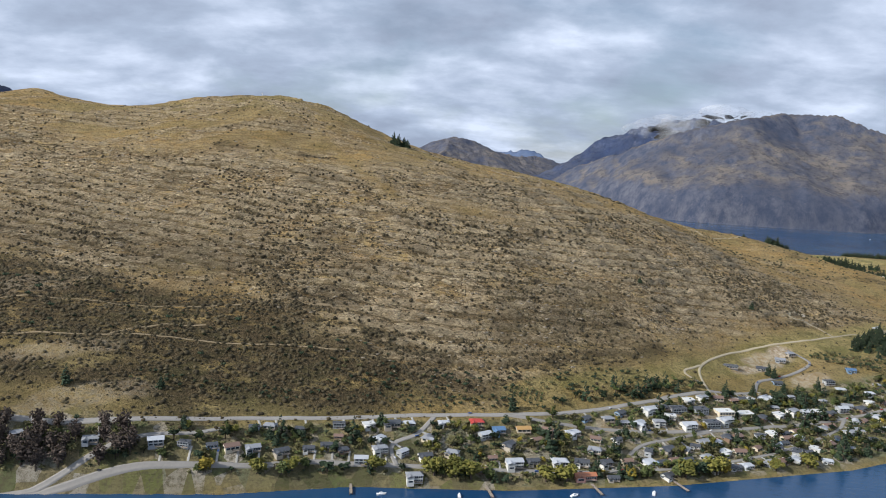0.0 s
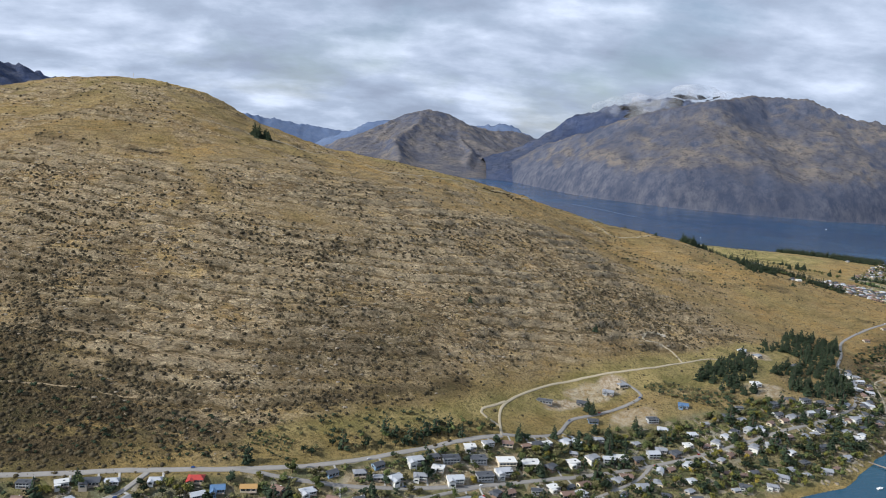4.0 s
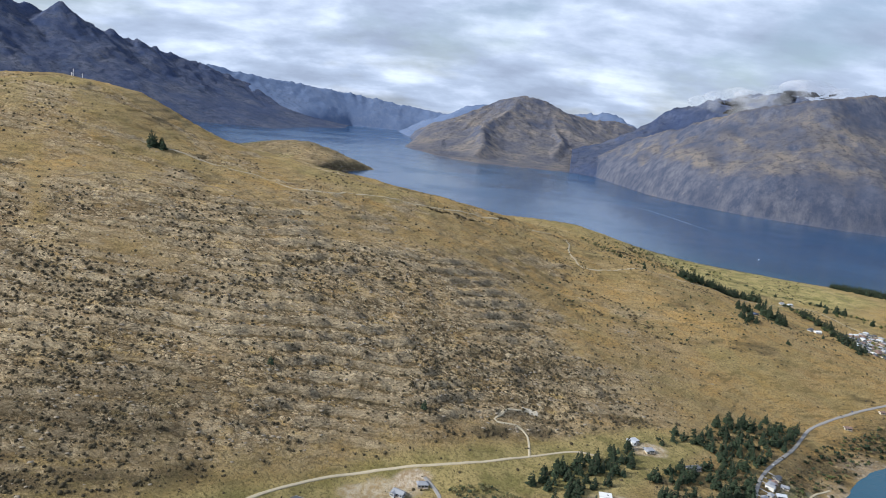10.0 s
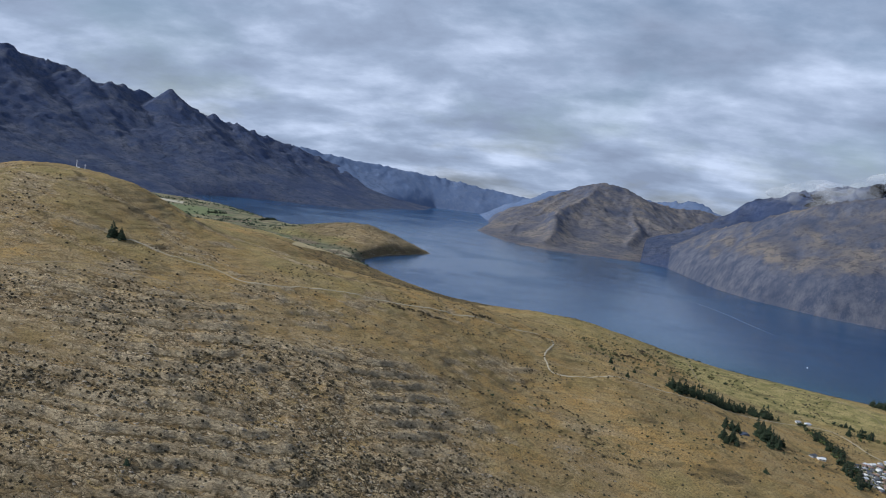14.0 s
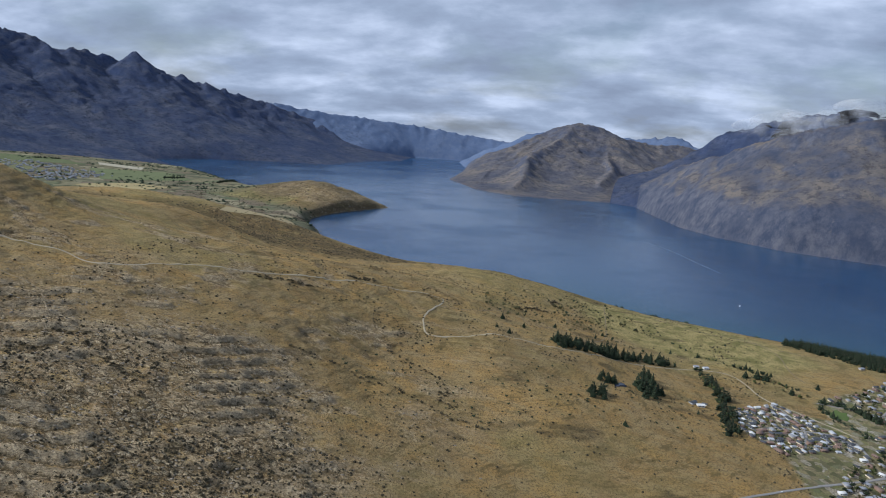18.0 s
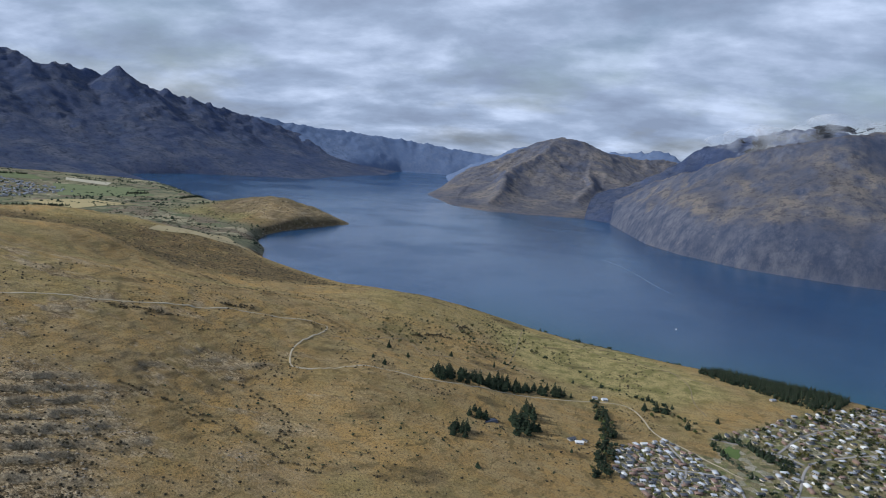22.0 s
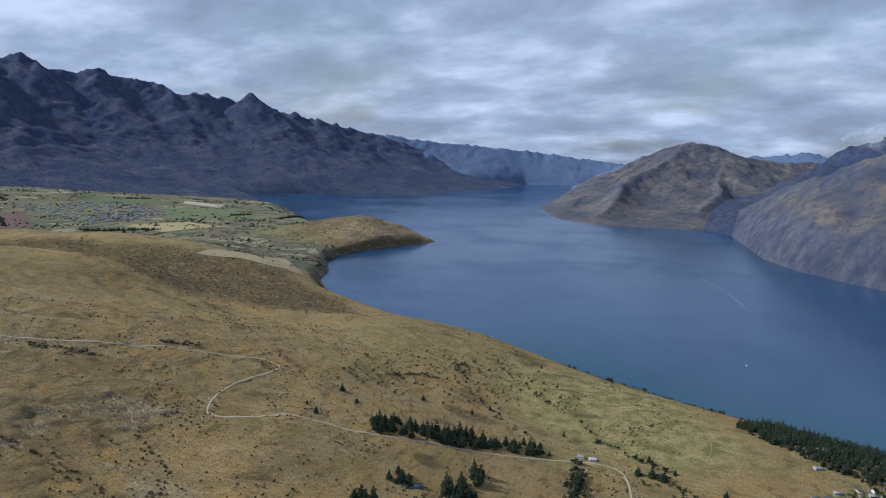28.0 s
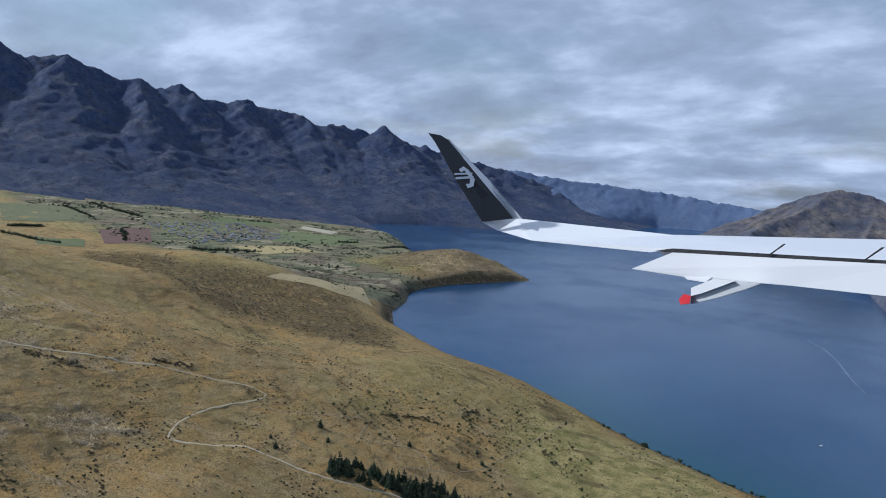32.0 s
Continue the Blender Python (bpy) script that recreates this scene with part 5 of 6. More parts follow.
def broadleaf(seed, tall, wide, mat, label, lumps=7, tufts=12, category="tree"):
    r = random.Random(seed)
    base = thing("tree" if category == "tree" else "bush", label, category, "garden trees")
    stems = [tube([(0, 0, -0.6), (0.05, 0, tall * 0.3), (0.1, 0.05, tall * 0.55)], [wide * 0.10, wide * 0.075, wide * 0.04], 6)]
    clumps = [leaf_clump(r, 0, 0, tall * 0.55, wide * 0.55, tall / wide * 0.42)]
    for n in range(lumps):
        a, q = 6.283 * n / lumps + r.uniform(-0.4, 0.4), wide * r.uniform(0.2, 0.6)
        cx, cy, cz = q * math.cos(a), q * math.sin(a), tall * r.uniform(0.36, 0.80)
        if n % 2 == 0:
            stems.append(tube([(0.05, 0, tall * 0.25), (cx * 0.5, cy * 0.5, cz * 0.75), (cx, cy, cz)], [wide * 0.05, wide * 0.035, 0.02], 4))
        clumps.append(leaf_clump(r, cx, cy, cz, wide * 0.36, 0.8))
        for m in range(tufts):
            b, c = r.uniform(0, 6.283), r.uniform(-0.7, 1)
            s = math.sqrt(1 - c * c) * wide * 0.40
            clumps.append(leaf_clump(r, cx + s * math.cos(b), cy + s * math.sin(b), cz + c * tall * 0.22, wide * r.uniform(0.11, 0.19), 0.85))
    part("trunk", join(*stems), BARK, base)
    part("crown", join(*clumps), mat, base)
    return base


PINES = [conifer(1, 9.0, 3.0, NEEDLE, "tall dark pine with a ragged crown"), conifer(2, 7.2, 2.9, NEEDLE, "dark spreading pine on dry grass"), conifer(3, 8.2, 2.2, FIR, "slender blue-green fir tree"), conifer(4, 6.0, 2.3, FIR, "young green fir tree")]
TREES = [broadleaf(5, 3.6, 2.0, LEAF, "round green garden tree"), broadleaf(6, 3.0, 1.9, OLIVE, "olive-green bushy garden tree"), broadleaf(7, 5.2, 1.7, LEAF, "upright green poplar among houses", 6), broadleaf(8, 2.3, 1.7, OLIVE, "low olive garden shrub"),
         broadleaf(12, 3.4, 2.2, FIR, "dark evergreen garden tree"), broadleaf(15, 3.0, 2.1, LIME, "yellow-green garden tree with full crown")]
WILLOW, WILLOW_TWO, TWIGGY = broadleaf(9, 4.4, 2.9, LIME, "yellow-green autumn willow by the water", 9), broadleaf(14, 4.0, 2.7, YELLOW, "golden autumn willow by the water", 9), broadleaf(10, 7.0, 2.8, RUSSET, "leafless russet tree by the shore", 10)
GOLDEN, BUSH = broadleaf(11, 2.6, 1.5, YELLOW, "small golden autumn tree"), broadleaf(13, 2.0, 1.6, NEEDLE, "dark rounded bush on the grass", 4, 5, "bush")
FAR_PINES = [conifer(31, 9.0, 3.3, NEEDLE, "far dark pine", 0.4), conifer(32, 7.4, 3.1, NEEDLE, "far dark pine", 0.4), conifer(33, 8.0, 2.6, FIR, "far green fir", 0.4)]
FAR_TREES = [broadleaf(35, 3.8, 2.4, LEAF, "far green tree", 4, 5), broadleaf(36, 3.2, 2.2, OLIVE, "far olive tree", 4, 5), broadleaf(37, 3.6, 2.4, FIR, "far dark tree", 4, 5), broadleaf(38, 3.0, 2.0, LIME, "far yellow-green tree", 4, 5)]
HEDGE = [broadleaf(20, 1.7, 1.5, LEAF, "rounded green garden bush", 3, 4, "bush"), broadleaf(22, 1.5, 1.5, OLIVE, "rounded olive garden bush", 3, 4, "bush"), broadleaf(23, 1.9, 1.4, FIR, "rounded dark garden bush", 3, 4, "bush")]


def merged(name, label, protos, spots, category):
    """Trees past counting, joined in one mesh."""
    verts, loops, sizes, slots, mats, total = [], [], [], [], [], 0
    stock = {}
    for proto in protos:
        for child in proto.children:
            me = child.data
            co, vi, lt = np.empty(len(me.vertices) * 3), np.empty(len(me.loops), int), np.empty(len(me.polygons), int)
            me.vertices.foreach_get("co", co)
            me.loops.foreach_get("vertex_index", vi)
            me.polygons.foreach_get("loop_total", lt)
            if me.materials[0] not in mats:
                mats.append(me.materials[0])
            stock.setdefault(proto.name, []).append((co.reshape(-1, 3), vi, lt, mats.index(me.materials[0])))
    for x, y, turn, size in spots:
        z = ground_at(x, y)
        for co, vi, lt, slot in stock[rng.choice(protos).name]:
            c, s = math.cos(turn) * size, math.sin(turn) * size
            verts.append(np.stack([co[:, 0] * c - co[:, 1] * s + x, co[:, 0] * s + co[:, 1] * c + y, co[:, 2] * size + z], 1))
            loops.append(vi + total)
            sizes.append(lt)
            slots.append(np.full(len(lt), slot))
            total += len(co)
    verts, loops, sizes = np.concatenate(verts), np.concatenate(loops), np.concatenate(sizes)
    me = bpy.data.meshes.new(name)
    me.vertices.add(len(verts))
    me.vertices.foreach_set("co", verts.ravel())
    me.loops.add(len(loops))
    me.loops.foreach_set("vertex_index", loops)
    me.polygons.add(len(sizes))
    me.polygons.foreach_set("loop_start", np.r_[0, np.cumsum(sizes)[:-1]])
    me.polygons.foreach_set("loop_total", sizes)
    for m in mats:
        me.materials.append(m)
    me.polygons.foreach_set("material_index", np.concatenate(slots))
    me.update(calc_edges=True)
    return tagged(new(name, me), label, category, kind="stuff")


def suburb_block(wall, roof, wide, style):
    base = thing("house", "far suburban house block", "house")
    part("wall", box(-wide / 2, wide / 2, -2.0, 2.0, -1.5, 1.5), WALL_MATS[wall], base)
    part("roof", gable(-wide / 2 - 0.3, wide / 2 + 0.3, -2.3, 2.3, 1.45, 1.1, 0.14, 1.3 if style else 0.01), ROOF_MATS[roof], base)
    part("window", join(*[box(k * wide * 0.28 - 0.6, k * wide * 0.28 + 0.6, -2.05, -1.98, 0.4, 1.2) for k in (-1, 0, 1)]), GLASS, base)
    return base


FAR_BLOCKS = [suburb_block(*k) for k in (("white", "white", 6, 1), ("cream", "charcoal", 6.6, 0), ("stone", "grey", 5.6, 1), ("grey", "charcoal", 7, 0), ("stone", "brown", 6, 1), ("stone", "grey", 6.2, 1), ("brown", "brown", 6.8, 0), ("cream", "charcoal", 6, 1), ("stone", "light grey", 6.4, 1), ("brown", "charcoal", 6.2, 1))]
merged("far_houses", "rows of far suburban houses with mixed roofs", FAR_BLOCKS, HOMES, "houses")
for proto in FAR_BLOCKS:
    discard(proto)
WOOD_STREETS = STREETS + [HILL_ROAD, TRACK, HAIRPIN, QUARRY_TRACK] + SUBURB_STREETS


def wood(protos, outline, count, gap, hole=(), size=(0.7, 1.2), stuff="", room=3.0):
    """Trees scattered in an outline, each its own, none closer than gap."""
    placed = []
    near_taken = [t for t in taken if min(p[0] for p in outline) - 9 < t[0] < max(p[0] for p in outline) + 9]
    for x, y in candidates(outline, count * 22, count + len(outline), WOOD_STREETS, 1.9):
        if len(placed) == count:
            break
        if any((x - a) ** 2 + (y - b) ** 2 < gap * gap for a, b in placed) or any((x - a) ** 2 + (y - b) ** 2 < c * c for a, b, c in hole):
            continue
        if any((x - a) ** 2 + (y - b) ** 2 < ((room + g) / 2) ** 2 for a, b, g in near_taken):
            continue
        placed.append((x, y))
        if not stuff:
            stand(rng.choice(protos), x, y, rng.uniform(0, 360), rng.uniform(*size))
    if stuff:
        merged("woodland", stuff, protos, [(x, y, rng.uniform(0, 6.28), rng.uniform(*size)) for x, y in placed], "trees")


FOREST = [(348, 563), (372, 597), (408, 637), (439, 658), (446, 669), (479, 676), (432, 605), (414, 560), (403, 526), (377, 502), (350, 500), (346, 530), (372, 558), (392, 572), (388, 592), (368, 580)]
GROVE = [(280, 496), (303, 522), (321, 546), (341, 568), (348, 551), (327, 505), (316, 482), (301, 487)]
THICKET = [(244, 477), (262, 487), (286, 482), (301, 481), (312, 468), (300, 462), (286, 465), (263, 470)]
BIG, MID, OLD = (1.0, 1.6), (0.9, 1.35), (0.8, 1.35)
GLADE = [(385, 582, 9), (358, 557, 7), (322, 500, 7), (332, 496, 6)]
wood(PINES[:2] + PINES, FOREST, 75, 3.9, GLADE, (0.6, 1.25))
wood(PINES[:2] + PINES, GROVE, 36, 3.6, GLADE, (0.6, 1.1))
wood(FAR_PINES, GROVE, 45, 2.8, GLADE, (0.5, 0.9), "young pines filling a small grove")
wood(FAR_PINES + FAR_TREES[2:3] * 2, FOREST, 190, 2.7, GLADE, (0.5, 1.0), "dark pines and undergrowth filling a wood")
wood(FAR_TREES[1:3] + HEDGE, THICKET, 120, 2.0, (), (0.6, 1.1), "olive thicket beside a farm track")
wood(PINES[:2] + PINES[:3], [(415, 950), (437, 986), (478, 1026), (535, 1056), (540, 1046), (500, 1020), (461, 966), (425, 940)], 70, 3.2, (), (0.7, 1.5))
wood(FAR_PINES, [(415, 950), (437, 986), (478, 1026), (535, 1056), (540, 1046), (500, 1020), (461, 966), (425, 940)], 50, 2.8, (), (0.5, 1.1), "dark pines thickening a tree belt")
wood(PINES[:2], [(498, 926), (503, 966), (518, 966), (530, 912), (514, 896)], 20, 4.2, (), BIG)
wood(PINES[:2], [(470, 895), (470, 908), (484, 908), (482, 893)], 5, 4.0, (), MID)
wood(PINES[:2], [(466, 853), (466, 870), (482, 868), (480, 853)], 6, 4.2, (), MID)
wood(FAR_PINES, [(664, 1222), (690, 1196), (715, 1182), (748, 1164), (780, 1150), (812, 1172), (835, 1230), (830, 1262), (790, 1276), (739, 1276), (690, 1270)], 520, 3.3, (), (0.55, 1.15), "dense dark pine wood on a headland")
wood(FAR_PINES[:2] + FAR_TREES[:3], [(560, 1045), (574, 1040), (590, 996), (594, 955), (594, 905), (590, 876), (578, 878), (578, 912), (578, 960), (572, 996)], 90, 2.8, (), MID, "dark tree belt beside the suburb")
wood(PINES[:2] + TREES, [(610, 1068), (640, 1070), (670, 1040), (664, 1022), (640, 1050), (618, 1050)], 16, 4.5, (), MID)
wood(HEDGE + FAR_TREES, POCKET, 130, 2.6, (), (0.5, 1.0), "garden bushes between close-set houses", 0.2)
wood(HEDGE[:2] + FAR_TREES * 2, SUBURB_LAND, 1300, 2.8, (), (0.7, 1.6), "green garden trees between suburban houses", 0.2)
for line, n in (([(679, 1024), (696, 1028), (711, 1018), (724, 1000), (736, 987), (746, 984)], 60), ([(678, 1012), (687, 984), (699, 972), (710, 956)], 34), ([(712, 1016), (730, 1004), (745, 996)], 30)):
    pts, _ = along(line, n)
    merged("tree_row", "dark row of trees round a sports green", FAR_TREES[2:3] + FAR_PINES[1:2], [(x + rng.gauss(0, 1.8), y + rng.gauss(0, 1.8), rng.uniform(0, 6), rng.uniform(0.6, 1.1)) for x, y in pts.tolist()], "trees")
wood(TREES[:3] + TREES[4:5] + TREES[:2] + TREES[4:] + [GOLDEN, PINES[3]], TOWN, 235, 2.6, (), OLD, room=0.8)
wood(FAR_TREES + FAR_TREES[:3] + FAR_PINES[2:], TOWN, 330, 2.0, (), (0.7, 1.6), "leafy garden trees between lakeside houses", 0.6)
wood(HEDGE, TOWN, 1100, 1.35, (), (0.6, 1.5), "hedges and bushes filling lakeside gardens", 0.4)
wood(FAR_TREES + HEDGE, [(225, 430), (252, 442), (300, 470), (330, 480), (372, 490), (345, 475), (300, 455), (240, 425)], 60, 2.6, (), (0.7, 1.3), "garden trees below the pine wood", 1.0)
wood(TREES + [TREES[4], PINES[2]], [(136, 394), (150, 404), (190, 418), (240, 445), (236, 436), (190, 400), (150, 388)], 30, 3.2, (), MID, room=1.5)
wood(FAR_TREES[:3] + FAR_TREES[2:3] + FAR_PINES[2:], [(56, 353), (108, 379), (150, 402), (146, 410), (100, 386), (56, 359)], 46, 2.8, (), (0.8, 1.25), "dark hedge of trees above the road")
wood([TWIGGY], [(-200, 255), (-112, 271), (-124, 291), (-200, 290)], 40, 3.6, (), (1.0, 1.5))
wood([WILLOW, WILLOW, WILLOW_TWO, TREES[0], TREES[4]], [(-95, 279), (-33, 291), (33, 295), (108, 309), (180, 330), (180, 337), (108, 317), (33, 302), (-33, 298), (-95, 287)], 60, 3.4, (), (1.2, 2.1), room=0.8)
wood(FAR_TREES, [(300, 388), (330, 404), (372, 443), (412, 490), (425, 520), (412, 520), (400, 500), (360, 456), (320, 425), (290, 405)], 46, 3.4, (), (0.8, 1.4), "green and golden trees on the lake bank", 1.5)
wood(HEDGE + [BUSH, BUSH], [(410, 480), (430, 520), (508, 645), (570, 700), (700, 800), (690, 815), (560, 730), (480, 660), (425, 560), (405, 505)], 260, 2.6, (), (0.7, 1.6), "dark bushes on the rocky lake bank", 1.5)
wood([BUSH, FAR_TREES[2]], [(480, 660), (520, 700), (600, 760), (700, 850), (720, 830), (640, 760), (560, 690), (500, 640)], 60, 3.6, (), (0.7, 1.3), "trees beside the lake road", 2.0)
wood([BUSH] + HEDGE[1:], [(-60, 345), (38, 352), (130, 400), (125, 412), (30, 370), (-60, 362)], 110, 3.0, (), (0.6, 1.35), "dark round bushes scattered on a green terrace")
wood([BUSH, HEDGE[2]], [(-140, 318), (-60, 330), (40, 347), (56, 352), (52, 357), (-60, 338), (-140, 326)], 80, 2.2, (), (0.5, 1.1), "dark scrub bordering the road")
wood([BUSH, BUSH] + FAR_TREES[2:3], [(-420, 340), (-200, 336), (-60, 342), (20, 352), (10, 368), (-60, 384), (-150, 400), (-420, 420)], 150, 4.0, [(-172, 322, 28)], (0.4, 1.1), "dark green trees and bushes in scrub")
wood([BUSH], [(240, 730), (300, 720), (400, 740), (560, 860), (560, 900), (470, 900), (360, 880), (310, 840)], 130, 5, (), (0.5, 1.2), "dark bushes scattered on dry grass")
wood([BUSH, TREES[1]], [(330, 1000), (420, 1060), (470, 1160), (560, 1150), (480, 1230), (350, 1180), (300, 1060)], 130, 6, (), (0.5, 1.4), "bushes and small trees on a grassy slope")
for line, n, wide, size in (([(396, 1226), (453, 1185), (492, 1163), (533, 1140), (570, 1105)], 36, 2.5, (0.5, 1.1)), ([(443, 1267), (455, 1168), (460, 1107)], 14, 2.0, (0.4, 0.8)), ([(360, 1180), (420, 1130), (474, 1083), (534, 1063)], 40, 4.0, (0.5, 1.2)),
                            ([(570, 1105), (620, 1085), (660, 1050)], 30, 3.0, (0.6, 1.4)), ([(455, 1325), (508, 1318), (600, 1296), (674, 1280)], 50, 4.0, (0.6, 1.6)), ([(582, 1145), (597, 1182), (623, 1172)], 12, 4.0, (0.4, 0.8)), ([(560, 1050), (574, 1031), (576, 1009)], 16, 3.0, (0.8, 1.6))):
    pts, _ = along(line, n)
    merged("hedgerow", "dark bushes along a meadow edge", [BUSH, HEDGE[2], TREES[4]], [(x + rng.gauss(0, wide), y + rng.gauss(0, wide), rng.uniform(0, 6), rng.uniform(*size)) for x, y in pts.tolist()], "bushes")
for x, y, k, size in ((624, 1066, 1, 0.8), (639, 1081, 1, 0.7), (614, 1092, 0, 0.8), (618, 1089, 1, 0.7), (521, 1054, 1, 0.9), (512, 1051, 0, 0.9), (525, 1058, 1, 0.8), (455, 1322, 1, 0.7), (508, 1316, 1, 0.8), (512, 1314, 1, 0.9), (443, 1259, 3, 0.7), (533, 1097, 2, 0.7), (563, 1103, 2, 0.8)):
    stand(PINES[k], x, y, 50 * x, size)
merged("orchard", "dark green rows of young orchard trees", [HEDGE[0], HEDGE[2]], [(37 + 2.6 * i + 0.4 * j, 358 + 1.7 * j - 0.1 * i, i * j, rng.uniform(0.55, 0.8)) for i in range(7) for j in range(5)], "orchard")
for x, y, proto, size in ((356, 989, 0, 0.9), (382, 976, 1, 0.7), (377, 926, 1, 0.8), (363, 931, 3, 0.7), (499, 822, 1, 0.7), (559, 910, 2, 0.6), (404, 1054, 1, 0.8), (449, 1071, 2, 0.8), (455, 1098, 1, 0.7), (683, 1064, 1, 0.8), (752, 1095, 3, 0.8),
                          (-51, 693, 0, 1.3), (-46, 690, 0, 1.25), (-41, 692, 1, 1.35), (-47, 687, 1, 1.3), (-38, 689, 1, 1.1), (137, 504, 3, 0.8), (222, 519, 3, 0.9), (-159, 308, 2, 1.1), (-122, 318, 3, 0.9), (38, 347, 2, 1.15), (205, 446, 2, 1.1), (208, 444, 2, 1.0)):
    stand(PINES[proto], x, y, 40 * x, size)
for proto in PINES + TREES + HEDGE + FAR_PINES + FAR_TREES + [WILLOW, WILLOW_TWO, TWIGGY, GOLDEN, BUSH]:
    discard(proto)

# ---- scrub and loose rock, past counting ----
SHRUB_MATS = leafy("grey-brown matagouri scrub", (0.046, 0.037, 0.020), (0.125, 0.100, 0.054), 0.5)
ROCK_MAT = plain("lichened grey schist", (0.30, 0.255, 0.19), 0.95, 0.35, 0.9, 0.15, 0.0, 0.3)
nrng = np.random.RandomState(3)


def scatter(name, label, count, density, verts, faces, mat, size, squash, category, tilt=0.0, bounds=(-520, 860, 300, 1400)):
    """Many small pieces set into the slope where density allows, joined in one mesh."""
    x = nrng.uniform(bounds[0], bounds[1], count * 6)
    y = nrng.uniform(bounds[2], bounds[3], count * 6)
    keep = nrng.rand(len(x)) < density(x, y)
    x, y = x[keep][:count], y[keep][:count]
    keep = surface(x, y) > 1.0
    x, y = x[keep], y[keep]
    n, k = len(x), len(verts)
    z = surface(x, y)
    s = size[0] + (size[1] - size[0]) * nrng.rand(n) ** 2.6
    a = nrng.uniform(0, 6.283, n) if not tilt else nrng.normal(tilt, 0.35, n)
    v = np.array(verts)[None] * (1 + nrng.uniform(-0.28, 0.28, (n, k, 3))) * s[:, None, None] * np.array(squash)
    co = np.stack([v[..., 0] * np.cos(a)[:, None] - v[..., 1] * np.sin(a)[:, None] + x[:, None], v[..., 0] * np.sin(a)[:, None] + v[..., 1] * np.cos(a)[:, None] + y[:, None], v[..., 2] + z[:, None]], -1)
    tri = (np.array(faces)[None] + (np.arange(n) * k)[:, None, None]).reshape(-1, 3)
    me = bpy.data.meshes.new(name)
    me.vertices.add(n * k)
    me.vertices.foreach_set("co", co.ravel())
    me.loops.add(tri.size)
    me.loops.foreach_set("vertex_index", tri.ravel())
    me.polygons.add(len(tri))
    me.polygons.foreach_set("loop_start", np.arange(0, tri.size, 3))
    me.polygons.foreach_set("loop_total", np.full(len(tri), 3))
    me.update(calc_edges=True)
    me.materials.append(mat)
    return tagged(new(name, me), label, category, kind="stuff")


def ball(level):
    bm = bmesh.new()
    bmesh.ops.create_icosphere(bm, subdivisions=level, radius=1)
    out = [tuple(v.co) for v in bm.verts], [tuple(v.index for v in f.verts) for f in bm.faces]
    bm.free()
    return out


BALL = ball(1)
SLAB = ([(-1, -1, -0.6), (1, -1, -0.6), (1, 1, -0.6), (-1, 1, -0.6), (-0.85, -0.8, 0.5), (0.8, -0.9, 0.6), (0.75, 0.7, 0.45), (-0.7, 0.8, 0.35)],
        [(4, 5, 6), (4, 6, 7), (0, 1, 5), (0, 5, 4), (1, 2, 6), (1, 6, 5), (2, 3, 7), (2, 7, 6), (3, 0, 4), (3, 4, 7)])


def shrub_density(x, y):
    face = rockiness(x, y)
    low = np.clip(1.25 - (y - 0.25 * x - 340) / 260, 0.12, 1)
    clump = step(-0.25, 0.35, fractal(x, y, 45, 3, 81))
    return np.clip(face * low * (0.25 + clump) + 0.02 + 0.5 * scrub_mask(x, y) * clump, 0, 1) * step(335, 370, y - 0.1 * x)


def rock_density(x, y):
    band = step(-0.1, 0.45, fractal(x * 0.94 + y * 0.34, (y * 0.94 - x * 0.34) * 2.6, 46, 4, 21, True))
    return np.clip(rockiness(x, y) * (0.1 + band), 0, 1)


FACE = (-480, 420, 335, 760)
scatter("scrub", "dark grey-brown scrub dotting the rocky hillside", 17000, shrub_density, *BALL, SHRUB_MATS, (0.38, 1.35), (1, 1, 0.85), "scrub", bounds=FACE)
scatter("scrub", "sparse dark bushes on dry grassland", 8000, lambda x, y: 0.07 + 0.5 * step(0.15, 0.5, fractal(x, y, 60, 3, 83)), *BALL, SHRUB_MATS, (0.25, 1.3), (1, 1, 0.8), "scrub", bounds=(60, 640, 640, 1330))
scatter("scrub", "dark scrub covering a low second hill", 5000, lambda x, y: scrub_mask(x, y) * (y > 1050), *BALL, SHRUB_MATS, (0.5, 1.9), (1, 1, 0.7), "scrub", bounds=(-540, 260, 1040, 1560))
scatter("scrub", "dense dark scrub at the foot of the hill", 11000, lambda x, y: scrub_mask(x, y) * ((inside_distance(x, y, SCRUB_BELT) > -12) | (y < 350)), *BALL, SHRUB_MATS, (0.35, 1.5), (1, 1, 0.8), "scrub", bounds=(-420, 40, 296, 445))
scatter("scrub", "dark thicket along the foot of the rocks", 2600, lambda x, y: np.exp(-((inside_distance(x, y, ROCK_FACE) - 4) / 6) ** 2) * (y < 600) * step(-0.2, 0.3, fractal(x, y, 26, 4, 51)), *BALL, SHRUB_MATS, (0.4, 1.5), (1, 1, 0.85), "scrub", bounds=(-120, 400, 350, 640))
scatter("scrub", "dark scrub clinging to a lake headland", 2600, lambda x, y: 0.15 + 0.5 * step(-0.1, 0.3, fractal(x, y, 50, 3, 87)) * (inside_distance(x, y, NEAR_LAND) > 4), *BALL, SHRUB_MATS, (0.6, 2.6), (1, 1, 0.7), "scrub", bounds=(-640, -230, 1500, 2240))
scatter("scrub", "brown scrub on the lake bank", 3200, lambda x, y: scrub_mask(x, y), *BALL, SHRUB_MATS, (0.35, 1.3), (1, 1, 0.8), "scrub", bounds=(330, 640, 400, 800))
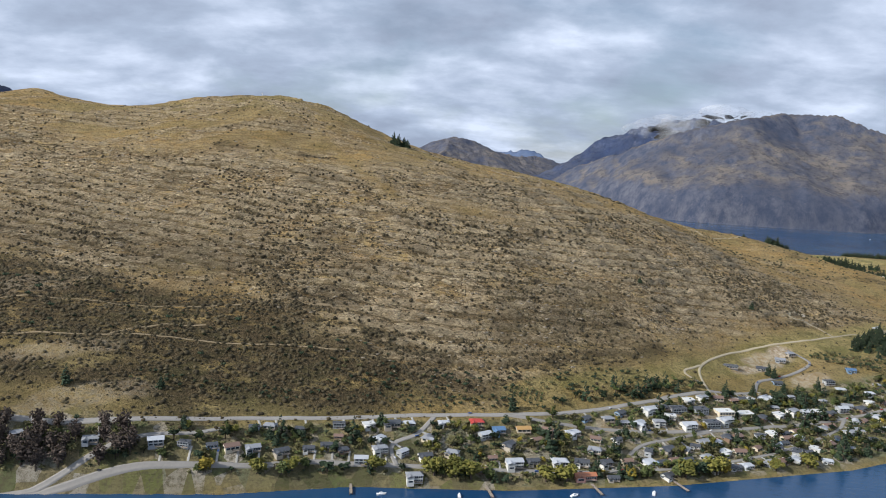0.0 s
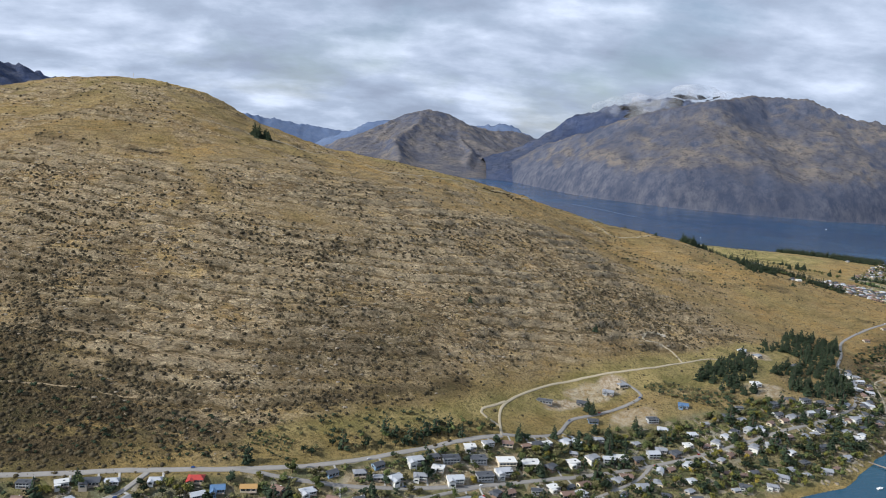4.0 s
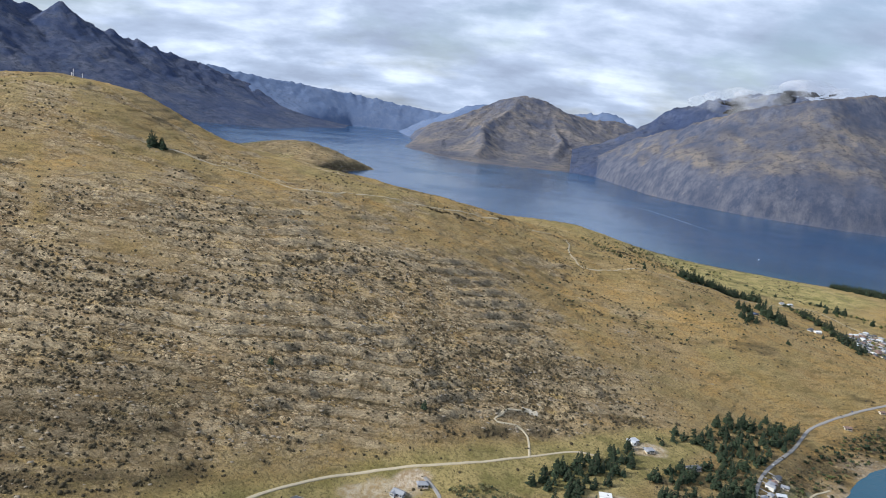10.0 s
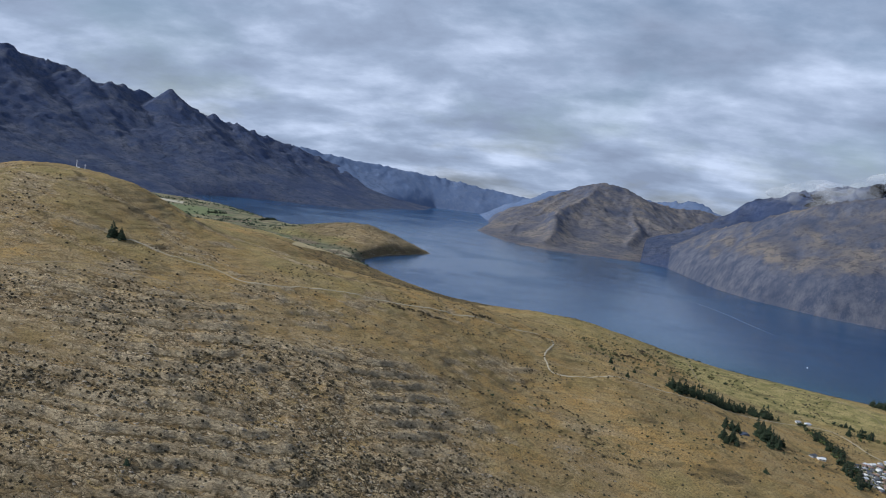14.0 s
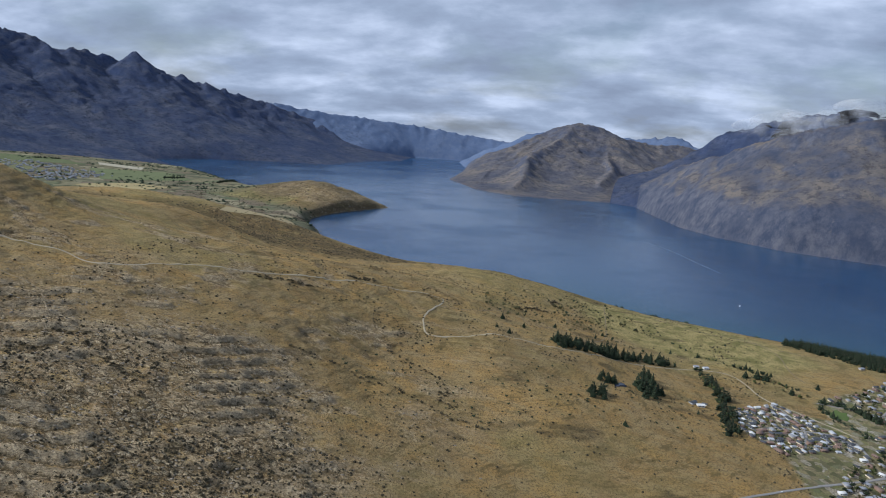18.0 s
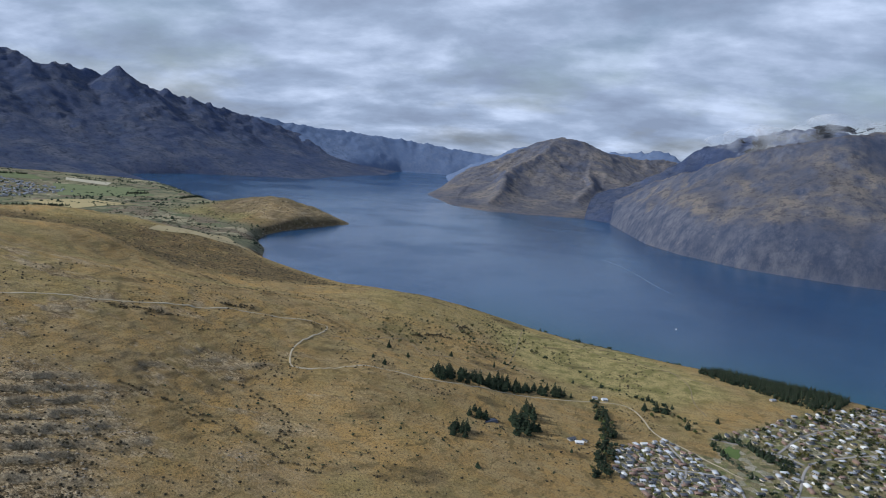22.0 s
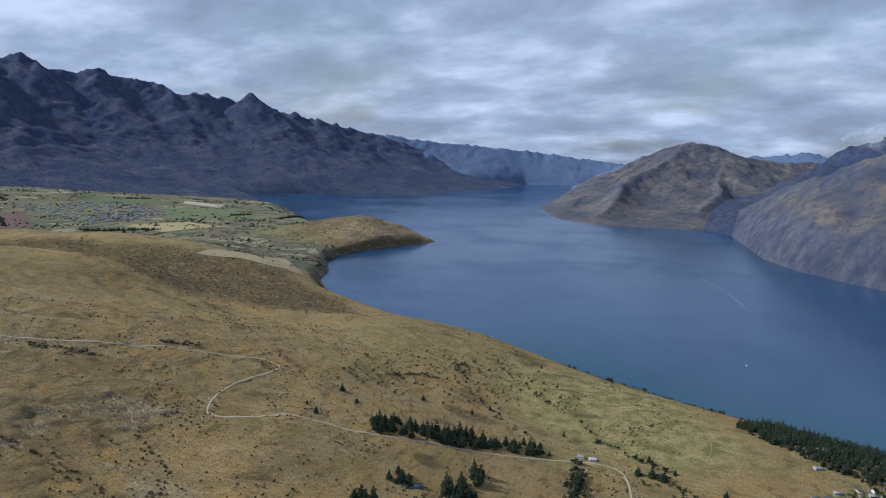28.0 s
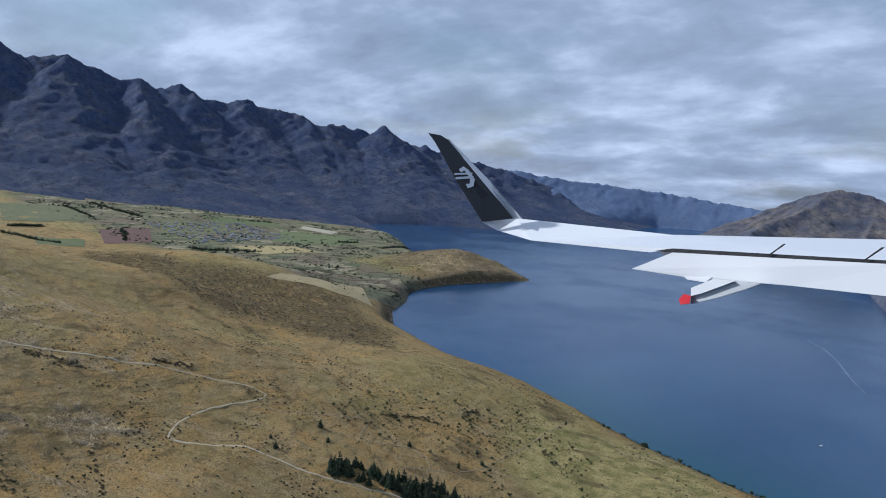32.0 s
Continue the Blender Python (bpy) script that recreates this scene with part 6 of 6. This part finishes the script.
scatter("rock", "pale grey schist blocks cropping out of the hillside", 7000, rock_density, *SLAB, ROCK_MAT, (0.2, 0.8), (1.7, 1.0, 0.8), "rock", tilt=0.35, bounds=FACE)
scatter("rock", "grey boulders along the rocky lake shore", 2600, lambda x, y: step(0.0, 1.0, 1 - np.abs(inside_distance(x, y, NEAR_LAND) - 4) / 7), *SLAB, ROCK_MAT, (0.3, 1.3), (1.3, 1.0, 0.8), "rock", bounds=(320, 720, 395, 830))
scatter("rock", "grey broken rock along a far bay", 1500, lambda x, y: step(0.0, 1.0, 1 - np.abs(inside_distance(x, y, NEAR_LAND) - 3) / 7), *SLAB, ROCK_MAT, (0.8, 3.0), (1.3, 1.0, 0.8), "rock", bounds=(-620, 60, 1380, 2260))


def thicket(line, count, wide, size):
    """Bushes crowding a gully."""
    pts, _ = along(line, count)
    out = []
    for x, y in pts:
        out.append((x + rng.gauss(0, wide), y + rng.gauss(0, wide), rng.uniform(0, 6.28), rng.uniform(*size)))
    return out


gullies = [[(240, 736), (292, 754), (332, 760), (356, 752), (377, 748), (400, 749)], [(285, 827), (297, 815), (328, 807), (345, 803), (357, 785), (355, 771), (371, 762)], [(108, 632), (129, 635), (166, 627), (199, 616), (221, 611)],
           [(209, 910), (228, 938)], [(354, 1078), (375, 1112), (386, 1112)], [(385, 1150), (385, 1175)], [(157, 815), (203, 852)]]
bush_proto = thing("bush", "dark bush in a dry gully", "bush")
part("crown", join(*[leaf_clump(random.Random(k), math.cos(k * 2.4) * 0.5, math.sin(k * 2.4) * 0.5, 0.3 + 0.12 * (k % 3), 0.5) for k in range(7)]), SHRUB_MATS, bush_proto)
merged("gully_scrub", "dark bushes crowding dry gullies", [bush_proto], sum((thicket(ln, 40, 2.2, (0.7, 1.9)) for ln in gullies), []), "scrub")
discard(bush_proto)

# ---- smaller things ----
STEEL = plain("galvanised steel", (0.55, 0.56, 0.57), 0.4, 0.1, 2, 0.5, 0.6)
WHITE = plain("white boat hull", (0.80, 0.80, 0.80), 0.35, 0.05)
for k, (x, y, tall) in enumerate(((-203, 806, 9.0), (-196, 810, 6.5), (-209, 812, 5.5))):
    mast = thing("radio_mast", "white lattice radio mast on the hill top", "mast", "masts on the summit")
    part("pole", tube([(0, 0, -1), (0, 0, tall)], [0.35, 0.18], 6), WHITE, mast)
    part("antenna", join(box(-1.0, 1.0, -0.08, 0.08, tall * 0.8, tall * 0.8 + 0.2), box(-0.08, 0.08, -0.7, 0.7, tall * 0.9, tall * 0.9 + 0.2)), STEEL, mast)
    part("hut", box(0.8, 3.2, -1, 1, -1, 1.4), WHITE, mast)
    mast.matrix_basis = Matrix.Translation((x, y, ground_at(x, y)))


def boat():
    base = thing("boat", "small white motor boat moored near the shore", "boat", "moored boats")
    hull = ([(-1.6, -0.55, 0), (1.0, -0.55, 0), (2.0, 0, 0.1), (1.0, 0.55, 0), (-1.6, 0.55, 0), (-1.7, -0.7, 0.7), (1.1, -0.7, 0.75), (2.4, 0, 0.9), (1.1, 0.7, 0.75), (-1.7, 0.7, 0.7)],
            [(4, 3, 2, 1, 0), (5, 6, 7, 8, 9), (0, 1, 6, 5), (1, 2, 7, 6), (2, 3, 8, 7), (3, 4, 9, 8), (4, 0, 5, 9)])
    part("hull", hull, WHITE, base)
    part("cabin", box(-0.6, 0.7, -0.4, 0.4, 0.7, 1.3, 0.12), WHITE, base)
    part("windscreen", box(0.45, 0.72, -0.36, 0.36, 0.8, 1.15, 0.1), GLASS, base)
    return base


proto = boat()
for x, y, turn in ((372, 425, 40), (395, 420, 100), (352, 405, 20), (-20, 286, 15), (12, 288, 90), (60, 294, 30), (95, 300, 70), (1100, 1900, 10), (640, 1500, 60)):
    copy_thing(proto, pose(x, y, -0.15, 0, 0, turn))
discard(proto)


def jetty():
    base = thing("jetty", "grey timber jetty on piles", "jetty", "jetties")
    part("deck", box(-0.6, 0.6, -8, 3, 0.75, 0.95), DECK, base)
    for x in (-0.5, 0.5):
        for y in (-7.5, -4, -0.5):
            part("pile", tube([(x, y, -3), (x, y, 1.1)], [0.14, 0.12], 6), BARK, base)
    return base


proto = jetty()
for x, y, turn in ((-33, 292, 8), (24, 295, 12), (70, 303, 15), (108, 311, 20), (366, 436, 42), (384, 456, 45)):
    copy_thing(proto, pose(x, y, 0, 0, 0, turn))
discard(proto)


FOAM = plain("pale boat wake", (0.15, 0.20, 0.27), 0.5, 0.2, 0.05)
pts, _ = along([(460, 2111), (500, 2060), (540, 1985), (590, 1865), (624, 1795)], 40)
side = np.gradient(pts, axis=0)[:, ::-1] * (-1, 1)
side /= np.hypot(*side.T)[:, None]
spread = (1.5 * np.sin(np.linspace(0.15, 3.0, 40)) * (1 + 0.5 * fractal(np.arange(40.0), np.zeros(40), 3, 3, 86)))[:, None]
edge = np.stack([pts - side * spread, pts + side * spread])
tagged(grid_mesh("wake", edge[..., 0], edge[..., 1], np.full(edge.shape[:2], 0.06), FOAM), "thin pale boat wake on the lake", "wake", kind="structure")


# ---- farmland on the flats ----
FIELDS = [((-1236, 1490), (-1261, 1651), (-992, 1523), (-966, 1386), "red-brown ploughed field", (0.165, 0.105, 0.088)),
          ((-263, 1416), (-250, 1590), (-120, 1500), (-240, 1349), "straw-coloured mown field", (0.38, 0.31, 0.17)),
          ((-1383, 2319), (-1226, 2361), (-1162, 2267), (-1310, 2244), "pale stubble field", (0.46, 0.42, 0.31)),
          ((-1793, 1418), (-1689, 1640), (-1400, 1520), (-1380, 1290), "pale green pasture", (0.16, 0.165, 0.09)),
          ((-1440, 1771), (-1406, 2001), (-1150, 1880), (-1160, 1640), "grey-green pasture with tracks", (0.17, 0.17, 0.085)),
          ((-1228, 2110), (-1074, 2300), (-897, 2175), (-976, 1884), "fresh green pasture", (0.145, 0.165, 0.08)),
          ((-1039, 1251), (-1030, 1365), (-858, 1293), (-820, 1180), "green paddock beside a road", (0.13, 0.145, 0.07)),
          ((-900, 1700), (-880, 1900), (-690, 1860), (-700, 1660), "golden dry paddock", (0.34, 0.28, 0.14)),
          ((-1600, 2000), (-1500, 2250), (-1300, 2180), (-1400, 1960), "dull green paddock", (0.13, 0.15, 0.07)),
          ((-760, 1440), (-780, 1600), (-600, 1580), (-560, 1430), "olive dry paddock", (0.26, 0.225, 0.12))]
for a, b, c, d, label, colour in FIELDS:
    k = np.linspace(0, 1, 14)[:, None, None]
    q = np.linspace(0, 1, 14)[None, :, None]
    p = (np.array(a) * (1 - k) + np.array(b) * k) * (1 - q) + (np.array(d) * (1 - k) + np.array(c) * k) * q
    f = grid_mesh("field", p[..., 0], p[..., 1], surface(p[..., 0], p[..., 1]) + 0.7, plain(label, colour, 0.95, 0.2, 0.05, 0.1, 0.0, 0.3))
    tagged(f, label + " on the lake flats", "field", kind="structure")
scatter("trees_on_flats", "dark trees dotted between far paddocks", 3600, lambda x, y: 0.7 * farm_mask(x, y) * step(0.0, 0.4, fractal(x, y, 60, 4, 85)), *BALL, NEEDLE, (1.2, 5.0), (1, 1, 0.9), "trees", bounds=(-1900, -180, 1400, 2620))
belt_tree = conifer(21, 9.0, 4.6, NEEDLE, "shelter tree", 0.22)
for k, (a, b, n) in enumerate((((-1752, 1602), (-1492, 1584), 26), ((-1849, 1727), (-1500, 1743), 34), ((-1251, 1272), (-1277, 1357), 26), ((-1099, 1197), (-900, 1260), 20), ((-881, 1565), (-749, 1688), 22),
                               ((-1476, 2139), (-1454, 2223), 10), ((-969, 2142), (-955, 2203), 10), ((-817, 2186), (-842, 2341), 16), ((-1240, 1560), (-1010, 1460), 16))):
    spots = [(a[0] + (b[0] - a[0]) * i / n + rng.gauss(0, 4), a[1] + (b[1] - a[1]) * i / n + rng.gauss(0, 4), rng.uniform(0, 6), rng.uniform(0.5, 0.95)) for i in np.arange(0, n, 0.25)]
    merged("shelterbelt", "dark row of shelter trees between fields", [belt_tree], spots, "trees")
discard(belt_tree)
roofs = []
for k in range(760):
    x, y = rng.uniform(-1400, -900), rng.uniform(1560, 2120)
    if float(inside_distance(np.array([x]), np.array([y]), [(-1377, 1682), (-1416, 2053), (-1041, 2016), (-960, 1644)])[0]) > 0:
        z, w, a = ground_at(x, y), rng.uniform(2.2, 4), rng.uniform(0, 3)
        v, f = join(box(-w, w, -2, 2, -1, 1.6), gable(-w - 0.4, w + 0.4, -2.4, 2.4, 1.5, 1.1))
        roofs.append(([(p[0] * math.cos(a) - p[1] * math.sin(a) + x, p[0] * math.sin(a) + p[1] * math.cos(a) + y, p[2] + z + 1) for p in v], f))
village = new("village", mesh_of("village", *join(*roofs), ROOF_MATS["grey"]))
tagged(village, "far scattered village roofs on the flats", "village", kind="stuff")

# ---- pond, quarry pad and building plots ----
POND = plain("dark pond water", (0.02, 0.025, 0.04), 0.08, 0.1, 0.2, 0.5)
BARE = plain("pale bare earth", (0.52, 0.46, 0.36), 0.95, 0.18, 0.5, 0.1)


def pad(name, label, x, y, wide, deep, mat, category, turn=0.0, lift=0.35, level=False):
    """A rounded, uneven patch of ground lying on the slope."""
    rings, sides = 6, 44
    r = np.linspace(0.02, 1, rings)[:, None]
    a = np.linspace(0, 2 * math.pi, sides + 1)[None]
    k = r * (1 + 0.22 * np.sin(2 * a + x) + 0.14 * np.sin(5 * a + y) + 0.08 * np.sin(9 * a + x * y))
    u, v = wide * k * np.cos(a), deep * k * np.sin(a)
    gx, gy = x + u * math.cos(turn) - v * math.sin(turn), y + u * math.sin(turn) + v * math.cos(turn)
    gz = surface(gx, gy)
    gz = np.full(gx.shape, np.median(gz) if level else 0) + (0 if level else gz) + lift
    gz[-1] -= lift + 0.4 + (3 if level else 0)
    return tagged(grid_mesh(name, gx, gy, gz, mat), label, category, kind="structure")


LAWN = plain("mown green turf", (0.10, 0.14, 0.045), 0.95, 0.2, 0.3, 0.1)
pad("sports_green", "mown green lawn ringed by dark trees", 693, 1002, 8, 16, LAWN, "lawn", -0.35, 0.2)
pad("quarry_pad", "pale level quarry pad on the hillside", 280, 566, 6, 3, BARE, "quarry", 0.5, 0.2)
pad("pond", "small dark farm pond in the grass", 484, 902, 13, 4.5, POND, "pond", 0.7, 0.1, True)

# ---- cloud hanging on the far peak ----
def cloud_material():
    m, t, shader, where = material("thin cloud")
    out = t.nodes["Material Output"]
    white = t.nodes.new("ShaderNodeMixShader")
    t.links.new(wire(t, "ShaderNodeBsdfDiffuse", Color=(0.92, 0.93, 0.95, 1)).outputs[0], white.inputs[1])
    t.links.new(wire(t, "ShaderNodeBsdfTranslucent", Color=(0.92, 0.93, 0.95, 1)).outputs[0], white.inputs[2])
    clear = t.nodes.new("ShaderNodeBsdfTransparent")
    blend = t.nodes.new("ShaderNodeMixShader")
    t.links.new(ramp(t, noise_tex(t, where, 0.011, 3, 0.5), (0.42, 0.0), (0.74, 0.22)), blend.inputs[0])
    t.links.new(clear.outputs[0], blend.inputs[1])
    t.links.new(white.outputs[0], blend.inputs[2])
    t.links.new(blend.outputs[0], out.inputs[0])
    return m


CLOUD = cloud_material()
puff_v, puff_f = ball(3)
for spots, label in (([(776, 2912, 300), (850, 2960, 318), (935, 2960, 338), (1011, 2940, 356), (1080, 2960, 378), (880, 2900, 282)], "ragged white cloud against a mountainside"), ([(880, 3280, 285), (982, 3270, 320), (1080, 3180, 380), (1180, 2980, 380)], "grey cloud wrapping a far peak"), ([(-2583, 3410, 323), (-2522, 3478, 339), (-2472, 3532, 316)], "thin white cloud caught on a mountain crest")):
    cloud = thing("cloud", label, "cloud")
    for k, (x, y, z) in enumerate(spots):
        for n in range(3):
            r = random.Random(100 * k + n)
            cx, cy, cz, s = x + r.uniform(-50, 50), y + r.uniform(-30, 30), z + r.uniform(-16, 24), r.uniform(34, 66)
            v = np.array(puff_v)
            v = v * (1 + 0.22 * fractal(v[:, 0] * 60 + 7 * n, v[:, 1] * 60 + 40 * v[:, 2], 40, 4, 91 + k))[:, None] * np.array([1.5, 0.8, 0.55]) * s + (cx, cy, cz)
            part("puff", (v, puff_f), CLOUD, cloud, smooth=True)

# ---- the airliner's wing, in the last camera pose's axes, outlined to fit that view ----
PAINT = plain("glossy white wing paint", (0.68, 0.685, 0.69), 0.3, 0.04, 1.5, 0.5, 0.0, 0.002)
BLACK = plain("black winglet paint", (0.018, 0.018, 0.02), 0.3, 0.1, 2, 0.5, 0.0, 0.002)
DARK_GAP = plain("dark gap strip", (0.02, 0.02, 0.022), 0.8, 0.1)
# the fairing's white darkened to grey, so its shaded side is painted in
SHADOW_GREY = plain("fairing white darkened for shade", (0.52, 0.53, 0.54), 0.4, 0.06, 2, 0.4, 0.0, 0.002)
RED_TIP = plain("red warning paint", (0.62, 0.03, 0.04), 0.4, 0.08, 3, 0.4, 0.0, 0.002)


def plate_of(points, thick):
    """A slab: its outline (right, up, away) near the eye and its back, thick metres further off."""
    n = len(points)
    v = [(x, y, -z) for x, y, z in points] + [(x * (z + thick) / z, y * (z + thick) / z - thick * 0.02, -z - thick) for x, y, z in points]
    f = [tuple(range(n))[::-1], tuple(range(n, 2 * n))] + [(i, (i + 1) % n, n + (i + 1) % n, n + i) for i in range(n)]
    return v, f


wing = thing("airliner_wing", "white airliner wing with black winglet and extended flap", "aeroplane wing")
part("wing_panel", plate_of([(0.397, 0.276, 7.5), (0.553, 0.19, 7.5), (0.841, 0.081, 7.02), (1.477, -0.024, 5.26), (1.564, 0.0, 5.02), (2.14, -0.06, 3.42), (3.507, 0.069, 5.6), (2.056, 0.127, 6.6), (1.21, 0.179, 7.3), (0.764, 0.315, 7.6)], 0.06), PAINT, wing)
# thin dark plate paints the shade inside the open flap gap
part("gap_seal", plate_of([(1.476, -0.012, 5.12), (1.539, 0.004, 4.94), (2.09, -0.056, 3.34), (2.09, -0.074, 3.34), (1.539, -0.023, 4.94)], 0.03), DARK_GAP, wing, "dark strip for the shaded flap gap")
part("flap", plate_of([(1.368, -0.144, 5.35), (1.526, -0.023, 4.9), (2.065, -0.071, 3.3), (2.065, -0.22, 3.3), (1.856, -0.196, 3.93), (1.574, -0.183, 4.76)], 0.05), PAINT, wing, "extended white flap")
part("flap_step", plate_of([(1.561, -0.18, 4.78), (1.65, -0.173, 4.52), (1.63, -0.207, 4.58), (1.573, -0.197, 4.74)], 0.05), PAINT, wing)
part("fairing", plate_of([(1.526, -0.24, 4.54), (1.591, -0.176, 4.34), (1.706, -0.186, 3.96), (1.674, -0.222, 4.07), (1.603, -0.284, 4.3), (1.526, -0.338, 4.54)], 0.16), SHADOW_GREY, wing, "flap track fairing coloured shade grey")
part("fairing_side", plate_of([(1.513, -0.238, 4.5), (1.576, -0.175, 4.3), (1.631, -0.18, 4.12), (1.542, -0.267, 4.41), (1.513, -0.287, 4.5)], 0.1), PAINT, wing)
part("fairing_tip", plate_of([(1.471, -0.314, 4.6), (1.486, -0.276, 4.55), (1.506, -0.285, 4.48), (1.503, -0.331, 4.49), (1.474, -0.345, 4.58)], 0.1), RED_TIP, wing, "red fairing tip")
part("winglet", plate_of([(0.397, 0.276, 7.5), (0.705, 0.307, 7.4), (0.368, 0.743, 7.5), (0.052, 1.111, 7.5), (-0.023, 1.157, 7.5), (-0.15, 1.18, 7.5), (-0.081, 1.088, 7.5), (0.127, 0.708, 7.5)], 0.04), BLACK, wing, "black winglet face")
part("winglet_edge", plate_of([(0.706, 0.308, 7.42), (0.777, 0.294, 7.23), (0.485, 0.687, 7.52), (0.063, 1.12, 7.52), (0.04, 1.125, 7.52), (0.369, 0.744, 7.52)], 0.05), PAINT, wing, "white winglet leading edge")
part("emblem", plate_of([(0.126, 0.725, 7.44), (0.308, 0.737, 7.44), (0.308, 0.714, 7.44), (0.126, 0.702, 7.44)], 0.01), PAINT, wing, "white emblem bar")
part("emblem", plate_of([(0.114, 0.765, 7.44), (0.297, 0.771, 7.44), (0.297, 0.754, 7.44), (0.114, 0.748, 7.44)], 0.01), PAINT, wing, "white emblem bar")
part("emblem", plate_of([(0.16, 0.805, 7.44), (0.206, 0.834, 7.44), (0.263, 0.794, 7.44), (0.32, 0.702, 7.44), (0.308, 0.634, 7.44), (0.251, 0.611, 7.44), (0.228, 0.657, 7.44), (0.268, 0.657, 7.44), (0.274, 0.714, 7.44), (0.217, 0.794, 7.44), (0.183, 0.771, 7.44)], 0.01), PAINT, wing, "white curled emblem")
part("panel_line", plate_of([(1.847, 0.028, 4.0), (1.853, 0.028, 3.98), (1.809, -0.047, 4.11), (1.802, -0.048, 4.13)], 0.004), DARK_GAP, wing, "thin spoiler panel line")
part("panel_line", plate_of([(2.041, 0.008, 3.43), (2.046, 0.008, 3.41), (2.007, -0.065, 3.53), (2.002, -0.065, 3.54)], 0.004), DARK_GAP, wing, "thin spoiler panel line")

wing.matrix_basis = pose(842.3, 580.8, 298.7, 83.22, -3.72, 41.58)
